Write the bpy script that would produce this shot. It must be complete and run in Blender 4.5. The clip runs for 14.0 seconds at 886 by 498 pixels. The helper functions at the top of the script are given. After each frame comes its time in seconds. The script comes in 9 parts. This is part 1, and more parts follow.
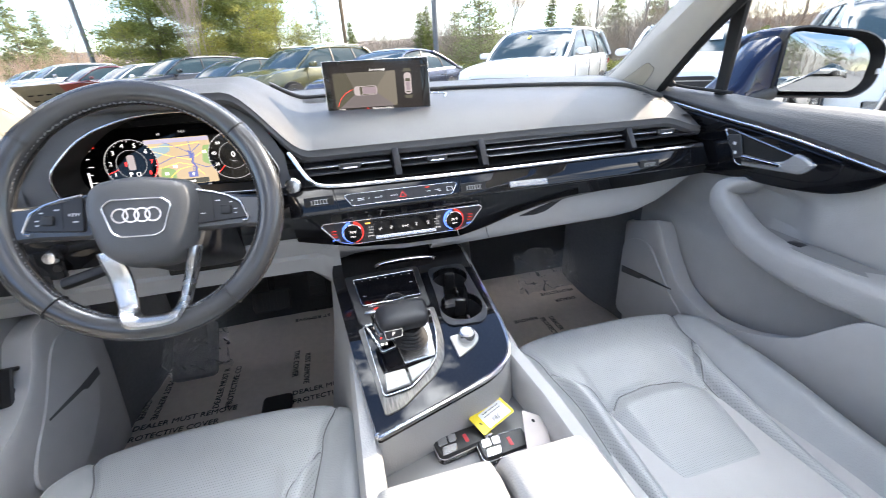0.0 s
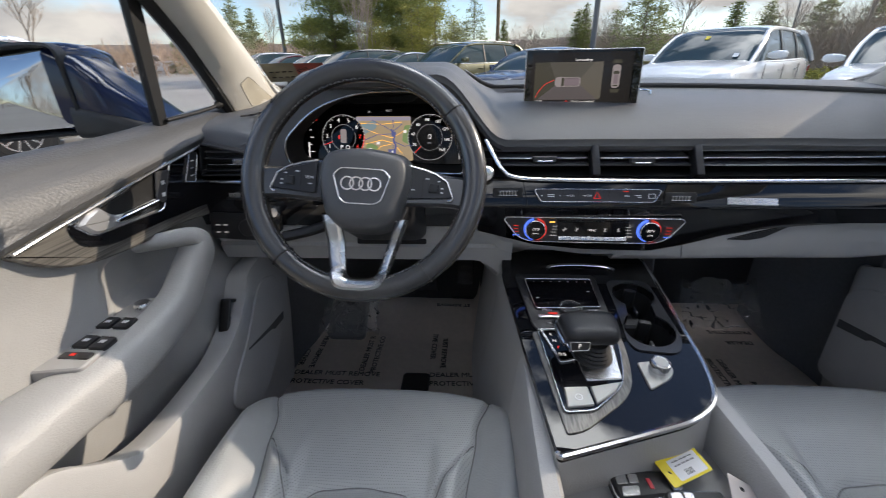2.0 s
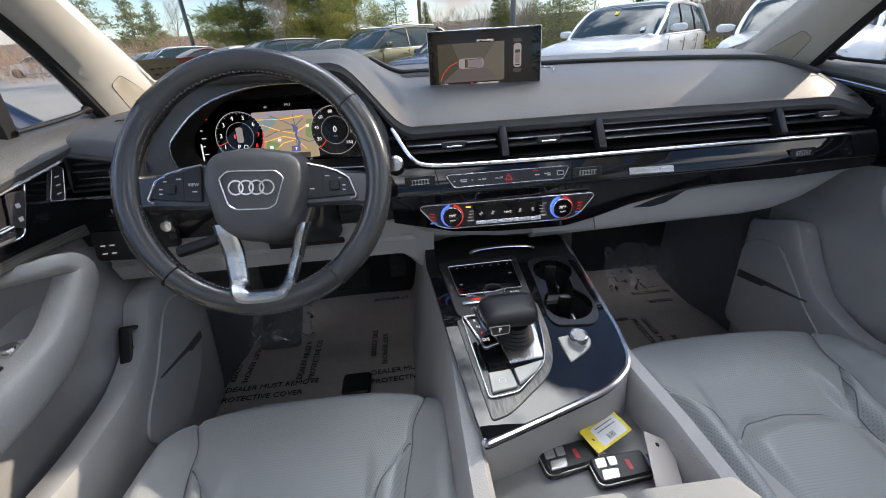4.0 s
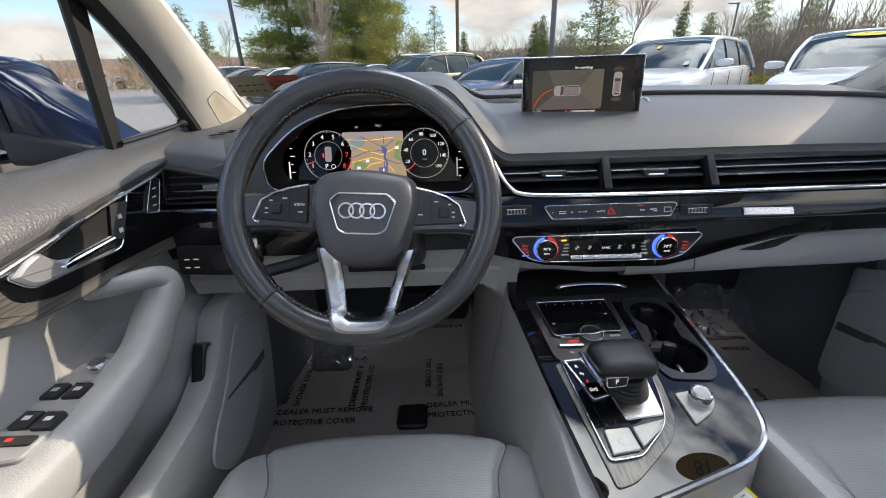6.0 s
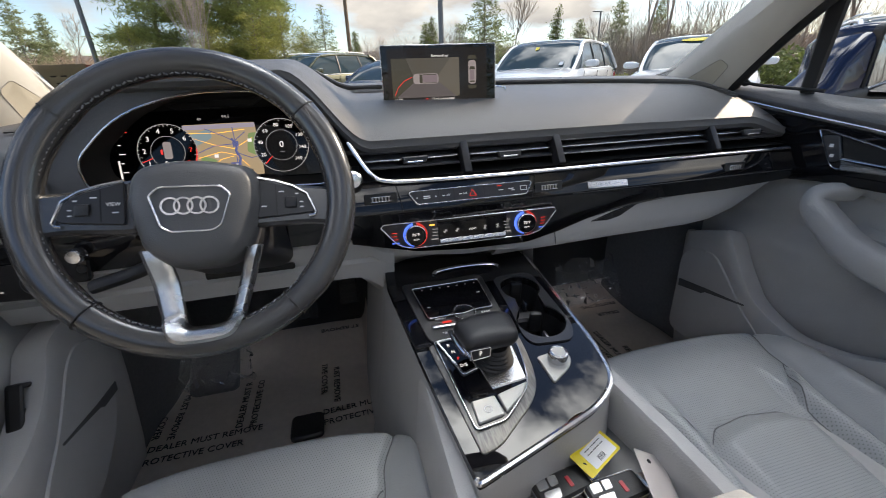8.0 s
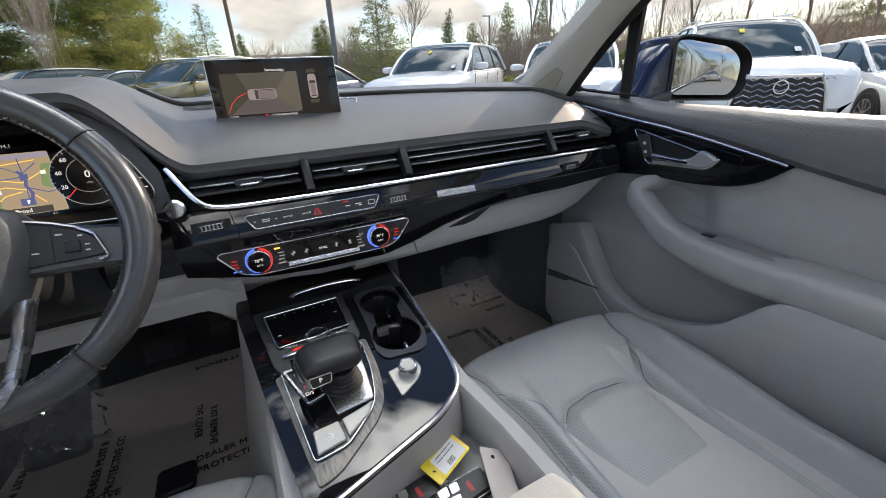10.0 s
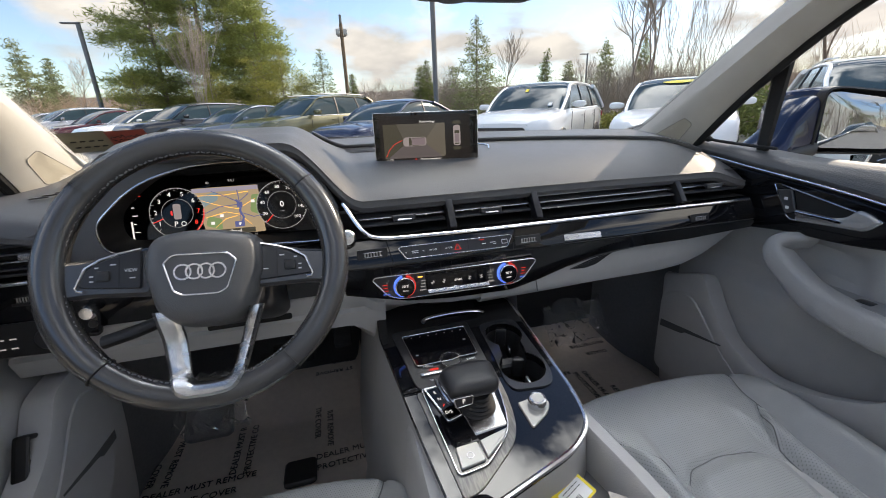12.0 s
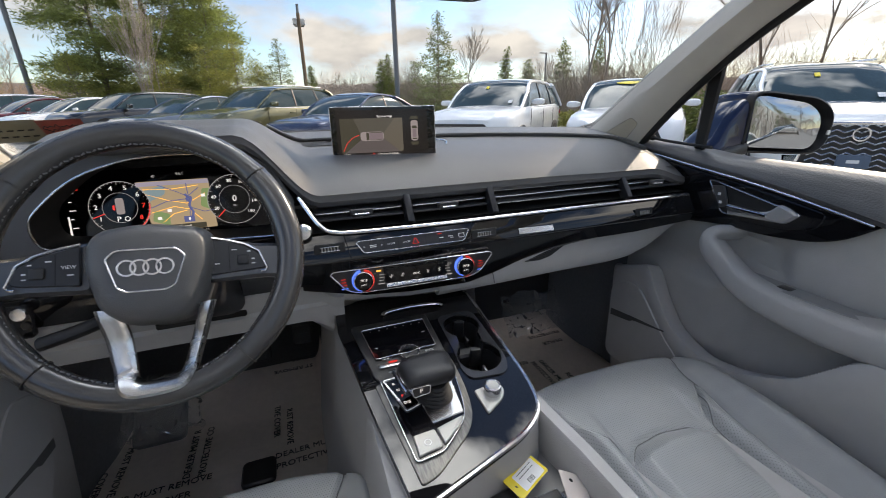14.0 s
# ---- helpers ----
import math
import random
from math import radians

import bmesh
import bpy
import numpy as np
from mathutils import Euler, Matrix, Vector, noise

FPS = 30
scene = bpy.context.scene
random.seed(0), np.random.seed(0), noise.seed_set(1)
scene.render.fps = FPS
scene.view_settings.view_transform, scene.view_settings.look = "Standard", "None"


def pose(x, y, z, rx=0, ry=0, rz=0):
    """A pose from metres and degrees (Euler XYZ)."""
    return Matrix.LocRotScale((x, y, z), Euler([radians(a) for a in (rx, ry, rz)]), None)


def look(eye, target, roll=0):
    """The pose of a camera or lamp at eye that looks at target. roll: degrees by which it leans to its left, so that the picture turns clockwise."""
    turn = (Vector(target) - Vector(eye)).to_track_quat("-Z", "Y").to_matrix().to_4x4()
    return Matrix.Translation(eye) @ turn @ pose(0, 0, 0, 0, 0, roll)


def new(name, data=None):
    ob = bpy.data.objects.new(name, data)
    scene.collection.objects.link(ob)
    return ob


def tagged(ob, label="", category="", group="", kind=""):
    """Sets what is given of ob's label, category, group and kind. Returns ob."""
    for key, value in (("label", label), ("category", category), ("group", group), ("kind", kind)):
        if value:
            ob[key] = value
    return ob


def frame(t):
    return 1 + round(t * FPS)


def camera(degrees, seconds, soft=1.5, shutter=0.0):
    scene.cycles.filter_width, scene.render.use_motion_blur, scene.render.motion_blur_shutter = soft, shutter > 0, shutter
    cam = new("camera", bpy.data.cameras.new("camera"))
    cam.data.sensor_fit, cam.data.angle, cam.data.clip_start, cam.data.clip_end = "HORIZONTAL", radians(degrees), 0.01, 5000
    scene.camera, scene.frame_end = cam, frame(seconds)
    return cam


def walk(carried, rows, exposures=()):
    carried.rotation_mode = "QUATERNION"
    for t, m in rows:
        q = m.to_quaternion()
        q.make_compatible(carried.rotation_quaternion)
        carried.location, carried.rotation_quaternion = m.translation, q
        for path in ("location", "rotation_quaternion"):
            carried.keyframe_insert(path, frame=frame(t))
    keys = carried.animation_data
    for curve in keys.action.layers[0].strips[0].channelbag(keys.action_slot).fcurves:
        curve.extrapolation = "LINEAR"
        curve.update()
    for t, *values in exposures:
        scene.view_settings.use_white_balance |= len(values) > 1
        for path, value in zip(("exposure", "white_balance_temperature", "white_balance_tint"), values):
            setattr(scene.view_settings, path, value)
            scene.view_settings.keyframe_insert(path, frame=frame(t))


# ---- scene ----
cam = camera(95.0, 14.0, soft=0.9, shutter=0.15)
PATH = [
    (0, (-0.102, 0.164, 1.25), (0.326, 1.93, 0.415), -3.2),
    (0.5, (-0.162, 0.196, 1.24), (-0.156, 2.025, 0.431), -1.9),
    (1, (-0.221, 0.205, 1.229), (-0.551, 2.006, 0.424), -1.2),
    (1.5, (-0.245, 0.201, 1.228), (-0.634, 1.989, 0.421), -0.7),
    (2, (-0.215, 0.208, 1.237), (-0.343, 2.027, 0.415), -1.0),
    (2.2, (-0.19, 0.206, 1.237), (-0.17, 2.027, 0.41), -1.4),
    (4.3, (-0.165, 0.238, 1.234), (-0.036, 2.023, 0.342), -3.7),
    (4.5, (-0.191, 0.243, 1.231), (-0.173, 2.036, 0.345), -3.5),
    (5, (-0.224, 0.246, 1.215), (-0.34, 2.036, 0.331), -2.4),
    (5.5, (-0.266, 0.284, 1.208), (-0.29, 2.093, 0.356), -1.0),
    (6, (-0.275, 0.28, 1.236), (-0.253, 2.121, 0.453), -1.8),
    (6.5, (-0.274, 0.279, 1.236), (-0.21, 2.131, 0.484), -2.3),
    (7, (-0.275, 0.278, 1.233), (-0.141, 2.128, 0.483), -2.1),
    (7.5, (-0.262, 0.277, 1.225), (-0.006, 2.107, 0.46), -2.0),
    (8, (-0.206, 0.273, 1.212), (0.239, 2.055, 0.42), -1.9),
    (8.5, (-0.16, 0.263, 1.219), (0.48, 1.976, 0.41), -2.1),
    (8.7, (-0.144, 0.256, 1.218), (0.573, 1.937, 0.406), -2.1),
    (10.8, (-0.095, 0.243, 1.248), (0.728, 1.886, 0.459), -2.9),
    (11, (-0.116, 0.244, 1.256), (0.652, 1.927, 0.494), -3.0),
    (11.5, (-0.161, 0.245, 1.263), (0.461, 2.015, 0.57), -2.7),
    (12, (-0.199, 0.231, 1.261), (0.284, 2.063, 0.621), -2.2),
    (12.5, (-0.22, 0.22, 1.262), (0.174, 2.084, 0.652), -1.8),
    (13, (-0.217, 0.218, 1.262), (0.166, 2.084, 0.654), -1.5),
    (13.5, (-0.214, 0.218, 1.263), (0.234, 2.065, 0.639), -1.4),
    (14, (-0.193, 0.216, 1.261), (0.458, 1.987, 0.597), -1.0),
]
EXPOSURES = [(t_, e_, 7200 + 350 * min(1.0, max(0.0, (t_ - 5.0) / 3.0)), 14) for t_, e_ in ((0, 3.55), (0.5, 2.88), (1, 2.47), (1.5, 2.24), (2.2, 2.20), (4.3, 2.36), (5, 2.36), (7.5, 2.36), (11, 2.42), (14, 2.30))]
walk(cam, [(t, look(eye, target, roll)) for t, eye, target, roll in PATH], EXPOSURES)

# ---- light ----
SUN_AZ, SUN_EL = 68.0, 26.0          # degrees clockwise from straight ahead, and above the horizon
world = bpy.data.worlds.new("sky")
scene.world = world
world.use_nodes = True
wn, wl = world.node_tree.nodes, world.node_tree.links
wn.clear()
w_out = wn.new("ShaderNodeOutputWorld")
w_bg = wn.new("ShaderNodeBackground")
w_bg.inputs["Strength"].default_value = 0.15
sky = wn.new("ShaderNodeTexSky")
sky.sky_type = "NISHITA"
sky.sun_disc = False
sky.sun_elevation = radians(SUN_EL)
sky.sun_rotation = radians(SUN_AZ)
sky.air_density, sky.dust_density, sky.ozone_density = 1.0, 0.3, 1.5
w_tc = wn.new("ShaderNodeTexCoord")
w_map = wn.new("ShaderNodeMapping")
w_map.inputs["Scale"].default_value = (1.0, 1.0, 2.4)
w_map.inputs["Location"].default_value = (0.35, 0.2, 0.0)
w_cl = wn.new("ShaderNodeTexNoise")
w_cl.inputs["Scale"].default_value = 3.1
w_cl.inputs["Detail"].default_value = 7.0
w_cl.inputs["Roughness"].default_value = 0.55
w_ramp = wn.new("ShaderNodeValToRGB")
w_ramp.color_ramp.elements[0].position = 0.47
w_ramp.color_ramp.elements[1].position = 0.60
w_ramp.color_ramp.elements[0].color = (0, 0, 0, 1)
w_ramp.color_ramp.elements[1].color = (1, 1, 1, 1)
w_cl2 = wn.new("ShaderNodeTexNoise")
w_cl2.inputs["Scale"].default_value = 5.5
w_cl2.inputs["Detail"].default_value = 6.0
w_shade = wn.new("ShaderNodeValToRGB")
w_shade.color_ramp.elements[0].position = 0.38
w_shade.color_ramp.elements[1].position = 0.62
w_shade.color_ramp.elements[0].color = (1.08, 1.13, 1.22, 1)
w_shade.color_ramp.elements[1].color = (1.76, 1.79, 1.80, 1)
w_mix = wn.new("ShaderNodeMixRGB")
wl.new(w_tc.outputs["Generated"], w_map.inputs["Vector"])
wl.new(w_map.outputs["Vector"], w_cl.inputs["Vector"])
wl.new(w_map.outputs["Vector"], w_cl2.inputs["Vector"])
w_sep = wn.new("ShaderNodeSeparateXYZ")
wl.new(w_tc.outputs["Generated"], w_sep.inputs[0])
w_thin = wn.new("ShaderNodeMath")
w_thin.operation = "MULTIPLY_ADD"
w_thin.inputs[1].default_value = -0.085
wl.new(w_sep.outputs["Z"], w_thin.inputs[0])
wl.new(w_cl.outputs["Fac"], w_thin.inputs[2])
w_side = wn.new("ShaderNodeMath")
w_side.operation = "MULTIPLY_ADD"
w_side.inputs[1].default_value = 0.03
wl.new(w_sep.outputs["X"], w_side.inputs[0])
wl.new(w_thin.outputs[0], w_side.inputs[2])
wl.new(w_side.outputs[0], w_ramp.inputs["Fac"])
wl.new(w_cl2.outputs["Fac"], w_shade.inputs["Fac"])
wl.new(w_ramp.outputs["Color"], w_mix.inputs["Fac"])
# clouds brighten from horizon to zenith, steeper than broken overcast, added to light the cabin
w_grad = wn.new("ShaderNodeMath")
w_grad.operation = "MULTIPLY_ADD"
w_grad.inputs[1].default_value = 12.5
w_grad.inputs[2].default_value = 0.66
w_square = wn.new("ShaderNodeMath")
w_square.operation = "MULTIPLY"
wl.new(w_sep.outputs["Z"], w_square.inputs[0])
wl.new(w_sep.outputs["Z"], w_square.inputs[1])
w_cube = wn.new("ShaderNodeMath")
w_cube.operation = "MULTIPLY"
wl.new(w_square.outputs[0], w_cube.inputs[0])
wl.new(w_sep.outputs["Z"], w_cube.inputs[1])
wl.new(w_cube.outputs[0], w_grad.inputs[0])
w_cloud = wn.new("ShaderNodeVectorMath")
w_cloud.operation = "SCALE"
wl.new(w_shade.outputs["Color"], w_cloud.inputs[0])
wl.new(w_grad.outputs[0], w_cloud.inputs["Scale"])
w_blue = wn.new("ShaderNodeMixRGB")
w_blue.blend_type = "MULTIPLY"
w_blue.inputs["Fac"].default_value = 1.0
w_blue.inputs["Color2"].default_value = (0.245, 0.275, 0.322, 1)
wl.new(sky.outputs["Color"], w_blue.inputs["Color1"])
wl.new(w_blue.outputs["Color"], w_mix.inputs["Color1"])
# high thin cloud lets the blue through
w_high = wn.new("ShaderNodeMixRGB")
w_high.blend_type = "MULTIPLY"
w_high.use_clamp = False
w_high.inputs["Color2"].default_value = (0.89, 0.99, 1.11, 1)
wl.new(w_square.outputs[0], w_high.inputs["Fac"])
wl.new(w_cloud.outputs["Vector"], w_high.inputs["Color1"])
wl.new(w_high.outputs["Color"], w_mix.inputs["Color2"])
wl.new(w_mix.outputs["Color"], w_bg.inputs["Color"])
wl.new(w_bg.outputs["Background"], w_out.inputs["Surface"])

sun_data = bpy.data.lights.new("sun", "SUN")
sun_data.energy = 0.75
sun_data.angle = radians(0.53)
sun_data.color = (1.0, 0.93, 0.82)
sun = new("sun", sun_data)
sun_dir = Vector((math.sin(radians(SUN_AZ)) * math.cos(radians(SUN_EL)), math.cos(radians(SUN_AZ)) * math.cos(radians(SUN_EL)), math.sin(radians(SUN_EL))))
sun.matrix_world = look(sun_dir * 60, (0, 0, 0))

# ---- materials ----


def link(nt, a, b):
    nt.links.new(a, b)


def mat(name, col, rough=0.5, metal=0.0, var=0.12, scale=30.0, big=3.0, bump=0.0, bscale=300.0, cells=False, coat=0.0,
        rvar=0.1, perobj=0.0, spec=0.5, sheen=0.0, stretch=(1, 1, 1), island=0.0, dots=0.0, trans=0.0, emit=0.0):
    """A procedural surface: colour varied at two scales, roughness varied, and a fine relief."""
    m = bpy.data.materials.new(name)
    m.use_nodes = True
    nt = m.node_tree
    n = nt.nodes
    b = n["Principled BSDF"]
    tc = n.new("ShaderNodeTexCoord")
    mp = n.new("ShaderNodeMapping")
    mp.inputs["Scale"].default_value = stretch
    link(nt, tc.outputs["Object"], mp.inputs["Vector"])
    n1 = n.new("ShaderNodeTexNoise")
    n1.inputs["Scale"].default_value = scale
    n1.inputs["Detail"].default_value = 5.0
    n2 = n.new("ShaderNodeTexNoise")
    n2.inputs["Scale"].default_value = big
    n2.inputs["Detail"].default_value = 3.0
    for q in (n1, n2):
        link(nt, mp.outputs["Vector"], q.inputs["Vector"])
    add = n.new("ShaderNodeMath")
    add.operation = "ADD"
    link(nt, n1.outputs["Fac"], add.inputs[0])
    link(nt, n2.outputs["Fac"], add.inputs[1])
    src = add.outputs[0]
    off = 1.0
    if perobj or island:
        oi = n.new("ShaderNodeObjectInfo") if perobj else n.new("ShaderNodeNewGeometry")
        sc = n.new("ShaderNodeMath")
        sc.operation = "MULTIPLY_ADD"
        sc.inputs[1].default_value = perobj or island
        link(nt, oi.outputs["Random" if perobj else "Random Per Island"], sc.inputs[0])
        link(nt, src, sc.inputs[2])
        src = sc.outputs[0]
        off = 1.0 + (perobj or island) / 2
    mr = n.new("ShaderNodeMapRange")
    mr.inputs["From Min"].default_value = off - 0.5
    mr.inputs["From Max"].default_value = off + 0.5
    mr.inputs["To Min"].default_value = 1.0 - var
    mr.inputs["To Max"].default_value = 1.0 + var
    mr.clamp = False
    link(nt, src, mr.inputs["Value"])
    mul = n.new("ShaderNodeVectorMath")
    mul.operation = "SCALE"
    mul.inputs[0].default_value = col[:3]
    link(nt, mr.outputs["Result"], mul.inputs["Scale"])
    out_col = mul.outputs["Vector"]
    if dots:
        # a grid of punched holes, dots metres apart
        sc = n.new("ShaderNodeVectorMath")
        sc.operation = "SCALE"
        sc.inputs["Scale"].default_value = 1.0 / dots
        link(nt, tc.outputs["Object"], sc.inputs[0])
        sx = n.new("ShaderNodeSeparateXYZ")
        link(nt, sc.outputs["Vector"], sx.inputs[0])
        row = n.new("ShaderNodeMath")
        row.operation = "FLOOR"
        link(nt, sx.outputs["Y"], row.inputs[0])
        half = n.new("ShaderNodeMath")
        half.operation = "MULTIPLY_ADD"
        half.inputs[1].default_value = 0.5
        link(nt, row.outputs[0], half.inputs[0])
        link(nt, sx.outputs["X"], half.inputs[2])
        cmb = n.new("ShaderNodeCombineXYZ")
        link(nt, half.outputs[0], cmb.inputs["X"])
        link(nt, sx.outputs["Y"], cmb.inputs["Y"])
        fr = n.new("ShaderNodeVectorMath")
        fr.operation = "FRACTION"
        link(nt, cmb.outputs[0], fr.inputs[0])
        ds = n.new("ShaderNodeVectorMath")
        ds.operation = "DISTANCE"
        ds.inputs[1].default_value = (0.5, 0.5, 0.0)
        link(nt, fr.outputs["Vector"], ds.inputs[0])
        hole = n.new("ShaderNodeMapRange")
        hole.inputs["From Min"].default_value = 0.10
        hole.inputs["From Max"].default_value = 0.22
        hole.inputs["To Min"].default_value = 0.45
        hole.inputs["To Max"].default_value = 1.0
        link(nt, ds.outputs["Value"], hole.inputs["Value"])
        m2 = n.new("ShaderNodeVectorMath")
        m2.operation = "SCALE"
        link(nt, out_col, m2.inputs[0])
        link(nt, hole.outputs["Result"], m2.inputs["Scale"])
        out_col = m2.outputs["Vector"]
    link(nt, out_col, b.inputs["Base Color"])
    rr = n.new("ShaderNodeMapRange")
    rr.inputs["From Min"].default_value = 0.3
    rr.inputs["From Max"].default_value = 0.7
    rr.inputs["To Min"].default_value = max(0.0, rough - rvar * rough)
    rr.inputs["To Max"].default_value = min(1.0, rough + rvar * rough)
    link(nt, n2.outputs["Fac"], rr.inputs["Value"])
    link(nt, rr.outputs["Result"], b.inputs["Roughness"])
    b.inputs["Metallic"].default_value = metal
    b.inputs["Specular IOR Level"].default_value = spec
    b.inputs["Coat Weight"].default_value = coat
    b.inputs["Coat Roughness"].default_value = 0.04
    b.inputs["Sheen Weight"].default_value = sheen
    b.inputs["Transmission Weight"].default_value = trans
    if emit:
        link(nt, out_col, b.inputs["Emission Color"])
        b.inputs["Emission Strength"].default_value = emit
    if bump:
        if cells:
            t = n.new("ShaderNodeTexVoronoi")
            t.feature = "SMOOTH_F1"
            out = t.outputs["Distance"]
        else:
            t = n.new("ShaderNodeTexNoise")
            t.inputs["Detail"].default_value = 4.0
            out = t.outputs["Fac"]
        t.inputs["Scale"].default_value = bscale
        link(nt, mp.outputs["Vector"], t.inputs["Vector"])
        bp = n.new("ShaderNodeBump")
        bp.inputs["Strength"].default_value = bump
        bp.inputs["Distance"].default_value = 0.002
        link(nt, out, bp.inputs["Height"])
        link(nt, bp.outputs["Normal"], b.inputs["Normal"])
    return m


def glow(name, col, strength):
    m = bpy.data.materials.new(name)
    m.use_nodes = True
    b = m.node_tree.nodes["Principled BSDF"]
    b.inputs["Base Color"].default_value = (col[0] * 0.05, col[1] * 0.05, col[2] * 0.05, 1)
    b.inputs["Roughness"].default_value = 0.08
    b.inputs["Specular IOR Level"].default_value = 0.25
    b.inputs["Emission Color"].default_value = (*col, 1)
    b.inputs["Emission Strength"].default_value = strength * 0.75
    return m


def pane_material(name, tint, gloss):
    """Thin clear glass: it lets light through and mirrors a little, more at a flat angle."""
    m = bpy.data.materials.new(name)
    m.use_nodes = True
    nt = m.node_tree
    nt.nodes.clear()
    out = nt.nodes.new("ShaderNodeOutputMaterial")
    tr = nt.nodes.new("ShaderNodeBsdfTransparent")
    tr.inputs["Color"].default_value = (*tint, 1)
    gl = nt.nodes.new("ShaderNodeBsdfGlossy")
    gl.inputs["Roughness"].default_value = 0.01
    fr = nt.nodes.new("ShaderNodeFresnel")
    fr.inputs["IOR"].default_value = gloss
    mx = nt.nodes.new("ShaderNodeMixShader")
    link(nt, fr.outputs[0], mx.inputs["Fac"])
    link(nt, tr.outputs[0], mx.inputs[1])
    link(nt, gl.outputs[0], mx.inputs[2])
    link(nt, mx.outputs[0], out.inputs["Surface"])
    return m


def wood_material(name, light, dark):
    """Open-pored grey wood with a brushed grain along y."""
    m = mat(name, light, rough=0.38, var=0.2, scale=40, coat=0.25, stretch=(14, 0.7, 6))
    nt = m.node_tree
    n = nt.nodes
    tc = n.new("ShaderNodeTexCoord")
    mp = n.new("ShaderNodeMapping")
    mp.inputs["Scale"].default_value = (420.0, 9.0, 420.0)
    link(nt, tc.outputs["Object"], mp.inputs["Vector"])
    wv = n.new("ShaderNodeTexNoise")
    wv.inputs["Scale"].default_value = 1.0
    wv.inputs["Detail"].default_value = 3.0
    link(nt, mp.outputs["Vector"], wv.inputs["Vector"])
    rp = n.new("ShaderNodeValToRGB")
    rp.color_ramp.elements[0].position, rp.color_ramp.elements[1].position = 0.38, 0.62
    rp.color_ramp.elements[0].color = (*dark, 1)
    rp.color_ramp.elements[1].color = (*light, 1)
    link(nt, wv.outputs["Fac"], rp.inputs["Fac"])
    link(nt, rp.outputs["Color"], n["Principled BSDF"].inputs["Base Color"])
    return m


M_DASH = mat("dash_leather", (0.108, 0.107, 0.106), 0.46, var=0.07, bump=0.22, bscale=620, cells=True)
M_DASH2 = mat("dash_soft_plastic", (0.12, 0.122, 0.128), 0.55, var=0.08, bump=0.2, bscale=700, cells=True)
M_GREY = mat("grey_plastic", (0.46, 0.455, 0.445), 0.52, var=0.06, bump=0.16, bscale=800, cells=True)
M_GREYL = mat("grey_leather", (0.40, 0.398, 0.388), 0.45, var=0.07, bump=0.2, bscale=520, cells=True)
M_DOORTOP = mat("door_top_leather", (0.098, 0.099, 0.10), 0.42, var=0.08, bump=0.22, bscale=380, cells=True)
M_SEAT = mat("seat_leather", (0.35, 0.362, 0.36), 0.32, var=0.07, bump=0.22, bscale=480, cells=True)
M_PERF = mat("perforated_leather", (0.375, 0.388, 0.385), 0.32, var=0.07, bump=0.15, bscale=480, cells=True, dots=0.004)
M_SEAM = mat("seam_thread", (0.16, 0.16, 0.16), 0.8, var=0.2)
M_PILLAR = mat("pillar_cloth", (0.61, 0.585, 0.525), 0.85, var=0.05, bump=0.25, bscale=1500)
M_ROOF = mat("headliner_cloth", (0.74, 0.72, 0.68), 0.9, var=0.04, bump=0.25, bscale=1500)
M_PIANO = mat("gloss_black", (0.006, 0.0062, 0.0075), 0.012, var=0.2, rvar=0.3)
M_BLACK = mat("black_plastic", (0.018, 0.018, 0.019), 0.42, var=0.12, bump=0.15, bscale=900, cells=True)
M_VENT = mat("vent_black", (0.045, 0.045, 0.048), 0.3, var=0.15)
# near-black for hollows and gaps, with their shade put into the colour
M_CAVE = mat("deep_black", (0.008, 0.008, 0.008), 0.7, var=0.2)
M_RUBBER = mat("rubber", (0.012, 0.012, 0.012), 0.6, var=0.2, bump=0.2, bscale=500)
M_CHROME = mat("satin_chrome", (0.78, 0.78, 0.79), 0.18, 1.0, var=0.04)
M_SATIN = mat("satin_dark_metal", (0.36, 0.365, 0.37), 0.28, 0.9, var=0.06)
M_ALU = mat("brushed_aluminium", (0.60, 0.605, 0.61), 0.27, 1.0, var=0.02, stretch=(1, 20, 20), scale=60, rvar=0.03)
M_RIM = mat("wheel_leather", (0.040, 0.040, 0.041), 0.25, var=0.15, rvar=0.2, bump=0.05, spec=1.0, bscale=700, cells=True)
M_HUB = mat("hub_plastic", (0.095, 0.095, 0.096), 0.42, var=0.1, bump=0.15, bscale=900, cells=True)
M_STITCH = mat("stitch_thread", (0.20, 0.20, 0.21), 0.7, var=0.2)
M_BUTTON = mat("button_black", (0.022, 0.022, 0.024), 0.35, var=0.1)
M_BUTTONG = mat("button_grey", (0.36, 0.35, 0.325), 0.32, 0.4, var=0.06)
M_WOOD = wood_material("grey_oak", (0.165, 0.155, 0.137), (0.065, 0.061, 0.054))
M_CARPET = mat("carpet", (0.11, 0.11, 0.113), 0.95, var=0.3, scale=180, bump=0.8, bscale=900, sheen=0.2)
M_FELT = mat("grey_felt", (0.17, 0.17, 0.175), 0.95, var=0.2, scale=120, bump=0.5, bscale=700)
M_PAPER = mat("mat_paper", (0.80, 0.72, 0.66), 0.5, var=0.12, scale=60, big=6, bump=0.35, bscale=30)
M_INK = mat("ink", (0.02, 0.02, 0.02), 0.6, var=0.2)
M_WHITEINK = mat("white_print", (0.75, 0.75, 0.75), 0.5, var=0.05)
M_FILM = pane_material("clear_film", (0.97, 0.97, 0.97), 1.5)
film_nodes = M_FILM.node_tree
film_mix = film_nodes.nodes.new("ShaderNodeMixShader")
film_haze = film_nodes.nodes.new("ShaderNodeBsdfDiffuse")
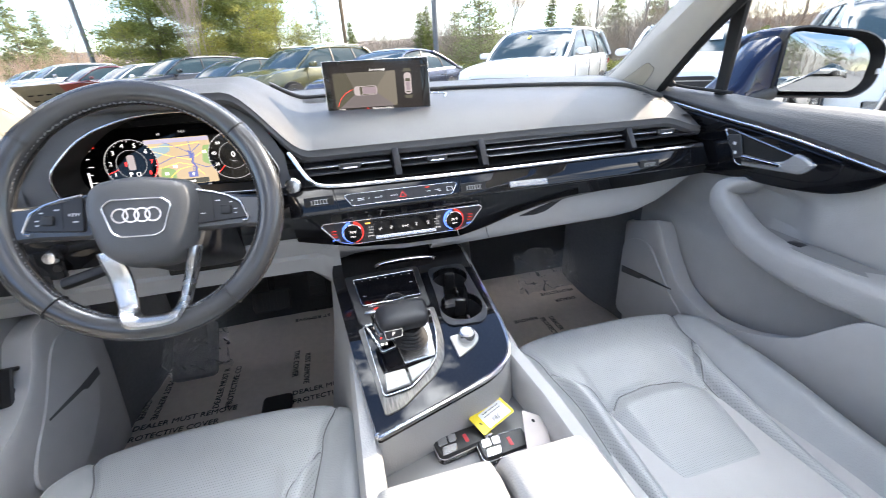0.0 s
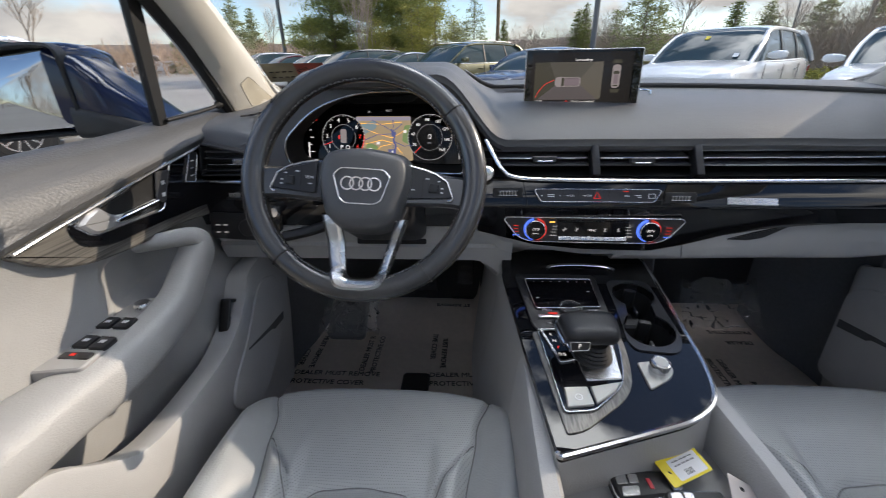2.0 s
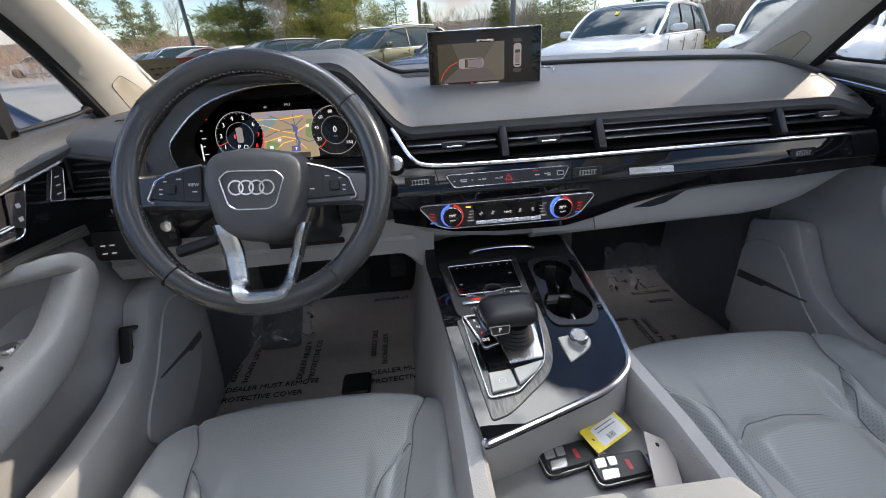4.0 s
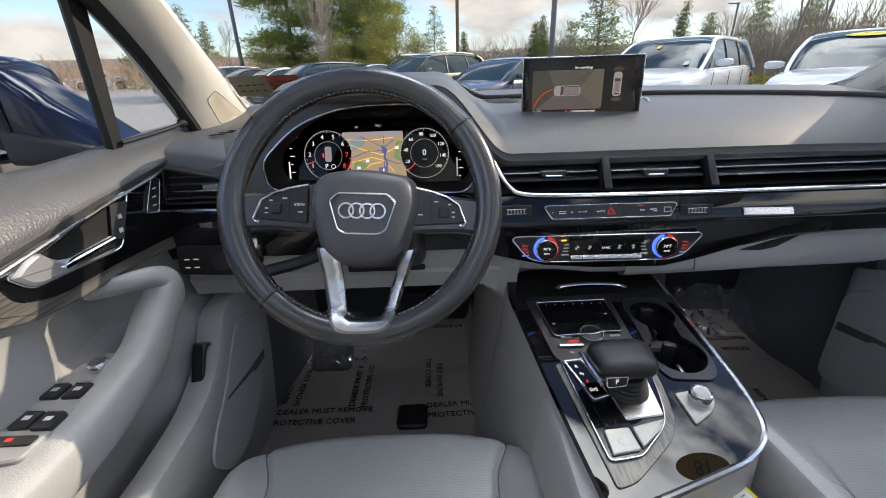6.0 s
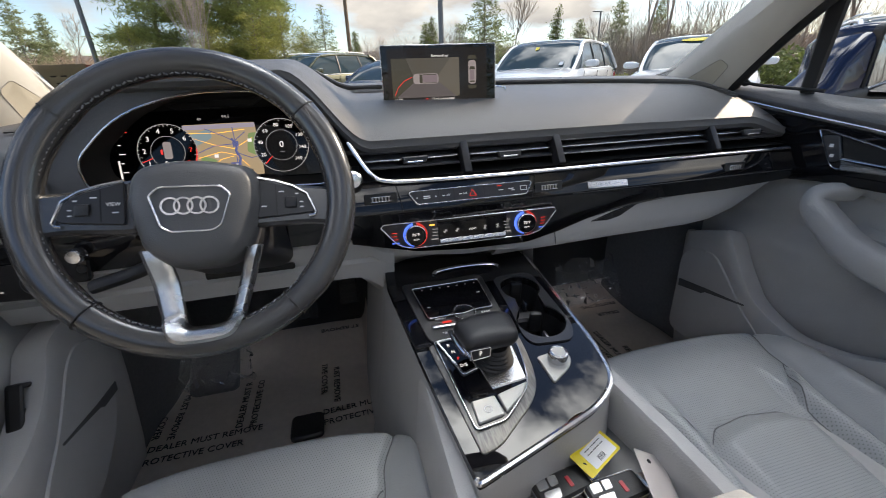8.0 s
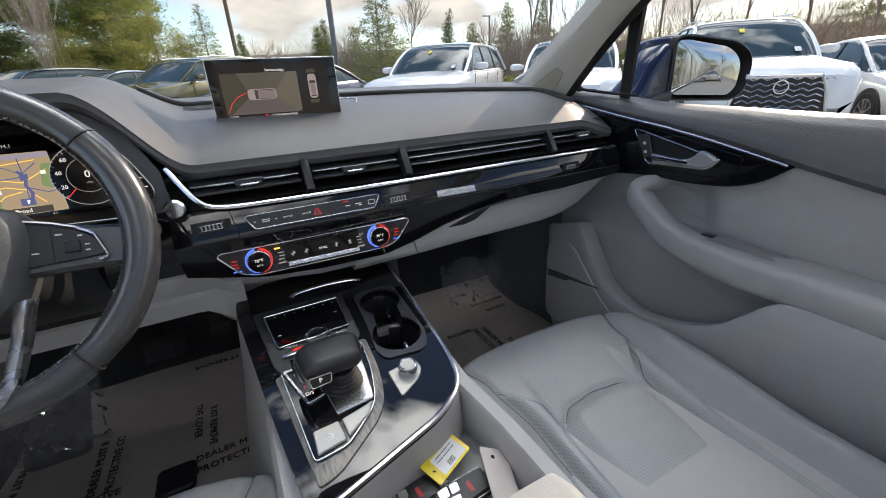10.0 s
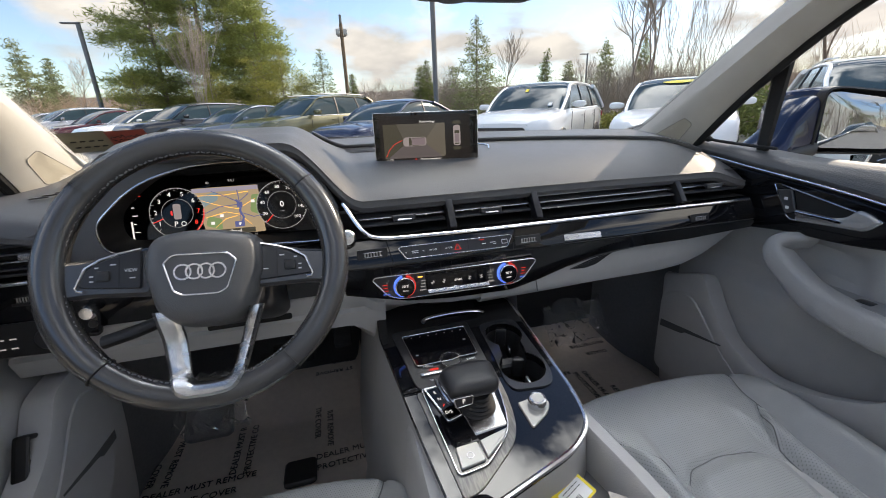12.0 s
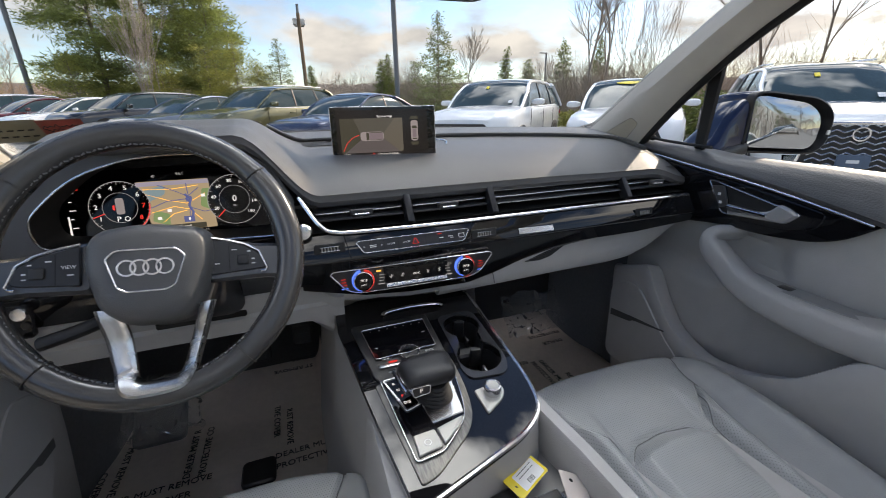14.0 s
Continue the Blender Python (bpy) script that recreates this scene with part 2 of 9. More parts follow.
film_haze.inputs["Color"].default_value = (0.8, 0.8, 0.8, 1)
film_mix.inputs["Fac"].default_value = 0.16
film_old = film_nodes.nodes["Material Output"].inputs["Surface"].links[0].from_socket
film_nodes.links.new(film_old, film_mix.inputs[1])
film_nodes.links.new(film_haze.outputs[0], film_mix.inputs[2])
film_nodes.links.new(film_mix.outputs[0], film_nodes.nodes["Material Output"].inputs["Surface"])
M_GLASS = pane_material("window_glass", (0.97, 0.985, 0.975), 1.06)
M_SUNROOF = pane_material("tinted_glass", (0.88, 0.89, 0.88), 1.1)
M_VENTGREY = mat("switch_dark_grey", (0.05, 0.05, 0.052), 0.4, var=0.08)
M_HANDLE = mat("handle_metal", (0.55, 0.55, 0.55), 0.34, 0.6, var=0.04)
M_MIRRORDIM = mat("dimmed_mirror", (0.50, 0.53, 0.55), 0.02, 1.0, var=0.02)
M_MIRROR = mat("mirror_silver", (0.82, 0.84, 0.86), 0.015, 1.0, var=0.01)
M_SCREEN = mat("screen_glass", (0.004, 0.004, 0.005), 0.06, var=0.1, spec=0.3)
M_STICKER = mat("yellow_sticker", (0.85, 0.62, 0.03), 0.5, var=0.04)
M_NAVY = mat("navy_paint", (0.007, 0.014, 0.045), 0.08, 0.0, var=0.15)
M_PEDAL = mat("pedal_rubber", (0.02, 0.02, 0.02), 0.6, var=0.2)
M_CARD = mat("pale_card", (0.62, 0.56, 0.52), 0.6, var=0.04)
M_YELLOW = mat("yellow_card", (0.85, 0.66, 0.03), 0.4, var=0.04)
M_WHITE = mat("white_card", (0.8, 0.8, 0.79), 0.5, var=0.03)
M_REDPAPER = mat("red_paper", (0.30, 0.10, 0.075), 0.7, var=0.15)
M_TANPAPER = mat("tan_paper", (0.24, 0.22, 0.165), 0.7, var=0.1)

G_WHITE = glow("lit_white", (0.9, 0.92, 0.95), 0.27)
G_DIM = glow("lit_grey", (0.55, 0.57, 0.6), 0.16)
G_RED = glow("lit_red", (1.0, 0.06, 0.05), 0.22)
G_BLUE = glow("lit_blue", (0.08, 0.2, 1.0), 0.42)
G_AMBER = glow("lit_amber", (1.0, 0.5, 0.1), 0.4)
G_MAP = glow("lit_map_land", (0.82, 0.66, 0.44), 0.12)
G_MAPGREEN = glow("lit_map_green", (0.33, 0.5, 0.22), 0.15)
G_MAPBLUE = glow("lit_map_blue", (0.16, 0.2, 0.5), 0.16)
G_MAPWATER = glow("lit_map_water", (0.36, 0.52, 0.60), 0.15)
G_SCREEN = glow("lit_screen_dark", (0.02, 0.018, 0.018), 0.2)
G_ROADVIEW = glow("lit_view_ground", (0.25, 0.225, 0.235), 0.10)
G_ROADDARK = glow("lit_view_dark", (0.13, 0.125, 0.095), 0.11)
G_CARWHITE = glow("lit_view_car", (0.55, 0.50, 0.52), 0.13)

# ---- mesh helpers ----


def thing(name, at=(0, 0, 0), label="", category="", group="", kind=""):
    """An Empty at the base of a thing; its parts are given in world coordinates."""
    e = new(name)
    e.empty_display_size = 0.05
    e.location = at
    e["base"] = at
    return tagged(e, label, category, group, kind)


def finish(name, bm, material, angle=38):
    bmesh.ops.recalc_face_normals(bm, faces=bm.faces[:])
    me = bpy.data.meshes.new(name)
    bm.to_mesh(me)
    bm.free()
    me.materials.append(material)
    me.polygons.foreach_set("use_smooth", [True] * len(me.polygons))
    me.set_sharp_from_angle(angle=radians(angle))
    return me


SMALL_PRINT = ("switch_print", "button_print", "tick", "gauge_tick", "tag_print", "slip_writing", "pad_mark", "fan_sign", "level_mark", "lock_print", "badge_relief", "map_road", "map_green", "needle", "warning_mark", "side_demister", "key_gap", "dial_ring", "emblem", "door_gap", "chrome_slat_edge")


def part(name, bm, material, parent=None, label="", angle=38):
    ob = new(name, finish(name, bm, material, angle))
    if name in SMALL_PRINT:
        ob["kind"] = "stuff"
    if parent is not None:
        ob.parent = parent
        if "base" in parent.keys():
            b = parent["base"]
            ob.matrix_parent_inverse = Matrix.Translation((-b[0], -b[1], -b[2]))
    if label:
        ob["label"] = label
    return ob


def solo(name, bm, material, label, category, group="", kind="", angle=38):
    return tagged(part(name, bm, material, None, "", angle), label, category, group, kind)


def B():
    return bmesh.new()


def axes(o, x, y):
    """A frame at o whose x and y run along the given directions."""
    x = Vector(x).normalized()
    z = x.cross(Vector(y)).normalized()
    y = z.cross(x)
    m = Matrix((x, y, z)).transposed().to_4x4()
    m.translation = Vector(o)
    return m


def box(bm, lo, hi, bev=0.002, m=None, seg=2):
    """A box with rounded edges between two corners, in the frame m."""
    lo, hi = Vector(lo), Vector(hi)
    r = bmesh.ops.create_cube(bm, size=1.0)
    vs = r["verts"]
    for v in vs:
        v.co = Vector([(lo[i] + hi[i]) / 2 + v.co[i] * (hi[i] - lo[i]) for i in range(3)])
    if bev:
        es = list({e for v in vs for e in v.link_edges})
        r = bmesh.ops.bevel(bm, geom=es, offset=bev, segments=seg, affect="EDGES", profile=0.5)
        vs = r["verts"]
    if m is not None:
        for v in {v for v in vs if v.is_valid}:
            v.co = m @ v.co
    return bm


def loft(bm, rings, closed=True, caps=True):
    rows = [[bm.verts.new(p) for p in r] for r in rings]
    n = len(rows[0])
    for a, b in zip(rows, rows[1:]):
        for i in range(n if closed else n - 1):
            j = (i + 1) % n
            bm.faces.new((a[i], a[j], b[j], b[i]))
    if caps and closed:
        bm.faces.new(rows[0][::-1])
        bm.faces.new(rows[-1])
    return rows


def sheet(bm, nu, nv, f, thick=0.0):
    """A sheet of nu x nv cells, f(u, v) in 0..1; thick closes it into a slab along -z."""
    g = [[bm.verts.new(f(i / nu, j / nv)) for j in range(nv + 1)] for i in range(nu + 1)]
    for i in range(nu):
        for j in range(nv):
            bm.faces.new((g[i][j], g[i + 1][j], g[i + 1][j + 1], g[i][j + 1]))
    if thick:
        bmesh.ops.solidify(bm, geom=bm.faces[:], thickness=thick)
    return g


def tube(bm, pts, r, n=8, closed=False, flat=1.0):
    """A round (or flattened) rod along points; r is a radius or one for each point."""
    pts = [Vector(p) for p in pts]
    k = len(pts)
    rs = r if isinstance(r, (list, tuple)) else [r] * k
    up = None
    rings = []
    for i, p in enumerate(pts):
        a = pts[(i - 1) % k] if closed or i else p
        b = pts[(i + 1) % k] if closed or i < k - 1 else p
        d = (b - a).normalized()
        if up is None:
            up = Vector((0, 0, 1)) if abs(d.z) < 0.9 else Vector((1, 0, 0))
        s = d.cross(up).normalized()
        up = s.cross(d).normalized()
        rings.append([p + s * math.cos(t) * rs[i] + up * math.sin(t) * rs[i] * flat for t in [2 * math.pi * q / n for q in range(n)]])
    if closed:
        rings.append(rings[0])
        rows = [[bm.verts.new(q) for q in ring] for ring in rings[:-1]]
        rows.append(rows[0])
        for a, b in zip(rows, rows[1:]):
            for i in range(n):
                j = (i + 1) % n
                bm.faces.new((a[i], a[j], b[j], b[i]))
    else:
        loft(bm, rings)
    return bm


def curve(pts, n=6):
    """Points along a smooth line through pts."""
    pts = [Vector(p) for p in pts]
    out = []
    for i in range(len(pts) - 1):
        p0, p1, p2, p3 = pts[max(i - 1, 0)], pts[i], pts[i + 1], pts[min(i + 2, len(pts) - 1)]
        for k in range(n):
            t = k / n
            out.append(0.5 * ((2 * p1) + (p2 - p0) * t + (2 * p0 - 5 * p1 + 4 * p2 - p3) * t * t + (3 * p1 - p0 - 3 * p2 + p3) * t ** 3))
    out.append(pts[-1])
    return out


def rounded(corners, r, n=5):
    """A polygon with rounded corners; r is one radius or one for each corner."""
    k = len(corners)
    rs = r if isinstance(r, (list, tuple)) else [r] * k
    out = []
    for i in range(k):
        p, a, b = Vector(corners[i]).to_2d(), Vector(corners[i - 1]).to_2d(), Vector(corners[(i + 1) % k]).to_2d()
        da, db = (a - p), (b - p)
        q = min(rs[i], da.length * 0.48, db.length * 0.48)
        s, e = p + da.normalized() * q, p + db.normalized() * q
        for j in range(n + 1):
            t = j / n
            out.append((1 - t) ** 2 * s + 2 * t * (1 - t) * p + t * t * e)
    return out


def inset(poly, d):
    k = len(poly)
    area = sum(poly[i].x * poly[(i + 1) % k].y - poly[(i + 1) % k].x * poly[i].y for i in range(k))
    sg = 1 if area > 0 else -1
    out = []
    for i in range(k):
        e1, e2 = (poly[i] - poly[i - 1]), (poly[(i + 1) % k] - poly[i])
        n1 = Vector((-e1.y, e1.x)).normalized() if e1.length > 1e-9 else Vector((0, 0))
        n2 = Vector((-e2.y, e2.x)).normalized() if e2.length > 1e-9 else Vector((0, 0))
        nn = (n1 + n2)
        nn = nn.normalized() if nn.length > 1e-6 else n1
        out.append(poly[i] + nn * d * sg)
    return out


def plate(bm, poly, m, depth, bev=0.001, base=0.0):
    """A plate over poly in the frame m, from base to base + depth, with a bevelled rim."""
    poly = [Vector(p).to_2d() for p in poly]
    top = inset(poly, bev)
    rings = [[m @ Vector((p.x, p.y, base)) for p in poly], [m @ Vector((p.x, p.y, base + depth - bev)) for p in poly],
             [m @ Vector((p.x, p.y, base + depth)) for p in top]]
    loft(bm, rings)
    return bm


def hoop(bm, poly, m, width, depth, bev=0.0006, base=0.0):
    """A frame of that width along the inside of poly."""
    poly = [Vector(p).to_2d() for p in poly]
    inner = inset(poly, width)
    o2, i2 = inset(poly, bev), inset(poly, width - bev)
    def ring(q, z):
        return [m @ Vector((p.x, p.y, z)) for p in q]
    loft(bm, [ring(inner, base), ring(poly, base), ring(poly, base + depth - bev), ring(o2, base + depth), ring(i2, base + depth),
              ring(inner, base + depth - bev), ring(inner, base)], caps=False)
    bmesh.ops.remove_doubles(bm, verts=bm.verts[:], dist=1e-6)
    return bm


def spin(bm, prof, m, n=28):
    """A turned body: prof is a row of (radius, height)."""
    loft(bm, [[m @ Vector((r * math.cos(t), r * math.sin(t), z)) for t in [2 * math.pi * i / n for i in range(n)]] for r, z in prof])
    return bm


def disc(bm, r, m, z0, z1, n=28, bev=0.0006):
    return spin(bm, [(r, z0), (r, z1 - bev), (r - bev, z1)], m, n)


def ring_of(bm, r, w, m, z0, z1, a0=0.0, a1=360.0, n=32):
    """A flat ring or arc between two angles in degrees."""
    full = a1 - a0 >= 359.9
    k = n if full else max(2, int(n * (a1 - a0) / 360))
    rows = []
    for i in range(k + (0 if full else 1)):
        t = radians(a0 + (a1 - a0) * i / k)
        c, s = math.cos(t), math.sin(t)
        rows.append([m @ Vector((q * c, q * s, z)) for q, z in ((r, z0), (r, z1), (r - w, z1), (r - w, z0))])
    if full:
        rows.append(rows[0])
        loft(bm, rows, caps=False)
        bmesh.ops.remove_doubles(bm, verts=bm.verts[:], dist=1e-7)
    else:
        loft(bm, rows)
    return bm


def words(text, size, m, material, name, parent, depth=0.0002, align="CENTER"):
    """Lettering in the built-in font as a thin mesh, in the frame m."""
    cu = bpy.data.curves.new(name, "FONT")
    cu.body, cu.size, cu.align_x, cu.align_y, cu.extrude = text, size, align, "CENTER", depth
    cu.resolution_u = 2
    tmp = bpy.data.objects.new(name, cu)
    scene.collection.objects.link(tmp)
    dg = bpy.context.evaluated_depsgraph_get()
    me = bpy.data.meshes.new_from_object(tmp.evaluated_get(dg))
    bpy.data.objects.remove(tmp)
    bpy.data.curves.remove(cu)
    me.name = name
    me.transform(m)
    me.materials.clear()
    me.materials.append(material)
    ob = new(name, me)
    if parent is not None:
        ob.parent = parent
        if "base" in parent.keys():
            b = parent["base"]
            ob.matrix_parent_inverse = Matrix.Translation((-b[0], -b[1], -b[2]))
    return ob


def bars(bm, m, x0, x1, y, h, widths, depth=0.0003):
    """Plain bars standing for small writing."""
    x = x0
    i = 0
    while x < x1:
        w = widths[i % len(widths)]
        box(bm, (x, y - h / 2, 0), (min(x + w, x1), y + h / 2, depth), 0, m)
        x += w * 1.45
        i += 1
    return bm


def smooth(a, b, x):
    t = min(1.0, max(0.0, (x - a) / (b - a)))
    return t * t * (3 - 2 * t)


def lerp_table(tab, x):
    if x <= tab[0][0]:
        return tab[0][1]
    for (a, u), (b, v) in zip(tab, tab[1:]):
        if x <= b:
            return u + (v - u) * (x - a) / (b - a)
    return tab[-1][1]


def soft_table(tab, x):
    if x <= tab[0][0]:
        return tab[0][1]
    for (a, u), (b, v) in zip(tab, tab[1:]):
        if x <= b:
            return u + (v - u) * smooth(a, b, x)
    return tab[-1][1]

# ---- the car's shell ----
FLOOR_Z = 0.43


def car_shell():
    bm = B()
    box(bm, (-0.80, -1.6, FLOOR_Z - 0.06), (0.80, 1.30, FLOOR_Z - 0.012), 0.004)
    solo("floor", bm, M_CARPET, "dark grey carpeted floor pan of a large car", "floor", kind="structure")
    bm = B()
    sheet(bm, 20, 10, lambda u, v: (-0.78 + 1.56 * u, 1.40 + 0.20 * v, FLOOR_Z + 0.04 + 0.48 * v ** 1.2), 0.02)
    solo("wall_front", bm, M_CARPET, "dark carpeted bulkhead at the end of the footwells", "wall", kind="structure")
    def roof(x, y):
        v = (y + 1.6) / 2.27
        return (x * (1 - 0.05 * v), y, 1.60 + 0.03 * math.sin(math.pi * v) - 0.05 * (x / 0.62) ** 4)
    bm = B()
    for x0, x1, y0, y1 in ((-0.64, 0.64, 0.40, 0.67), (-0.64, 0.64, -1.6, -1.5), (-0.64, -0.50, -1.5, 0.40), (0.50, 0.64, -1.5, 0.40)):
        sheet(bm, 10, 10, lambda u, v: roof(x0 + (x1 - x0) * u, y0 + (y1 - y0) * v))
    bmesh.ops.solidify(bm, geom=bm.faces[:], thickness=-0.03)
    solo("ceiling", bm, M_ROOF, "pale cloth headliner with a glass sunroof opening", "ceiling", kind="structure")
    bm = B()
    sheet(bm, 8, 12, lambda u, v: roof(-0.51 + 1.02 * u, -1.51 + 1.92 * v)[:2] + (1.655,), 0.004)
    o = solo("window_4", bm, M_SUNROOF, "large tinted glass sunroof", "sunroof", kind="structure")
    o.visible_shadow = False
    # outer skin: sides, bonnet and scuttle, which close the cabin
    for s, nm in ((-1, "body_side_left"), (1, "body_side_right")):
        bm = B()
        sheet(bm, 20, 6, lambda u, v: (s * (0.93 - 0.10 * v ** 3 - 0.12 * smooth(1.3, 2.5, -1.7 + 4.3 * u)), -1.7 + 4.3 * u, 0.22 + (0.90 - 0.12 * smooth(1.2, 2.6, -1.7 + 4.3 * u)) * v), 0.01)
        solo(nm, bm, M_NAVY, "dark navy outer side of the car", "car body", kind="structure")
    bm = B()
    sheet(bm, 16, 10, lambda u, v: (-0.80 + 1.60 * u, 1.62 - 0.20 * (2 * u - 1) ** 2 + 1.0 * v, 1.145 - 0.03 * (2 * u - 1) ** 2 - 0.16 * v * v), 0.01)
    solo("bonnet", bm, M_NAVY, "dark navy bonnet ahead of the windscreen", "car body", kind="structure")
    bm = B()
    box(bm, (-0.82, 1.60, 0.3), (0.82, 1.64, 1.12), 0.01)
    for s in (-1, 1):
        box(bm, (s * 0.79 - 0.04, 1.16, 0.3), (s * 0.79 + 0.04, 1.62, 1.13), 0.01)
    solo("wall_scuttle", bm, M_CAVE, "dark bulkhead closing the front of the cabin", "wall", kind="structure")
    for s, nm in ((-1, "trim_left"), (1, "trim_right")):
        bm = B()
        tube(bm, curve([(s * 0.665, 0.60, 1.535), (s * 0.685, 0.45, 1.535), (s * 0.695, 0.2, 1.53), (s * 0.70, -0.4, 1.525), (s * 0.69, -1.6, 1.50)], 4), 0.052, 10)
        solo(nm, bm, M_ROOF, "pale cloth roof rail above the side windows", "roof rail", kind="structure")
    bm = B()
    box(bm, (-0.80, -1.66, 0.4), (0.80, -1.60, 1.12), 0.01)
    solo("wall_rear", bm, M_GREY, "grey trim closing the back of the cabin", "wall", kind="structure")
    for s, nm in ((-1, "wall_left"), (1, "wall_right")):
        bm = B()
        box(bm, (s * 0.74 - 0.05, -1.6, 0.4), (s * 0.74 + 0.05, -0.12, 1.12), 0.02)
        box(bm, (s * 0.70 - 0.05, -0.36, 1.1), (s * 0.70 + 0.05, -0.14, 1.60), 0.02)
        solo(nm, bm, M_GREY, "grey rear side trim with its roof post", "wall", kind="structure")


def pillar(s):
    """Cloth-covered windscreen pillar with a black window seal; s is -1 on the driver's side."""
    t = thing("windscreen_pillar", (s * 0.70, 1.2, 1.16), "pale beige cloth-covered windscreen pillar beside the dash", "pillar", "windscreen pillars")
    ins = [(0.705, 1.375, 1.155), (0.70, 1.334, 1.183), (0.68, 1.175, 1.268), (0.66, 1.016, 1.354), (0.64, 0.857, 1.439), (0.60, 0.62, 1.55), (0.57, 0.42, 1.60)]
    f = 0.035 if s < 0 else 0.015
    outs = [(0.72, 1.145 - f, 1.135), (0.715, 1.112 - 0.9 * f, 1.168), (0.715, 1.04 - 0.35 * f, 1.235), (0.71, 0.955, 1.304), (0.705, 0.822, 1.402), (0.69, 0.60, 1.515), (0.68, 0.40, 1.57)]
    rings = []
    for k, (a, b) in enumerate(zip(curve(ins, 3), curve(outs, 3))):
        a, b = Vector(a), Vector(b)
        # the windscreen's edge comes in above a flared foot
        a = a.lerp(b, 0.25 * smooth(0.0, 4.0, k))
        m1, m2, m3 = a.lerp(b, 0.2), a.lerp(b, 0.5), a.lerp(b, 0.85)
        push = Vector((-0.022, -0.004, 0.0))
        ring = [a, m1 + push * 0.7, m2 + push, m3 + push * 0.8, b, b + Vector((0.05, 0.02, 0.01)), a + Vector((0.03, 0.05, 0.02))]
        rings.append([Vector((s * p.x, p.y, p.z)) for p in ring])
    bm = B()
    loft(bm, rings)
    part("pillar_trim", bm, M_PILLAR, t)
    # airbag cover let into the foot of the pillar
    def on(q, w):
        i = min(int(q), len(rings) - 2)
        st = (0.0, 0.2, 0.5, 0.85, 1.0)
        j = max(k for k in range(4) if st[k] <= w)
        h = (w - st[j]) / (st[j + 1] - st[j])
        lo, hi = rings[i][j].lerp(rings[i][j + 1], h), rings[i + 1][j].lerp(rings[i + 1][j + 1], h)
        return lo.lerp(hi, q - i) + Vector((-s * 0.0006, -0.0003, 0.0))

    edge = [Vector((p.x * 5, p.y)) for p in rounded([(0.46, 0.32), (0.49, 0.82), (0.94, 0.76), (1.03, 0.50)], 0.07, 5)]
    bm = B()
    mid = sum((Vector(p) for p in edge), Vector((0, 0))) / len(edge)
    loft(bm, [[on(*(mid + (p - mid) * g)) for p in edge] for g in (1.0, 0.8, 0.6, 0.4, 0.2, 0.02)])
    cover = part("airbag_cover", bm, mat("cover_cloth", (0.50, 0.455, 0.36), 0.85, var=0.05, bump=0.25, bscale=1500), t, "beige cover let into the foot of the pillar")
    bm = B()
    tube(bm, [on(*p) for p in edge], 0.0008, 6, closed=True)
    part("cover_seam", bm, mat("seam_beige", (0.30, 0.285, 0.25), 0.8), cover)
    bm = B()
    tube(bm, [(s * (p.x + 0.012), p.y, p.z) for p in curve(outs, 4)], 0.011, 8)
    part("window_seal", bm, M_RUBBER, t, "black rubber window seal")
    return t


def windows():
    bm = B()

    def screen(u, v):
        x = -0.735 + 1.47 * u
        k = (x / 0.7) ** 2
        y0, y1 = 1.585 - 0.23 * k, 0.66 - 0.03 * k
        w = 1 - 0.13 * v
        return (x * w, y0 + (y1 - y0) * v, 1.175 - 0.005 * k + (1.595 - 1.175 - 0.03 * k) * v + 0.03 * math.sin(math.pi * v))
    sheet(bm, 24, 12, screen, 0.004)
    o = solo("window_1", bm, M_GLASS, "large curved clear windscreen", "windscreen", kind="structure")
    o.visible_shadow = False
    for s, nm in ((-1, "window_2"), (1, "window_3")):
        bm = B()
        sheet(bm, 10, 4, lambda u, v: (s * (0.775 - 0.085 * v ** 1.4), -0.15 + 1.28 * u - 0.62 * v * u ** 3, 1.10 + 0.46 * v), 0.003)
        o = solo(nm, bm, M_GLASS, "clear side window of the front door", "window", kind="structure")
        o.visible_shadow = False


# ---- dashboard ----


def front_z(y):
    s = max(0.0, y - 0.945)
    return 1.115 + 0.065 * (1 - math.exp(-s / 0.09)) + 0.02 * s


def hood_mask(x):
    return smooth(0.235, 0.115, abs(x + 0.385))


def hood_z(y):
    return soft_table([(0.9, 1.222), (1.0, 1.236), (1.12, 1.245), (1.5, 1.19)], y)


def dash_z(x, y):
    z = front_z(y)
    g = hood_mask(x)
    z += g * max(0.0, hood_z(y) - z)
    # right shoulder of the pad falls away towards the door
    z -= 0.026 * smooth(0.60, 0.71, abs(x)) * smooth(1.35, 1.0, y)
    return z


def dash_front(x):
    return 0.947 - 0.02 * hood_mask(x) - 0.008 * smooth(0.3, 0.7, x)


def dash_rear(x):
    return 1.56 - 0.22 * (x / 0.7) ** 2


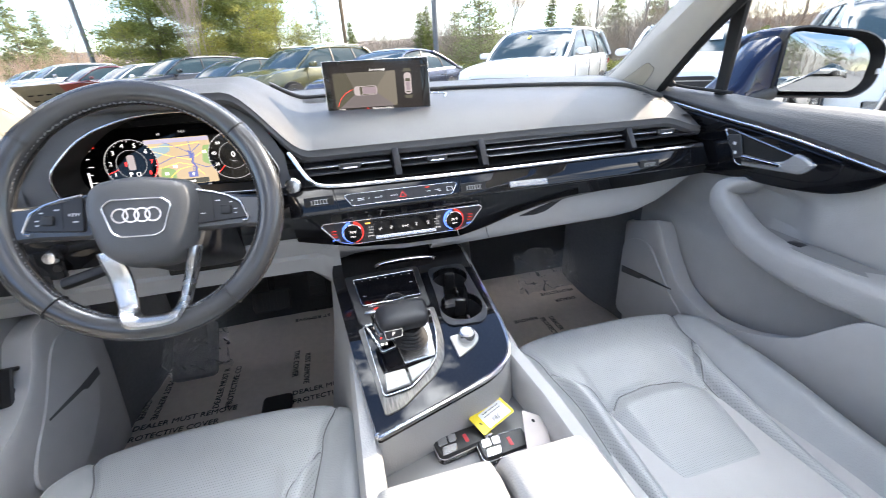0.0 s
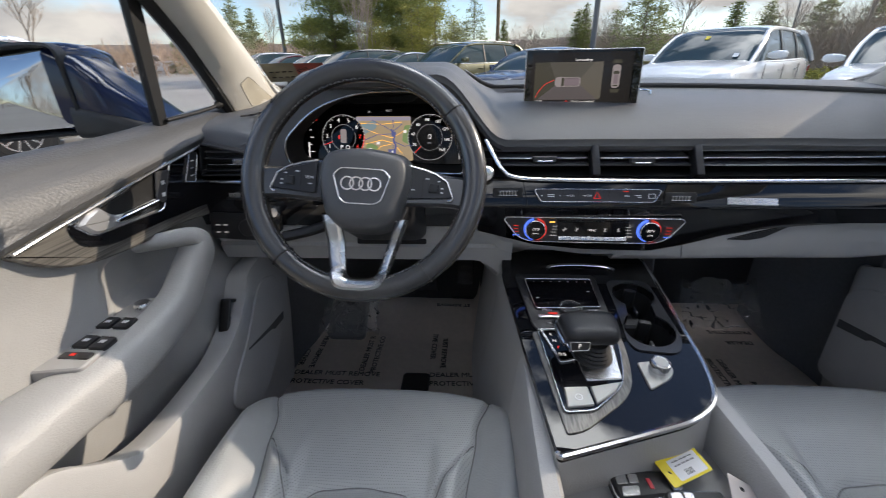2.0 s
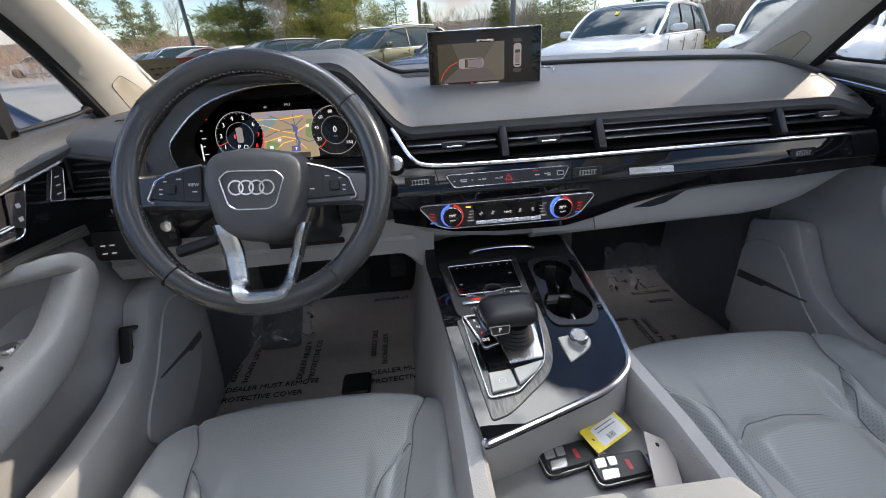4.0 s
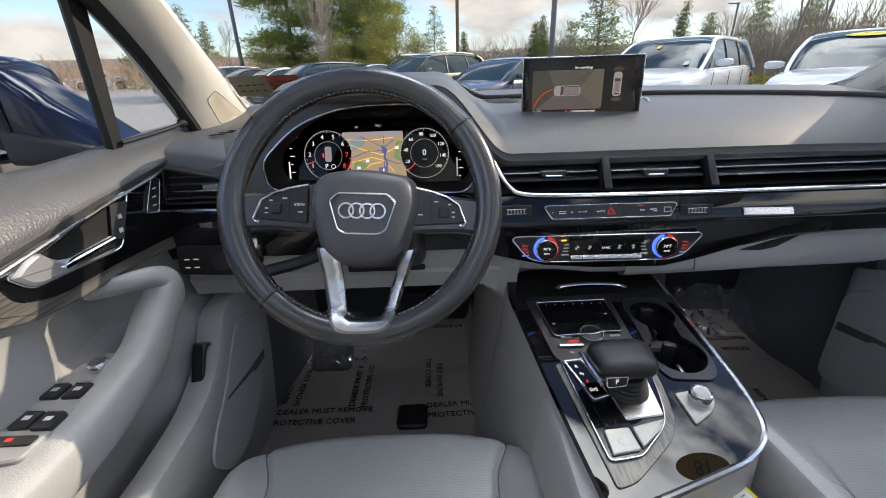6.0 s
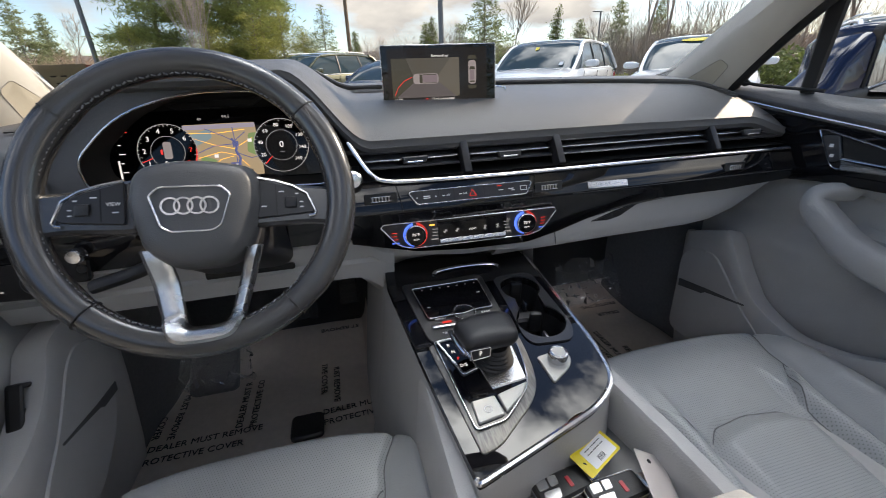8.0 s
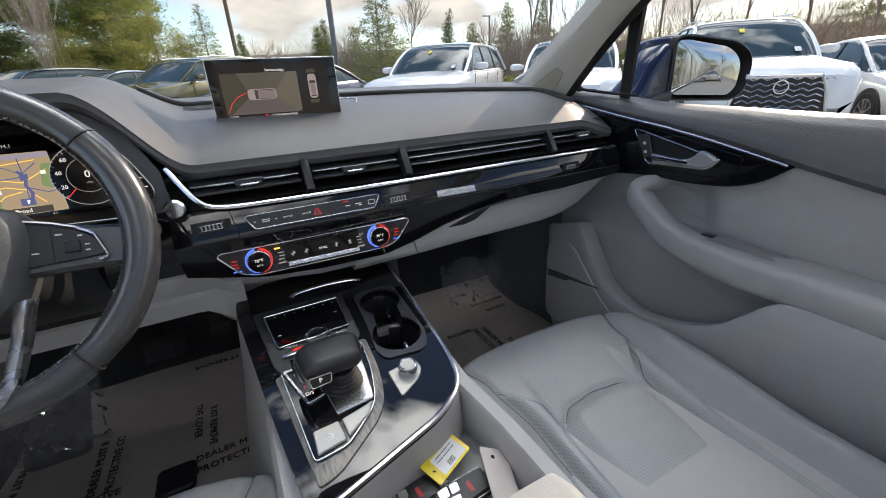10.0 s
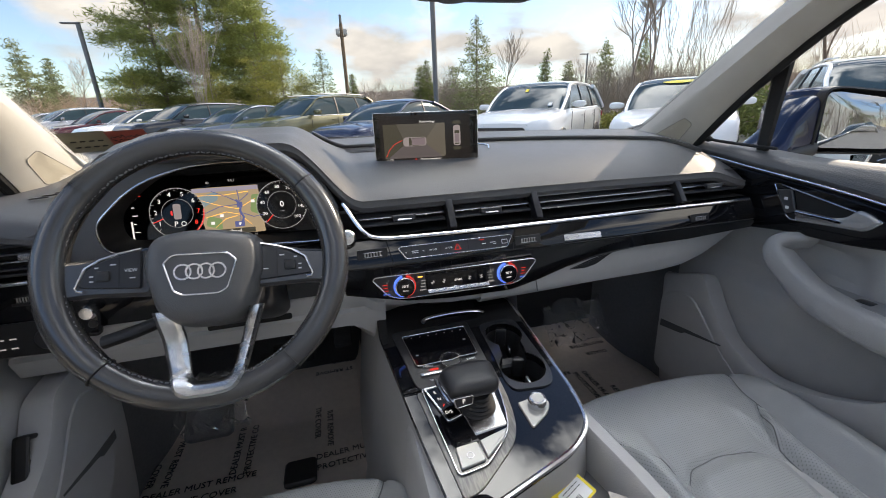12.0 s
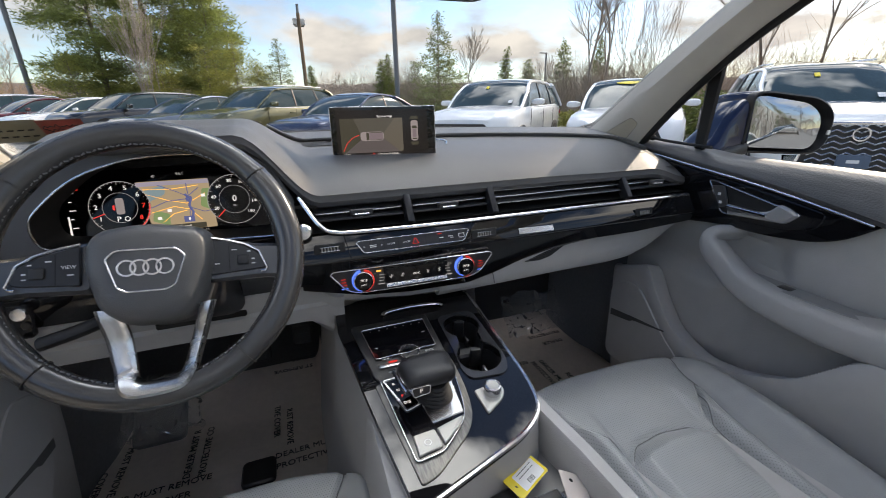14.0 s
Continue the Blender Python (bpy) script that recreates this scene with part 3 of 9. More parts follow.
def dashboard():
    d = thing("dashboard", (0, 1.1, 0.45), "two-tone dashboard with black gloss band and grey leather top", "dashboard")
    bm = B()
    nx, ny = 110, 44

    def top(u, v):
        x = -0.705 + 1.41 * u
        y0, y1 = dash_front(x), dash_rear(x)
        lip = [(0.03, -0.028), (0.004, -0.020), (-0.001, -0.012), (0.001, -0.005)]
        k = v * (ny + 4)
        if k < 4:
            dy, dz = lip[int(k)]
            g = hood_mask(x)
            return (x, y0 + dy, dash_z(x, y0) + dz * (1 - 0.1 * g))
        if k > ny + 3.5:
            return (x, y1 + 0.02, 0.98)
        w = min(1.0, (k - 4) / (ny - 1))
        y = y0 + (y1 - y0) * w ** 1.35
        z = dash_z(x, y)
        return (x, y, z)
    sheet(bm, nx, ny + 4, top)
    part("top_pad", bm, M_DASH, d, "grained dark grey leather dash top")
    # raised deck between the pad and the glass, with a shaded front edge
    bm = B()
    rows = []
    for k in range(64):
        x = -0.23 + 0.925 * k / 63
        y0, y1 = 1.266 - 0.43 * x * x, dash_rear(x) + 0.015
        z0 = dash_z(x, y0)
        row_ = [(x, y0 + 0.006, z0 - 0.004), (x, y0 - 0.001, z0 + 0.006), (x, y0 - 0.0005, z0 + 0.0095), (x, y0 + 0.004, z0 + 0.0108)]
        for q in range(1, 9):
            y = y0 + 0.004 + (y1 - y0 - 0.004) * q / 8
            row_.append((x, y, dash_z(x, y) + 0.0105 - 0.008 * q / 8))
        rows.append(row_)
    loft(bm, rows, closed=False)
    part("rear_deck", bm, M_DASH, d, "raised grey deck along the windscreen")
    bm = B()
    for k in range(7):
        m = axes((0.625 - 0.0 * k, 1.10 - 0.016 * k, dash_z(0.625, 1.10 - 0.016 * k) + 0.0012), (1, 0.15, 0), (0, 1, 0.1))
        box(bm, (-0.022, -0.0009, 0), (0.022, 0.0009, 0.0006), 0, m)
    part("side_demister", bm, M_VENT, d)
    # speaker grille frame left of the display
    bm = B()
    sheet(bm, 10, 5, lambda u, v: (-0.175 + 0.085 * u - 0.02 * v, 1.19 + 0.10 * v, dash_z(-0.13, 1.19 + 0.10 * v) + 0.002), -0.003)
    part("speaker_grille", bm, mat("grille_mesh", (0.10, 0.10, 0.105), 0.6, var=0.5, scale=900), d)
    bm = B()
    tube(bm, [(p.x, p.y, dash_z(p.x, p.y) + 0.001) for p in curve([(0.155, 1.13, 0), (0.172, 1.175, 0), (0.165, 1.20, 0), (0.14, 1.21, 0)], 5)], 0.0022, 6)
    part("display_slot_trim", bm, M_CHROME, d)

    # ---- instrument binnacle ----
    open_pts = rounded([(-0.592, 1.066), (-0.572, 1.135), (-0.50, 1.188), (-0.40, 1.207), (-0.29, 1.198), (-0.235, 1.155), (-0.205, 1.085), (-0.225, 1.055)], [0.02, 0.05, 0.05, 0.06, 0.05, 0.05, 0.03, 0.02], 5)
    wide_pts = open_pts
    open_pts = rounded([(-0.552, 1.070), (-0.557, 1.115), (-0.492, 1.174), (-0.40, 1.2005), (-0.29, 1.198), (-0.235, 1.155), (-0.205, 1.085), (-0.225, 1.055)], [0.022, 0.03, 0.05, 0.06, 0.05, 0.05, 0.03, 0.02], 5)
    # the frame's x runs along x, its y along z, its z towards the driver
    mf = axes((0, 0, 0), (1, 0, 0), (0, 0, 1))

    def at_y(y):
        return Matrix.Translation((0, y, 0)) @ mf
    bm = B()
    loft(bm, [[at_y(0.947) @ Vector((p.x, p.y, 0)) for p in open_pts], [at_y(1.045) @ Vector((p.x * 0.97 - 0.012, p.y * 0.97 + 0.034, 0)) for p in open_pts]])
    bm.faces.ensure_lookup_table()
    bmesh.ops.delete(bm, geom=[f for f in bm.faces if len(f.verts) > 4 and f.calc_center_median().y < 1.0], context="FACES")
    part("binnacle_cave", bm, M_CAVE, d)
    bm = B()
    tube(bm, [(p.x, 0.945, p.y) for p in open_pts], 0.0017, 8, closed=True)
    part("binnacle_chrome", bm, M_CHROME, d, "thin chrome rim round the dials")
    bm = B()
    outer = [Vector((p.x * 1.0 + (0.016 if p.x > -0.4 else -0.02), p.y + (0.012 if p.y > 1.1 else -0.03))) for p in wide_pts]
    loft(bm, [[(p.x, 0.946, p.y) for p in open_pts], [(p.x, 0.948, p.y) for p in wide_pts], [(p.x, 0.951, p.y) for p in outer]], caps=False)
    part("binnacle_face", bm, M_DASH2, d)
    # dials: a flat lit display
    mt = axes((-0.379, 1.022, 1.113), (1, -0.03, 0), (0, 0.25, 1))
    bm = B()
    plate(bm, rounded([(-0.20, -0.055), (0.175, -0.055), (0.165, 0.06), (-0.185, 0.06)], 0.02), mt, 0.006, 0.001, -0.006)
    scr = part("instrument_display", bm, M_SCREEN, d, "lit digital dial display showing a map")
    bm = B()
    plate(bm, rounded([(-0.045, -0.048), (0.052, -0.048), (0.047, 0.037), (-0.062, 0.037)], 0.003), mt, 0.0004, 0.0001, 0.0001)
    part("map", bm, G_MAP, scr)
    bm = B()
    plate(bm, rounded([(0.03, -0.01), (0.05, -0.02), (0.05, 0.02), (0.035, 0.02)], 0.004), mt, 0.0004, 0.0001, 0.0004)
    plate(bm, rounded([(-0.045, -0.03), (-0.02, -0.04), (-0.018, -0.02), (-0.04, -0.012)], 0.004), mt, 0.0004, 0.0001, 0.0004)
    part("map_green", bm, G_MAPGREEN, scr)
    bm = B()
    plate(bm, rounded([(-0.052, 0.0), (-0.02, 0.015), (-0.022, 0.03), (-0.055, 0.02)], 0.005), mt, 0.0004, 0.0001, 0.0004)
    part("map_water", bm, G_MAPWATER, scr)
    bm = B()
    for pts in ([(-0.03, 0.03), (-0.005, 0.018), (0.012, 0.008), (0.03, 0.022)], [(0.012, 0.03), (0.014, 0.0), (0.012, -0.03)], [(-0.05, -0.01), (-0.02, 0.002), (0.012, 0.004)], [(0.012, -0.01), (0.035, -0.02), (0.05, -0.018)]):
        tube(bm, [mt @ Vector((x, y, 0.0006)) for x, y in pts], 0.0007, 5)
    box(bm, (0.002, -0.036, 0.0004), (0.018, -0.026, 0.001), 0.0, mt)
    box(bm, (0.009, -0.001, 0.0004), (0.018, 0.008, 0.001), 0.0, mt)
    part("map_road", bm, G_MAPBLUE, scr)
    bm = B()
    box(bm, (-0.03, -0.0475, 0.0005), (0.035, -0.0385, 0.0011), 0.0, mt)
    part("map_caption_bar", bm, G_ROADDARK, scr)
    bm = B()
    plate(bm, [(-0.061, 0.029), (0.047, 0.029), (0.047, 0.036), (-0.062, 0.036)], mt, 0.0003, 0.0001, 0.0003)
    part("map_horizon", bm, glow("lit_map_sky", (0.62, 0.60, 0.80), 0.13), scr)
    bm = B()
    for pts in ([(-0.05, 0.016), (-0.02, 0.004), (0.01, -0.004), (0.04, 0.012)], [(-0.045, -0.016), (-0.01, -0.008), (0.012, -0.014), (0.03, -0.034)], [(-0.06, 0.024), (-0.01, 0.022), (0.03, 0.026)], [(-0.03, -0.034), (-0.012, -0.02), (0.008, -0.016)]):
        tube(bm, [mt @ Vector((x, y, 0.0005)) for x, y in pts], 0.0006, 4)
    part("map_lane", bm, G_AMBER, scr)
    bm = B()
    tube(bm, [mt @ Vector((x, y, 0.0008)) for x, y in ((0.013, -0.034), (0.018, -0.02), (0.013, -0.008), (0.016, 0.004), (0.008, 0.012))], 0.0022, 6)
    part("map_route", bm, G_MAPBLUE, scr)
    bm = B()
    for x, y in ((-0.018, -0.014), (0.036, 0.008), (0.012, -0.031), (-0.034, -0.026)):
        bm = B()
        box(bm, (x - 0.003, y - 0.0025, 0.0008), (x + 0.003, y + 0.0025, 0.0013), 0, mt)
        part("map_mark", bm, G_WHITE, scr)
    # shallow dark recess in the roof of the binnacle
    bm = B()
    slot = rounded([(-0.086, 0.071), (0.070, 0.078), (0.050, 0.064), (-0.066, 0.061)], 0.006)
    hoop(bm, slot, mt, 0.0016, 0.002, 0.0005, -0.003)
    part("recess_rim", bm, M_BUTTON, d)
    bm = B()
    plate(bm, slot, mt, 0.002, 0.0005, -0.004)
    part("recess", bm, M_BLACK, d)
    words("offroad", 0.008, mt @ Matrix.Translation((0, -0.043, 0.0015)), G_WHITE, "caption", scr)
    words("94.1", 0.007, mt @ Matrix.Translation((0.005, 0.047, 0.001)), G_DIM, "radio_text", scr)
    words("40", 0.006, mt @ Matrix.Translation((-0.035, 0.045, 0.001)), G_DIM, "fuel_text", scr)
    words("43", 0.006, mt @ Matrix.Translation((0.035, -0.052, 0.001)), G_DIM, "temperature_text", scr)
    for cx, lab in ((-0.088, "12345678"), (0.085, "")):
        md = mt @ Matrix.Translation((cx, -0.003, 0.0004))
        bm = B()
        disc(bm, 0.0438, md, 0, 0.0006, 40, 0.0002)
        part("dial", bm, M_SCREEN, scr)
        bm = B()
        ring_of(bm, 0.0438, 0.0009, md, 0.0006, 0.0009, n=48)
        ring_of(bm, 0.0250, 0.0006, md, 0.0006, 0.0009, n=40)
        part("dial_ring", bm, G_DIM, scr)
        bm = B()
        for k in range(33):
            a = radians(222 - 264 * k / 32)
            l = 0.004 if k % 4 == 0 else 0.002
            mm = md @ Matrix.Rotation(a, 4, "Z")
            box(bm, (0.0428 - l, -0.0002, 0.0006), (0.0428, 0.0002, 0.0009), 0, mm)
        part("tick", bm, G_WHITE, scr)
        vals = ["1", "2", "3", "4", "5", "6", "7", "8"] if lab else ["20", "40", "60", "80", "100", "120", "140", "160"]
        for k, v in enumerate(vals):
            a = radians((222 if lab else 205) - (264 if lab else 270) * (k + (0 if lab else 0)) / 7.6 - (12 if lab else 0))
            col = G_RED if v in ("7", "8") and lab else G_WHITE
            words(v, 0.0108 if lab else 0.0082, md @ Matrix.Translation((0.0335 * math.cos(a), 0.0335 * math.sin(a), 0.0008)), col, "dial_number", scr)
        bm = B()
        a = radians(200 if lab else 225)
        mm = md @ Matrix.Rotation(a, 4, "Z")
        box(bm, (0.024, -0.0006, 0.0008), (0.042, 0.0006, 0.0013), 0, mm)
        if lab:
            ring_of(bm, 0.0436, 0.0024, md, 0.0006, 0.0009, -62, 5, 48)
        part("needle", bm, G_RED, scr)
        if lab:
            words("P", 0.012, md @ Matrix.Translation((-0.004, -0.019, 0.0008)), G_WHITE, "gear_letter", scr)
            bm = B()
            ring_of(bm, 0.004, 0.001, md @ Matrix.Translation((0.008, -0.019, 0)), 0.0006, 0.001)
            part("hold_sign", bm, G_WHITE, scr)
            bm = B()
            plate(bm, rounded([(-0.006, -0.011), (0.006, -0.011), (0.006, 0.016), (-0.006, 0.016)], 0.004), md, 0.0004, 0.0001, 0.0006)
            part("car_sign", bm, G_CARWHITE, scr)
            bm = B()
            plate(bm, rounded([(-0.0105, -0.003), (-0.0075, -0.004), (-0.0075, 0.005), (-0.0105, 0.004)], 0.001), md, 0.0004, 0.0001, 0.0006)
            part("warning_sign", bm, G_RED, scr)
        else:
            words("0", 0.015, md @ Matrix.Translation((0, 0.001, 0.0008)), G_WHITE, "speed", scr)
            words("MPH", 0.0036, md @ Matrix.Translation((0, -0.011, 0.0008)), G_DIM, "unit", scr)
    for cx, flip in ((-0.153, 1), (0.150, -1)):
        bm = B()
        for k in range(6):
            box(bm, (cx - 0.004, -0.045 + 0.014 * k, 0.0002), (cx + (0.004 if k % 2 else 0.0), -0.0437 + 0.014 * k, 0.0008), 0, mt)
        part("gauge_tick", bm, G_WHITE, scr)
        bm = B()
        box(bm, (cx - 0.008, -0.045, 0.0002), (cx - 0.0055, -0.012, 0.0008), 0, mt)
        part("gauge_bar", bm, G_WHITE if flip > 0 else G_DIM, scr)
        bm = B()
        box(bm, (cx + 0.004, 0.030, 0.0002), (cx + 0.012, 0.0312, 0.0008), 0, mt)
        part("gauge_mark", bm, G_RED, scr)

    # ---- the long vent band ----
    bm = B()
    rows = []
    for k in range(60):
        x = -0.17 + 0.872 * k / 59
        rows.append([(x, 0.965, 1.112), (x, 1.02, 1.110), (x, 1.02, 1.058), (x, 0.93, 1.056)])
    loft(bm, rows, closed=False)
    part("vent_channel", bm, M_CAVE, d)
    bm = B()
    rows = []
    for k in range(60):
        x = -0.195 + 0.895 * k / 59
        z = dash_z(max(x, -0.15), dash_front(x))
        rows.append([(x, dash_front(x) + 0.006, z - 0.012), (x, 0.958, z - 0.017), (x, 0.962, z - 0.021), (x, 0.985, z - 0.022)])
    loft(bm, rows, closed=False)
    part("vent_upper_lip", bm, M_DASH2, d)
    segs = [(-0.158, -0.006), (0.014, 0.168), (0.188, 0.508), (0.526, 0.690)]

    def vent_at(x, z):
        # the louvre face leans: its foot is nearer the driver
        return 0.925 + (z - 1.064) * 0.86 + 0.01 * smooth(0.5, 0.7, x) * 0
    for i, (a, b) in enumerate(segs):
        for z in (1.0735, 1.0845, 1.0955):
            bm = B()
            y = vent_at((a + b) / 2, z) + 0.006
            a2 = a - (0.016 * (z - 1.06) / 0.05 if i == 0 else 0)
            m = axes((0, y, z), (1, 0, 0), (0, 1, 0.12))
            box(bm, (a2, -0.003, -0.0021), (b, 0.035, 0.0021), 0.0012, m)
            part("vent_slat", bm, M_VENT, d)
        for z in ((1.0735, 1.0845, 1.0955) if i == 2 else (1.0845,)):
            bm = B()
            y = vent_at(a, z) + 0.0020
            box(bm, (a - (0.006 if i == 0 else -0.002), y - 0.002, z - 0.0012), (b - 0.002, y + 0.001, z + 0.0012), 0.0008)
            part("chrome_slat_edge", bm, M_CHROME if z == 1.0845 else M_SATIN, d, "thin chrome louvre edging")
    for x in (0.004, 0.178, 0.517):
        bm = B()
        m = axes((x, 0.918, 1.060), (1, 0, 0), (0.0, 0.033, 0.046))
        box(bm, (-0.0065, 0, -0.02), (0.0065, 0.060, 0.004), 0.0015, m)
        part("vent_post", bm, M_BUTTON, d)
    for p in ((-0.084, 0.935, 1.083), (0.081, 0.931, 1.081), (0.60, 0.93, 1.085)):
        bm = B()
        m = axes(p, (1, 0, 0), (0, 0.3, 1))
        plate(bm, rounded([(-0.019, -0.006), (0.019, -0.006), (0.022, 0.006), (-0.022, 0.006)], 0.003), m, 0.008, 0.002)
        tab = part("vent_tab", bm, M_BLACK, d)
        bm = B()
        plate(bm, rounded([(-0.013, -0.0045), (0.013, -0.0045), (0.013, -0.002), (-0.013, -0.002)], 0.001), m, 0.001, 0.0004, 0.008)
        part("tab_inlay", bm, M_CHROME, tab)
    bm = B()
    path = curve([(-0.187, 0.944, 1.117), (-0.172, 0.929, 1.090), (-0.157, 0.918, 1.069), (-0.137, 0.914, 1.058), (-0.08, 0.912, 1.054), (0.1, 0.911, 1.052), (0.3, 0.911, 1.052), (0.5, 0.912, 1.052), (0.695, 0.914, 1.051)], 6)
    tube(bm, path, 0.0042, 8, flat=0.7)
    part("chrome_strip", bm, M_CHROME, d, "long polished chrome strip below the vents")

    # ---- gloss black band ----
    low = [(-0.72, 0.965), (-0.45, 0.955), (-0.22, 0.958), (-0.15, 0.940), (-0.09, 0.925), (0.0, 0.917), (0.12, 0.915), (0.18, 0.928), (0.244, 0.947), (0.308, 0.960), (0.374, 0.967), (0.443, 0.972), (0.514, 0.977), (0.586, 0.981), (0.70, 0.987)]
    foot = [(0.06, 0.886), (0.19, 0.888), (0.33, 0.892), (0.5, 0.894), (0.56, 0.900), (0.617, 0.918), (0.66, 0.942), (0.72, 0.982)]

    def band_low(x):
        return lerp_table(low, x)
    bm = B()
    rows = []
    for k in range(90):
        x = -0.20 + 0.90 * k / 89
        zb = band_low(x)
        zm = 1.0085 + 0.002 * smooth(0.1, 0.7, x)
        rows.append([(x, 0.925, 1.055), (x, 0.917, 1.053), (x, 0.9055, 1.034), (x, 0.8935, zm + 0.004), (x, 0.8930, zm), (x, 0.8940, zm - 0.003), (x, 0.904, max(zb + 0.002, zm - 0.03)), (x, 0.918, zb + 0.004), (x, 0.921, zb + 0.001), (x, 0.935, zb)])
    loft(bm, rows, closed=False)
    part("gloss_band", bm, M_PIANO, d, "gloss black fascia band")
    bm = B()
    tube(bm, [(x, 0.8928, 1.0095 + 0.002 * smooth(0.1, 0.7, x)) for x in [0.19 + 0.5 * k / 20 for k in range(21)]], 0.0009, 6)
    part("band_crease", bm, M_BUTTON, d)
    for x0, x1 in ((-0.122, -0.114), (0.126, 0.112)):
        bm = B()
        tube(bm, [(x0, 0.9165, 1.0525), (x0 * 0.5 + x1 * 0.5, 0.9052, 1.034), (x1, 0.8934, 1.0125)], 0.0007, 6)
        part("band_gap", bm, M_CAVE, d)
    # badge: plain bars in a satin frame
    m = axes((0.261, 0.8972, 1.0195), (1, 0.0, -0.02), (0, 0.6, 1))
    bm = B()
    plate(bm, rounded([(-0.041, -0.0065), (0.041, -0.0065), (0.041, 0.0065), (-0.041, 0.0065)], 0.0015), m, 0.003, 0.0008)
    badge = part("trim_badge", bm, M_ALU, d, "small satin metal badge")
    bm = B()
    for k in range(7):
        x = -0.033 + 0.0098 * k
        ring_of(bm, 0.0035, 0.0012, m @ Matrix.Translation((x + 0.003, 0, 0)), 0.003, 0.0036, n=14)
    part("badge_relief", bm, M_CHROME, badge)
    # two roller switches and the right one
    for p, w in (((-0.148, 0.9035, 1.032), 0.026), ((0.144, 0.8995, 1.025), 0.026), ((0.547, 0.9000, 1.026), 0.024), ((-0.655, 0.921, 1.022), 0.018)):
        m = axes(p, (1, 0, 0), (0, 0.15, 1))
        bm = B()
        plate(bm, rounded([(-w, -0.0095), (w, -0.0095), (w, 0.0095), (-w, 0.0095)], 0.002), m, 0.002, 0.0008)
        rb = part("vent_wheel", bm, M_BLACK, d)
        for q in (-0.0042, 0.0034):
            bm = B()
            box(bm, (-w * 0.62, q, 0.002), (w * 0.62, q + 0.0012, 0.0048), 0.0004, m)
            part("wheel_rim", bm, M_CHROME, rb)
        for k in range(6):
            bm = B()
            box(bm, (-w * 0.55 + k * w * 0.2, -0.003, 0.002), (-w * 0.55 + k * w * 0.2 + w * 0.09, 0.0034, 0.0040), 0.0005, m)
            part("wheel_rib", bm, M_BUTTONG, rb)

    # ---- switch strip ----
    m = axes((0.004, 0.9005, 1.0275), (1, -0.01, 0), (0, 0.5, 1))
    shape = rounded([(-0.095, -0.0115), (0.095, -0.0115), (0.108, 0.0090), (0.102, 0.0120), (-0.102, 0.0120), (-0.108, 0.0090)], 0.005)
    bm = B()
    plate(bm, shape, m, 0.004, 0.001)
    sw = part("switch_strip", bm, M_BUTTON, d, "row of black switches with a hazard button")
    bm = B()
    hoop(bm, shape, m, 0.0016, 0.0052, 0.0005)
    part("strip_frame", bm, M_CHROME, sw)
    bm = B()
    for k in range(7):
        x = -0.084 + 0.026 * k
        box(bm, (x - 0.0004, -0.0095, 0.004), (x + 0.0004, 0.0105, 0.0043), 0, m)
    part("key_gap", bm, M_CAVE, sw)
    bm = B()
    for x, y, w_ in ((-0.078, 0.0014, 0.006), (-0.078, -0.0016, 0.0055), (-0.050, 0.0, 0.0022), (-0.021, 0.0, 0.0022), (0.050, 0.0, 0.004), (0.068, 0.001, 0.005), (0.071, -0.002, 0.003), (-0.094, 0.0, 0.0012), (-0.063, 0.0, 0.0012)):
        box(bm, (x - w_, y - 0.0007, 0.004), (x + w_, y + 0.0007, 0.0045), 0, m)
    for x in (-0.0425, -0.0135):
        words("OFF", 0.0046, m @ Matrix.Translation((x, 0, 0.0042)), M_WHITEINK, "off_word", sw)
    hoop(bm, rounded([(0.085, -0.004), (0.097, -0.004), (0.097, 0.004), (0.085, 0.004)], 0.001), m, 0.001, 0.0045, 0.0002)
    part("switch_print", bm, M_WHITEINK, sw)
    bm = B()
    hoop(bm, [Vector((-0.0068, -0.0052)), Vector((0.0068, -0.0052)), Vector((0.0, 0.0068))], m, 0.0019, 0.0046, 0.0003)
    part("hazard_sign", bm, G_RED, sw)
    bm = B()
    box(bm, (0.044, 0.0066, 0.004), (0.052, 0.0084, 0.0046), 0, m)
    part("lit_mark", bm, G_RED, sw)

    # ---- climate panel ----
    m = axes((0.003, 0.900, 0.9670), (1, -0.025, 0), (0, 0.10, 1))
    shape = rounded([(-0.106, -0.0245), (0.106, -0.0245), (0.130, -0.017), (0.157, 0.0165), (0.152, 0.0225), (-0.152, 0.0225), (-0.157, 0.0165), (-0.130, -0.017)], [0.01, 0.01, 0.02, 0.006, 0.004, 0.004, 0.006, 0.02])
    bm = B()
    plate(bm, shape, m, 0.006, 0.002, -0.001)
    cp = part("climate_panel", bm, M_BUTTON, d, "climate panel with two lit rotary knobs")
    bm = B()
    hoop(bm, shape, m, 0.0022, 0.0072, 0.0006)
    part("panel_frame", bm, M_CHROME, cp)
    bm = B()
    plate(bm, rounded([(-0.06, -0.0125), (0.06, -0.0125), (0.062, 0.0145), (-0.062, 0.0145)], 0.002), m, 0.0008, 0.0003, 0.005)
    part("climate_display", bm, M_SCREEN, cp)
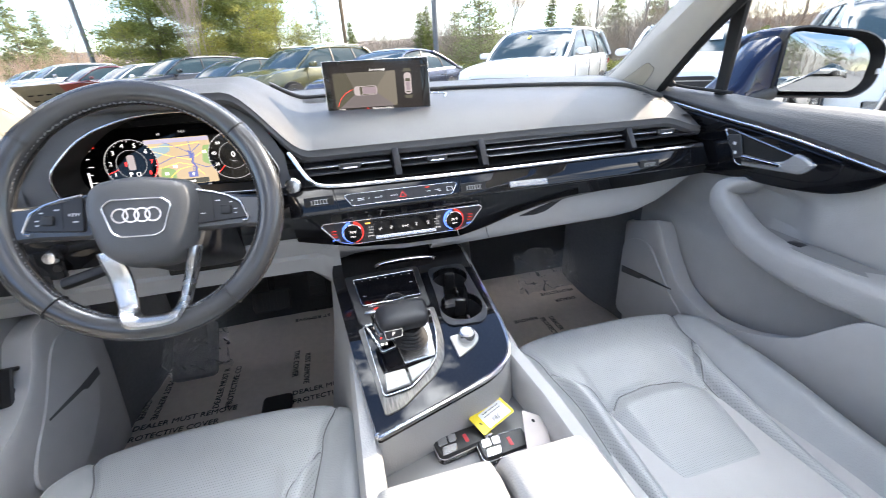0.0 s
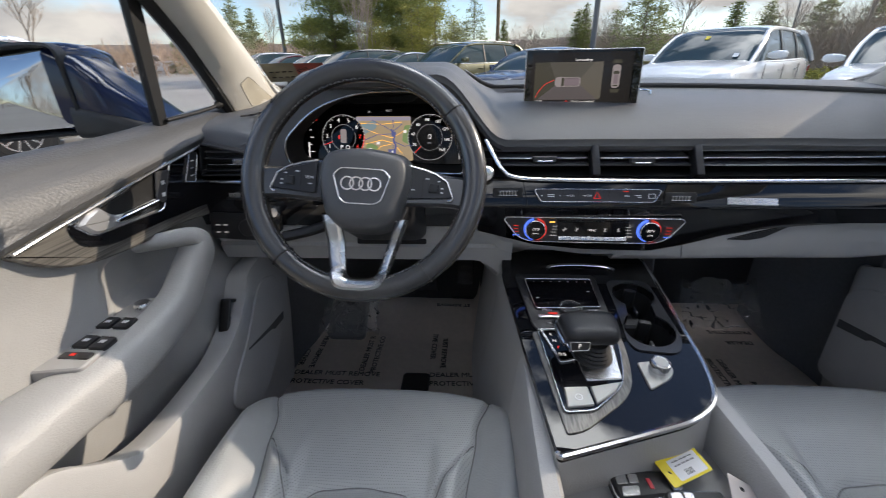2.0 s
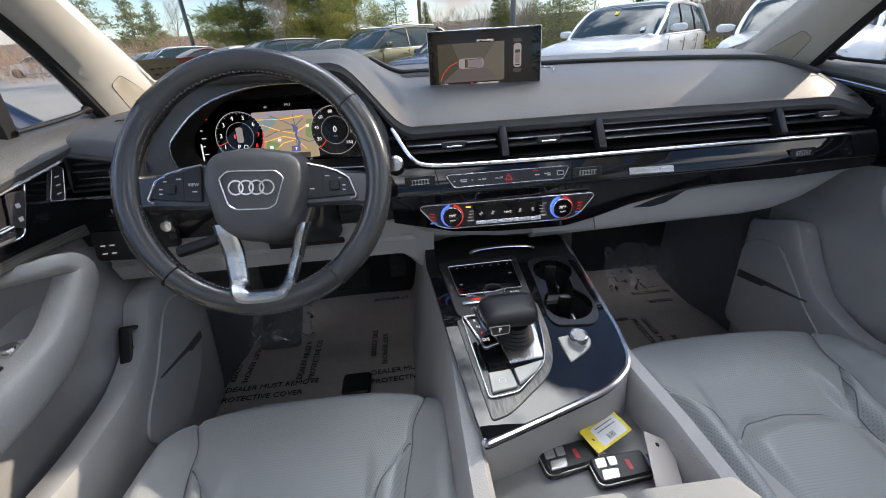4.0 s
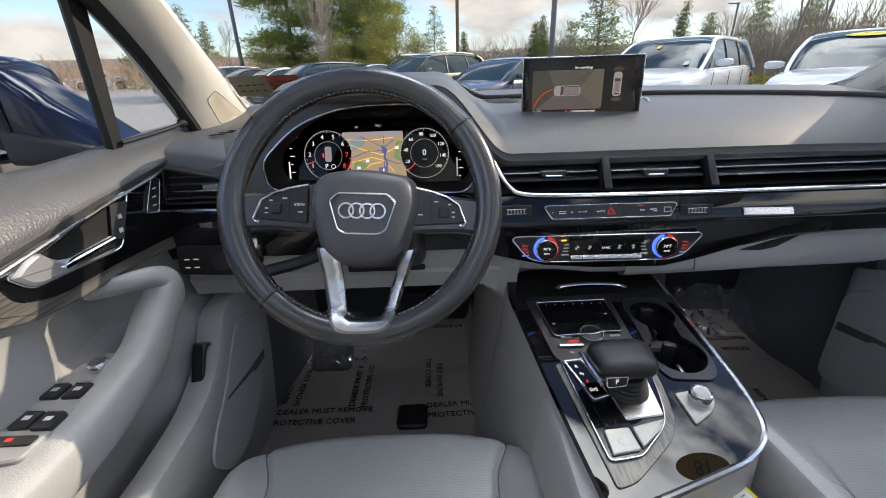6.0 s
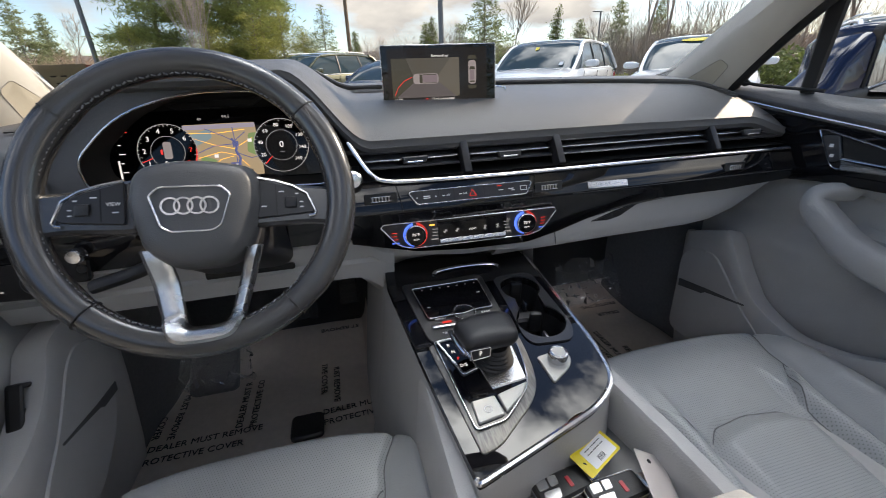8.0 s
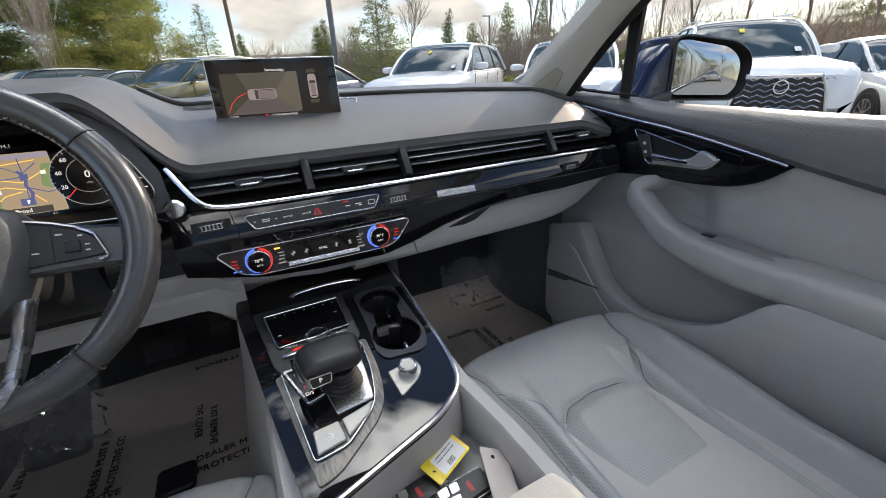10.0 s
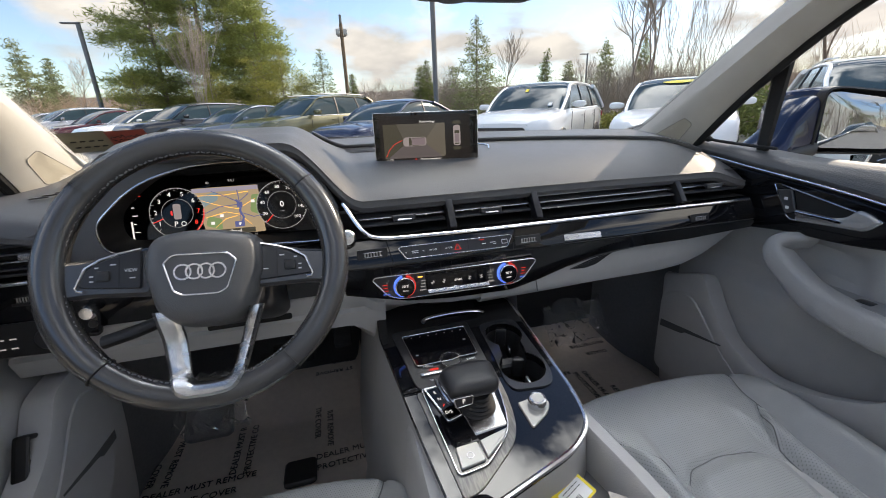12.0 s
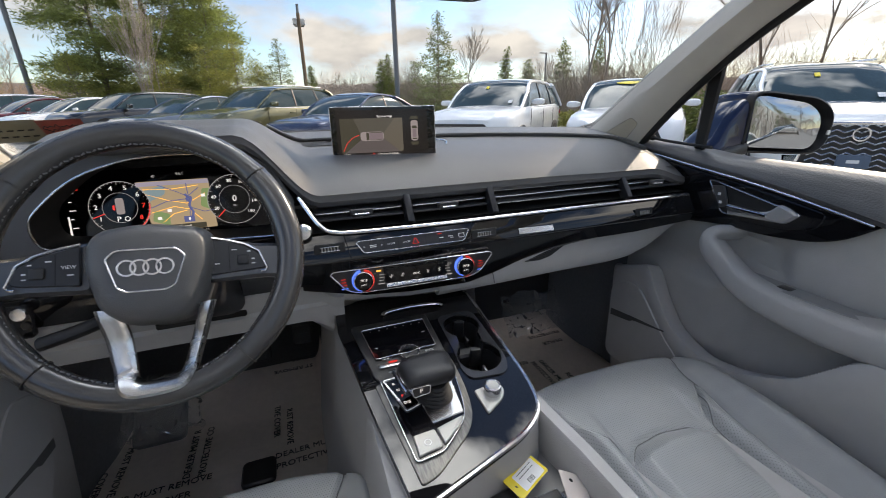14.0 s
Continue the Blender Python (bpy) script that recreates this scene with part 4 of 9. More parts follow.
    for cx in (-0.1, 0.096):
        mk = m @ Matrix.Translation((cx, 0.0, 0.005)) @ Matrix.Scale(0.80, 4)
        bm = B()
        spin(bm, [(0.0222, 0), (0.0222, 0.008), (0.0215, 0.0125), (0.0200, 0.0135), (0.0198, 0.012)], mk, 36)
        kb = part("rotary_knob", bm, M_CHROME, cp, "chrome rotary knob with a lit ring")
        bm = B()
        disc(bm, 0.0199, mk, 0.011, 0.0128, 30)
        part("knob_face", bm, M_SCREEN, kb)
        for a0, a1, g in ((100, 260, G_BLUE), (-80, 80, G_RED)):
            bm = B()
            ring_of(bm, 0.0250, 0.0019, mk, 0, 0.0055, a0, a1, 60)
            part("lit_ring", bm, g, kb)
        words("70\u00b0F", 0.0088, mk @ Matrix.Translation((0, 0.002, 0.0131)), G_WHITE, "temperature", kb)
        words("AUTO", 0.0045, mk @ Matrix.Translation((0, -0.008, 0.0131)), G_WHITE, "auto_word", kb)
        for sx in (-1, 1):
            bm = B()
            for k, g in enumerate((0, 1, 2)):
                x = cx + sx * (0.0345 if k else 0.033)
                box(bm, (x - 0.0045, -0.006 + 0.0055 * k, 0.005), (x + 0.0045, -0.0050 + 0.0055 * k, 0.0062), 0, m)
            part("level_mark", bm, (G_RED if (sx < 0) == (cx < 0) else G_DIM), cp)
            bm = B()
            x = cx + sx * 0.033
            box(bm, (x - 0.006, -0.0125, 0.005), (x + 0.006, -0.011, 0.0062), 0, m)
            part("level_mark", bm, (G_BLUE if (sx < 0) == (cx < 0) else G_DIM), cp)
    words("A/C", 0.005, m @ Matrix.Translation((0.066, 0.009, 0.0062)), G_DIM, "ac_word", cp)
    words("OFF", 0.005, m @ Matrix.Translation((0.066, -0.0125, 0.0062)), G_DIM, "off_word", cp)
    words("SYNC", 0.0054, m @ Matrix.Translation((0, -0.001, 0.0062)), G_WHITE, "sync_word", cp)
    bm = B()
    for k, x in enumerate((-0.048, -0.027, 0.022, 0.045)):
        for q in range(3):
            mm = m @ Matrix.Translation((x, 0, 0.0058)) @ Matrix.Rotation(radians(40 * q + 20 * k), 4, "Z")
            box(bm, (-0.0038, -0.0005, 0), (0.0038, 0.0005, 0.0005), 0, mm)
    part("fan_sign", bm, G_DIM, cp)
    for k in range(6):
        bm = B()
        x = -0.0585 + 0.0197 * k
        mm = m @ Matrix.Translation((x, -0.0175, 0.004)) @ Matrix.Rotation(radians(-25), 4, "X")
        box(bm, (0, -0.0035, 0), (0.0194, 0.0035, 0.005), 0.0008, mm)
        part("climate_key", bm, M_ALU, cp, "silver rocker key")
    for k in range(3):
        bm = B()
        x = -0.062 + 0.042 * k
        box(bm, (x, 0.0152, 0.004), (x + 0.040, 0.0212, 0.0068), 0.001, m)
        part("upper_key", bm, M_PIANO, cp)
    bm = B()
    box(bm, (-0.075, 0.012, 0.005), (-0.066, 0.0145, 0.0062), 0, m)
    part("amber_mark", bm, G_AMBER, cp)

    # ---- lower dash, passenger side ----
    bm = B()
    rows, under = [], []
    for k in range(60):
        x = 0.06 + 0.66 * k / 59
        zb = band_low(x)
        zf = lerp_table(foot, x)
        rows.append([(x, 0.934, zb + 0.002), (x, 0.929, zb - 0.003), (x, 0.930, zb + (zf - zb) * 0.45), (x, 0.936, zf + 0.010), (x, 0.942, zf + 0.003), (x, 0.951, zf), (x, 0.965, zf + 0.003)])
        under.append([(x, 0.962, zf + 0.002), (x, 1.06, zf - 0.012), (x, 1.16, min(zf, 0.875)), (x, 1.36, 0.86)])
    loft(bm, rows, closed=False)
    part("glovebox_panel", bm, M_GREY, d, "grey lower dash with the glovebox")
    bm = B()
    loft(bm, under, closed=False)
    part("dash_underside", bm, M_FELT, d, "dark felt below the glovebox")
    bm = B()
    tube(bm, curve([(0.196, 0.951, 0.8875), (0.188, 0.934, 0.900), (0.183, 0.929, 0.915), (0.180, 0.928, 0.927)], 5), 0.0011, 6)
    part("glovebox_gap", bm, M_SEAM, d)
    m = axes((0.306, 0.930, 0.944), (1, 0, 0.17), (0, 0.05, 1))
    bm = B()
    plate(bm, rounded([(-0.05, 0.002), (-0.012, -0.006), (0.015, -0.005), (0.068, 0.014), (0.0, 0.009)], 0.005), m, 0.004, 0.001, -0.001)
    gh = part("glovebox_handle", bm, M_BUTTON, d, "dark recessed glovebox handle")
    bm = B()
    disc(bm, 0.0035, m @ Matrix.Translation((0, -0.001, 0.003)), 0, 0.0015, 16)
    part("lock_barrel", bm, M_BUTTON, gh)

    # ---- driver's side: fascia, vent, light switch, knee panel ----
    bm = B()
    rows = []
    for k in range(40):
        x = -0.735 + 0.55 * k / 39
        rows.append([(x, 0.975, 1.056), (x, 0.935, 1.052), (x, 0.922, 1.046), (x, 0.918, 1.02), (x, 0.922, 0.985), (x, 0.93, 0.958), (x, 0.96, 0.955)])
    loft(bm, rows, closed=False)
    part("gloss_band_driver", bm, M_PIANO, d)
    bm = B()
    tube(bm, [(-0.735, 0.924, 1.047), (-0.60, 0.921, 1.047)], 0.005, 8, flat=0.7)
    part("chrome_strip_driver", bm, M_CHROME, d)
    # side pod with its vent
    bm = B()
    hoop(bm, rounded([(-0.718, 1.056), (-0.612, 1.056), (-0.615, 1.098), (-0.705, 1.118)], 0.006), at_y(0.945), 0.004, 0.02, 0.001)
    part("side_vent_frame", bm, M_BLACK, d)
    bm = B()
    cross = [curve([(-0.735, 0.945, 1.056), (-0.735, 0.955, 1.12), (-0.735, 1.0, 1.145), (-0.735, 1.2, 1.165)], 5), curve([(-0.66, 0.942, 1.056), (-0.66, 0.95, 1.118), (-0.66, 0.99, 1.142), (-0.66, 1.2, 1.17)], 5), curve([(-0.60, 0.944, 1.056), (-0.60, 0.95, 1.10), (-0.60, 0.98, 1.125), (-0.60, 1.2, 1.165)], 5)]
    lines = [curve(q, 6) for q in zip(*cross)]
    loft(bm, lines, closed=False)
    part("side_pod", bm, M_DASH2, d)
    # flat near-black plate behind the slats; the vent's inner shade is its colour
    bm = B()
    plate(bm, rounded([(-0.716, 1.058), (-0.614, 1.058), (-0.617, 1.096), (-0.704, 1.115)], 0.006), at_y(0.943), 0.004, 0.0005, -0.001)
    part("side_vent_dark_back", bm, M_CAVE, d)
    for k in range(4):
        bm = B()
        z = 1.066 + 0.0115 * k
        box(bm, (-0.712 + 0.004 * k, 0.927, z - 0.0012), (-0.617, 0.941, z + 0.0012), 0.001)
        part("vent_slat", bm, M_CHROME if k in (1,) else M_VENT, d)
    bm = B()
    m = axes((-0.635, 0.928, 1.083), (1, 0, 0), (0, 0.1, 1))
    plate(bm, rounded([(-0.013, -0.005), (0.013, -0.005), (0.013, 0.005), (-0.013, 0.005)], 0.002), m, 0.006, 0.0015)
    part("vent_tab", bm, M_ALU, d)
    bm = B()
    for k in range(6):
        m = axes((-0.66 + 0.012 * k, 1.03 + 0.012 * k, 1.152 + 0.002 * k), (1, 0.6, 0), (-0.6, 1, 0.1))
        box(bm, (-0.012, -0.003, 0), (0.012, 0.003, 0.002), 0, m)
    part("side_demister", bm, M_VENT, d)
    # light switch panel
    m = axes((-0.655, 0.919, 0.965), (1, 0.02, 0), (0, 0.2, 1))
    bm = B()
    plate(bm, rounded([(-0.06, -0.028), (0.055, -0.034), (0.06, 0.02), (-0.06, 0.022)], 0.008), m, 0.004, 0.001)
    ls = part("light_switch", bm, M_BLACK, d, "black light switch panel with a dial")
    bm = B()
    disc(bm, 0.017, m @ Matrix.Translation((0.018, -0.006, 0.004)), 0, 0.012, 24, 0.002)
    part("dial", bm, M_BUTTON, ls)
    bm = B()
    for x, y in ((-0.045, -0.002), (-0.03, -0.002), (-0.045, -0.016), (-0.03, -0.016)):
        box(bm, (x - 0.004, y - 0.001, 0.004), (x + 0.004, y + 0.001, 0.0046), 0, m)
    part("switch_print", bm, G_DIM, ls)
    # knob on the fascia's right of the dials, and the start button on its left
    for p, r in (((-0.187, 0.914, 1.064), 0.014), ((-0.579, 0.912, 0.992), 0.011)):
        m = axes(p, (1, 0, 0), (0, 0.15, 1))
        bm = B()
        spin(bm, [(r, 0), (r, 0.008), (r * 0.8, 0.0115), (r * 0.3, 0.012)], m, 24)
        part("round_button", bm, M_CHROME, d, "round silver button")
    bm = B()
    m = axes((-0.596, 0.925, 0.977), (1, 0, 0), (0, 0.12, 1))
    plate(bm, rounded([(-0.034, -0.027), (0.02, -0.029), (0.027, 0.026), (-0.034, 0.024)], 0.008), m, 0.008, 0.003)
    sp = part("start_panel", bm, M_PIANO, d, "gloss black start button panel")
    bm = B()
    disc(bm, 0.0062, m @ Matrix.Translation((0.014, -0.008, 0.008)), 0, 0.003, 18, 0.001)
    part("small_button", bm, M_BLACK, sp)
    # knee panel
    bm = B()
    rows = []
    for k in range(50):
        x = -0.73 + 0.60 * k / 49
        zb = 0.958 - 0.028 * smooth(-0.19, -0.14, x)
        rows.append([(x, 0.94, zb + 0.003), (x, 0.935, zb - 0.006), (x, 0.945, zb - 0.03), (x, 0.955, 0.912), (x, 0.950, 0.905), (x, 0.962, 0.872 - 0.03 * smooth(-0.20, -0.14, x)), (x, 0.985, 0.868 + 0.02 * smooth(-0.55, -0.7, x) - 0.05 * smooth(-0.21, -0.14, x)), (x, 1.10, 0.875 - 0.06 * smooth(-0.21, -0.14, x)), (x, 1.32, 0.86)])
    loft(bm, rows, closed=False)
    part("knee_panel", bm, M_GREY, d, "grey knee panel below the steering column")
    # solid near-black bar: the slot's shade is painted, not hollowed out
    bm = B()
    box(bm, (-0.44, 0.946, 0.912), (-0.30, 0.962, 0.926), 0.003)
    part("column_slot", bm, M_CAVE, d)
    # centre support to the console
    bm = B()
    loft(bm, [[(-0.165, 0.935, 0.962), (-0.165, 0.945, 0.92), (-0.165, 0.985, 0.868), (-0.16, 1.2, 0.84)], [(-0.10, 0.93, 0.935), (-0.10, 0.935, 0.915), (-0.10, 0.985, 0.885), (-0.10, 1.2, 0.86)], [(0.0, 0.93, 0.922), (0.0, 0.94, 0.90), (0.0, 0.99, 0.885), (0.0, 1.2, 0.865)], [(0.10, 0.93, 0.922), (0.10, 0.94, 0.90), (0.10, 0.99, 0.88), (0.10, 1.2, 0.84)]], closed=False)
    part("centre_panel", bm, M_GREY, d)
    for sx, nm in ((-1, "tunnel_side"), (1, "tunnel_side")):
        bm = B()
        sheet(bm, 12, 10, lambda u, v: (sx * (0.150 + 0.045 * (1 - v) ** 1.5 + 0.012 * math.sin(math.pi * u)), 0.955 + 0.42 * u - 0.06 * (1 - v) * (1 - u), 0.42 + 0.47 * v))
        part(nm, bm, M_GREY, d)
    # steering column shroud and stalks
    wc = Vector((-0.371, 0.784, 1.088))
    wn_ = Vector((0, -0.893, 0.449))
    m = axes(wc - wn_ * 0.035, (1, 0, 0), (0, 0.449, 0.893))
    bm = B()
    rings = []
    for z, w, h in ((0.0, 0.055, 0.05), (-0.03, 0.058, 0.055), (-0.10, 0.07, 0.062), (-0.17, 0.075, 0.065)):
        rings.append([m @ Vector((p.x, p.y - 0.012, z)) for p in rounded([(-w, -h), (w, -h), (w, h * 0.6), (-w, h * 0.6)], 0.03, 6)])
    loft(bm, rings)
    part("column_shroud", bm, M_BLACK, d, "black steering column shroud")
    for s, nm in ((-1, "indicator_stalk"), (1, "wiper_stalk")):
        bm = B()
        pts = [wc - wn_ * 0.085 + Vector((s * 0.06, 0, 0.0)), wc - wn_ * 0.075 + Vector((s * 0.115, 0.01, 0.0)), wc - wn_ * 0.07 + Vector((s * 0.168, 0.012, 0.0))]
        tube(bm, curve(pts, 5), [0.009] * 6 + [0.011] * 4 + [0.0105], 10, flat=0.7)
        part(nm, bm, M_BLACK, d)
    bm = B()
    pts = [wc - wn_ * 0.075 + Vector((-0.06, 0, -0.055)), wc - wn_ * 0.07 + Vector((-0.115, 0.0, -0.075)), wc - wn_ * 0.065 + Vector((-0.165, 0.0, -0.088))]
    tube(bm, curve(pts, 5), 0.012, 10, flat=0.75)
    part("cruise_stalk", bm, M_BLACK, d)
    return d


def steering_wheel():
    wc = (-0.371, 0.784, 1.088)
    a, b, c = radians(26.7), radians(1.9), radians(-4.0)
    ex = Vector((math.cos(b), math.sin(b), 0))
    ey = Vector((-math.sin(b) * math.sin(a), math.cos(b) * math.sin(a), math.cos(a)))
    m = axes(wc, ex, ey) @ Matrix.Rotation(c, 4, "Z")
    t = thing("steering_wheel", wc, "black leather steering wheel with silver lower spoke", "steering wheel")
    R = 0.1632
    bm = B()
    n = 72
    rows = []
    for i in range(n):
        th = 2 * math.pi * i / n
        rr = 0.0168 + 0.0012 * (abs(math.cos(th)) > 0.75)
        ring = []
        for k in range(14):
            ph = 2 * math.pi * k / 14
            ring.append(m @ Vector(((R + rr * math.cos(ph)) * math.cos(th), (R + rr * math.cos(ph)) * math.sin(th), rr * 0.95 * math.sin(ph))))
        rows.append([bm.verts.new(p) for p in ring])
    rows.append(rows[0])
    for p, q in zip(rows, rows[1:]):
        for k in range(14):
            j = (k + 1) % 14
            bm.faces.new((p[k], p[j], q[j], q[k]))
    part("rim", bm, M_RIM, t)
    for deg in (40, 143, 228, 308):
        th = radians(deg)
        bm = B()
        mm = m @ Matrix.Rotation(th, 4, "Z") @ Matrix.Translation((R, 0, 0)) @ Matrix.Rotation(radians(90), 4, "X")
        ring_of(bm, 0.0182, 0.004, mm, -0.0007, 0.0007, n=24)
        part("rim_seam", bm, M_CAVE, t)
    bm = B()
    for i in range(150):
        th = 2 * math.pi * i / 150
        if abs(math.sin(th)) < 0.2:
            continue
        mm = m @ Matrix.Rotation(th, 4, "Z") @ Matrix.Translation((R - 0.0158, 0, 0.006)) @ Matrix.Rotation(radians(30 if i % 2 else -30), 4, "X")
        box(bm, (-0.0009, -0.0022, -0.0006), (0.0009, 0.0022, 0.0006), 0, mm)
    tagged(part("stitching", bm, M_STITCH, t), kind="stuff")
    # airbag cover
    hub = rounded([(-0.062, -0.005), (-0.055, 0.034), (0.0, 0.044), (0.068, 0.034), (0.073, -0.005), (0.055, -0.062), (0.03, -0.078), (-0.02, -0.078), (-0.046, -0.062)], [0.02, 0.025, 0.06, 0.025, 0.02, 0.03, 0.02, 0.02, 0.03], 5)
    ctr = Vector((0.006, -0.018))
    bm = B()
    rings = []
    for sc, z in ((1.02, -0.03), (1.04, -0.012), (1.025, 0.004), (0.985, 0.015), (0.93, 0.023), (0.86, 0.0285), (0.7, 0.032), (0.35, 0.0345), (0.05, 0.035)):
        rings.append([m @ Vector((ctr.x + (p.x - ctr.x) * sc, ctr.y + (p.y - ctr.y) * sc, z)) for p in hub])
    loft(bm, rings)
    cover = part("airbag_cover", bm, M_HUB, t, "dark grey airbag cover with chrome emblem")
    mb = m @ Matrix.Translation((0.006, -0.014, 0.0325))
    frame_ = rounded([(-0.041, 0.012), (-0.030, 0.0225), (0.030, 0.0225), (0.041, 0.012), (0.030, -0.023), (0.02, -0.0285), (-0.02, -0.0285), (-0.030, -0.023)], 0.005)
    bm = B()
    hoop(bm, frame_, mb, 0.0024, 0.0035, 0.0008)
    part("emblem_frame", bm, M_CHROME, cover)
    bm = B()
    for k in range(4):
        ring_of(bm, 0.0098, 0.0021, mb @ Matrix.Translation((-0.0189 + 0.0126 * k, 0.0, 0.0005 * (k % 2))), 0.0, 0.0034, n=32)
    part("emblem", bm, M_CHROME, cover)
    words("AIRBAG", 0.0058, m @ Matrix.Translation((0.004, -0.056, 0.0312)), M_BLACK, "relief_word", cover)
    # side spokes with buttons
    for s in (-1, 1):
        sp = rounded([(s * 0.055, 0.026), (s * 0.12, 0.012), (s * 0.152, 0.010), (s * 0.152, -0.036), (s * 0.125, -0.033), (s * 0.055, -0.036)][::s], [0.01] * 6)
        bm = B()
        plate(bm, sp, m, 0.018, 0.004, -0.014)
        spk = part("side_spoke", bm, M_RIM, t)
        pod = rounded([(s * 0.066, 0.021), (s * 0.105, 0.010), (s * 0.124, 0.0), (s * 0.133, -0.022), (s * 0.066, -0.027)][::s], [0.004, 0.012, 0.012, 0.006, 0.004])
        bm = B()
        plate(bm, pod, m, 0.0045, 0.0012, 0.0035)
        part("button_pod", bm, M_BUTTON, spk, "black button cluster")
        bm = B()
        tube(bm, [m @ Vector((x, y, 0.008)) for x, y in ((s * 0.066, 0.022), (s * 0.09, 0.017), (s * 0.108, 0.011), (s * 0.124, 0.001), (s * 0.133, -0.022), (s * 0.131, -0.0255), (s * 0.125, -0.0265))], 0.0017, 6)
        part("pod_trim", bm, M_CHROME, spk)
        bm = B()
        box(bm, (min(s * 0.098, s * 0.112), -0.016, 0.008), (max(s * 0.098, s * 0.112), -0.003, 0.0115), 0.0018, m)
        part("roller", bm, M_BLACK, spk)
        bm = B()
        box(bm, (min(s * 0.0885, s * 0.0893), -0.025, 0.008), (max(s * 0.0885, s * 0.0893), 0.012, 0.0084), 0, m)
        part("button_gap", bm, M_CAVE, spk)
        bm = B()
        for x, y, w in ((0.075, -0.013, 0.003), (0.117, -0.009, 0.002), (0.095, 0.004, 0.003), (0.112, 0.001, 0.002), (0.117, -0.015, 0.002)):
            box(bm, (s * x - w, y - 0.0007, 0.008), (s * x + w, y + 0.0007, 0.0085), 0, m)
        part("button_print", bm, M_WHITEINK, spk)
        if s < 0:
            words("VIEW", 0.0058, m @ Matrix.Translation((-0.0765, -0.004, 0.0086)), M_WHITEINK, "button_word", spk)
    # forked lower spoke in silver
    bm = B()
    outer = [Vector(p) for p in curve([(-0.051, -0.058, 0), (-0.0445, -0.09, 0), (-0.038, -0.125, 0), (-0.031, -0.150, 0), (-0.022, -0.1600, 0), (-0.006, -0.162, 0), (0.018, -0.161, 0), (0.036, -0.156, 0), (0.046, -0.140, 0), (0.058, -0.10, 0), (0.072, -0.058, 0)], 4)]
    inner = [Vector(p) for p in curve([(-0.027, -0.060, 0), (-0.0215, -0.085, 0), (-0.0175, -0.115, 0), (-0.0145, -0.136, 0), (-0.0085, -0.1432, 0), (-0.002, -0.1445, 0), (0.016, -0.144, 0), (0.0275, -0.141, 0), (0.033, -0.132, 0), (0.0405, -0.105, 0), (0.054, -0.060, 0)], 4)]
    rows = []
    for o, i in zip(outer, inner):
        q = [(o, -0.006), (o, 0.006), (o.lerp(i, 0.22), 0.0105), (o.lerp(i, 0.75), 0.0065), (i, 0.001), (i, -0.006)]
        rows.append([m @ Vector((p.x, p.y, z + 0.012 * smooth(-0.10, -0.06, p.y) + 0.0115 * smooth(-0.128, -0.150, p.y))) for p, z in q])
    loft(bm, rows)
    part("lower_spoke", bm, M_ALU, t, "silver forked lower spoke")
    return t


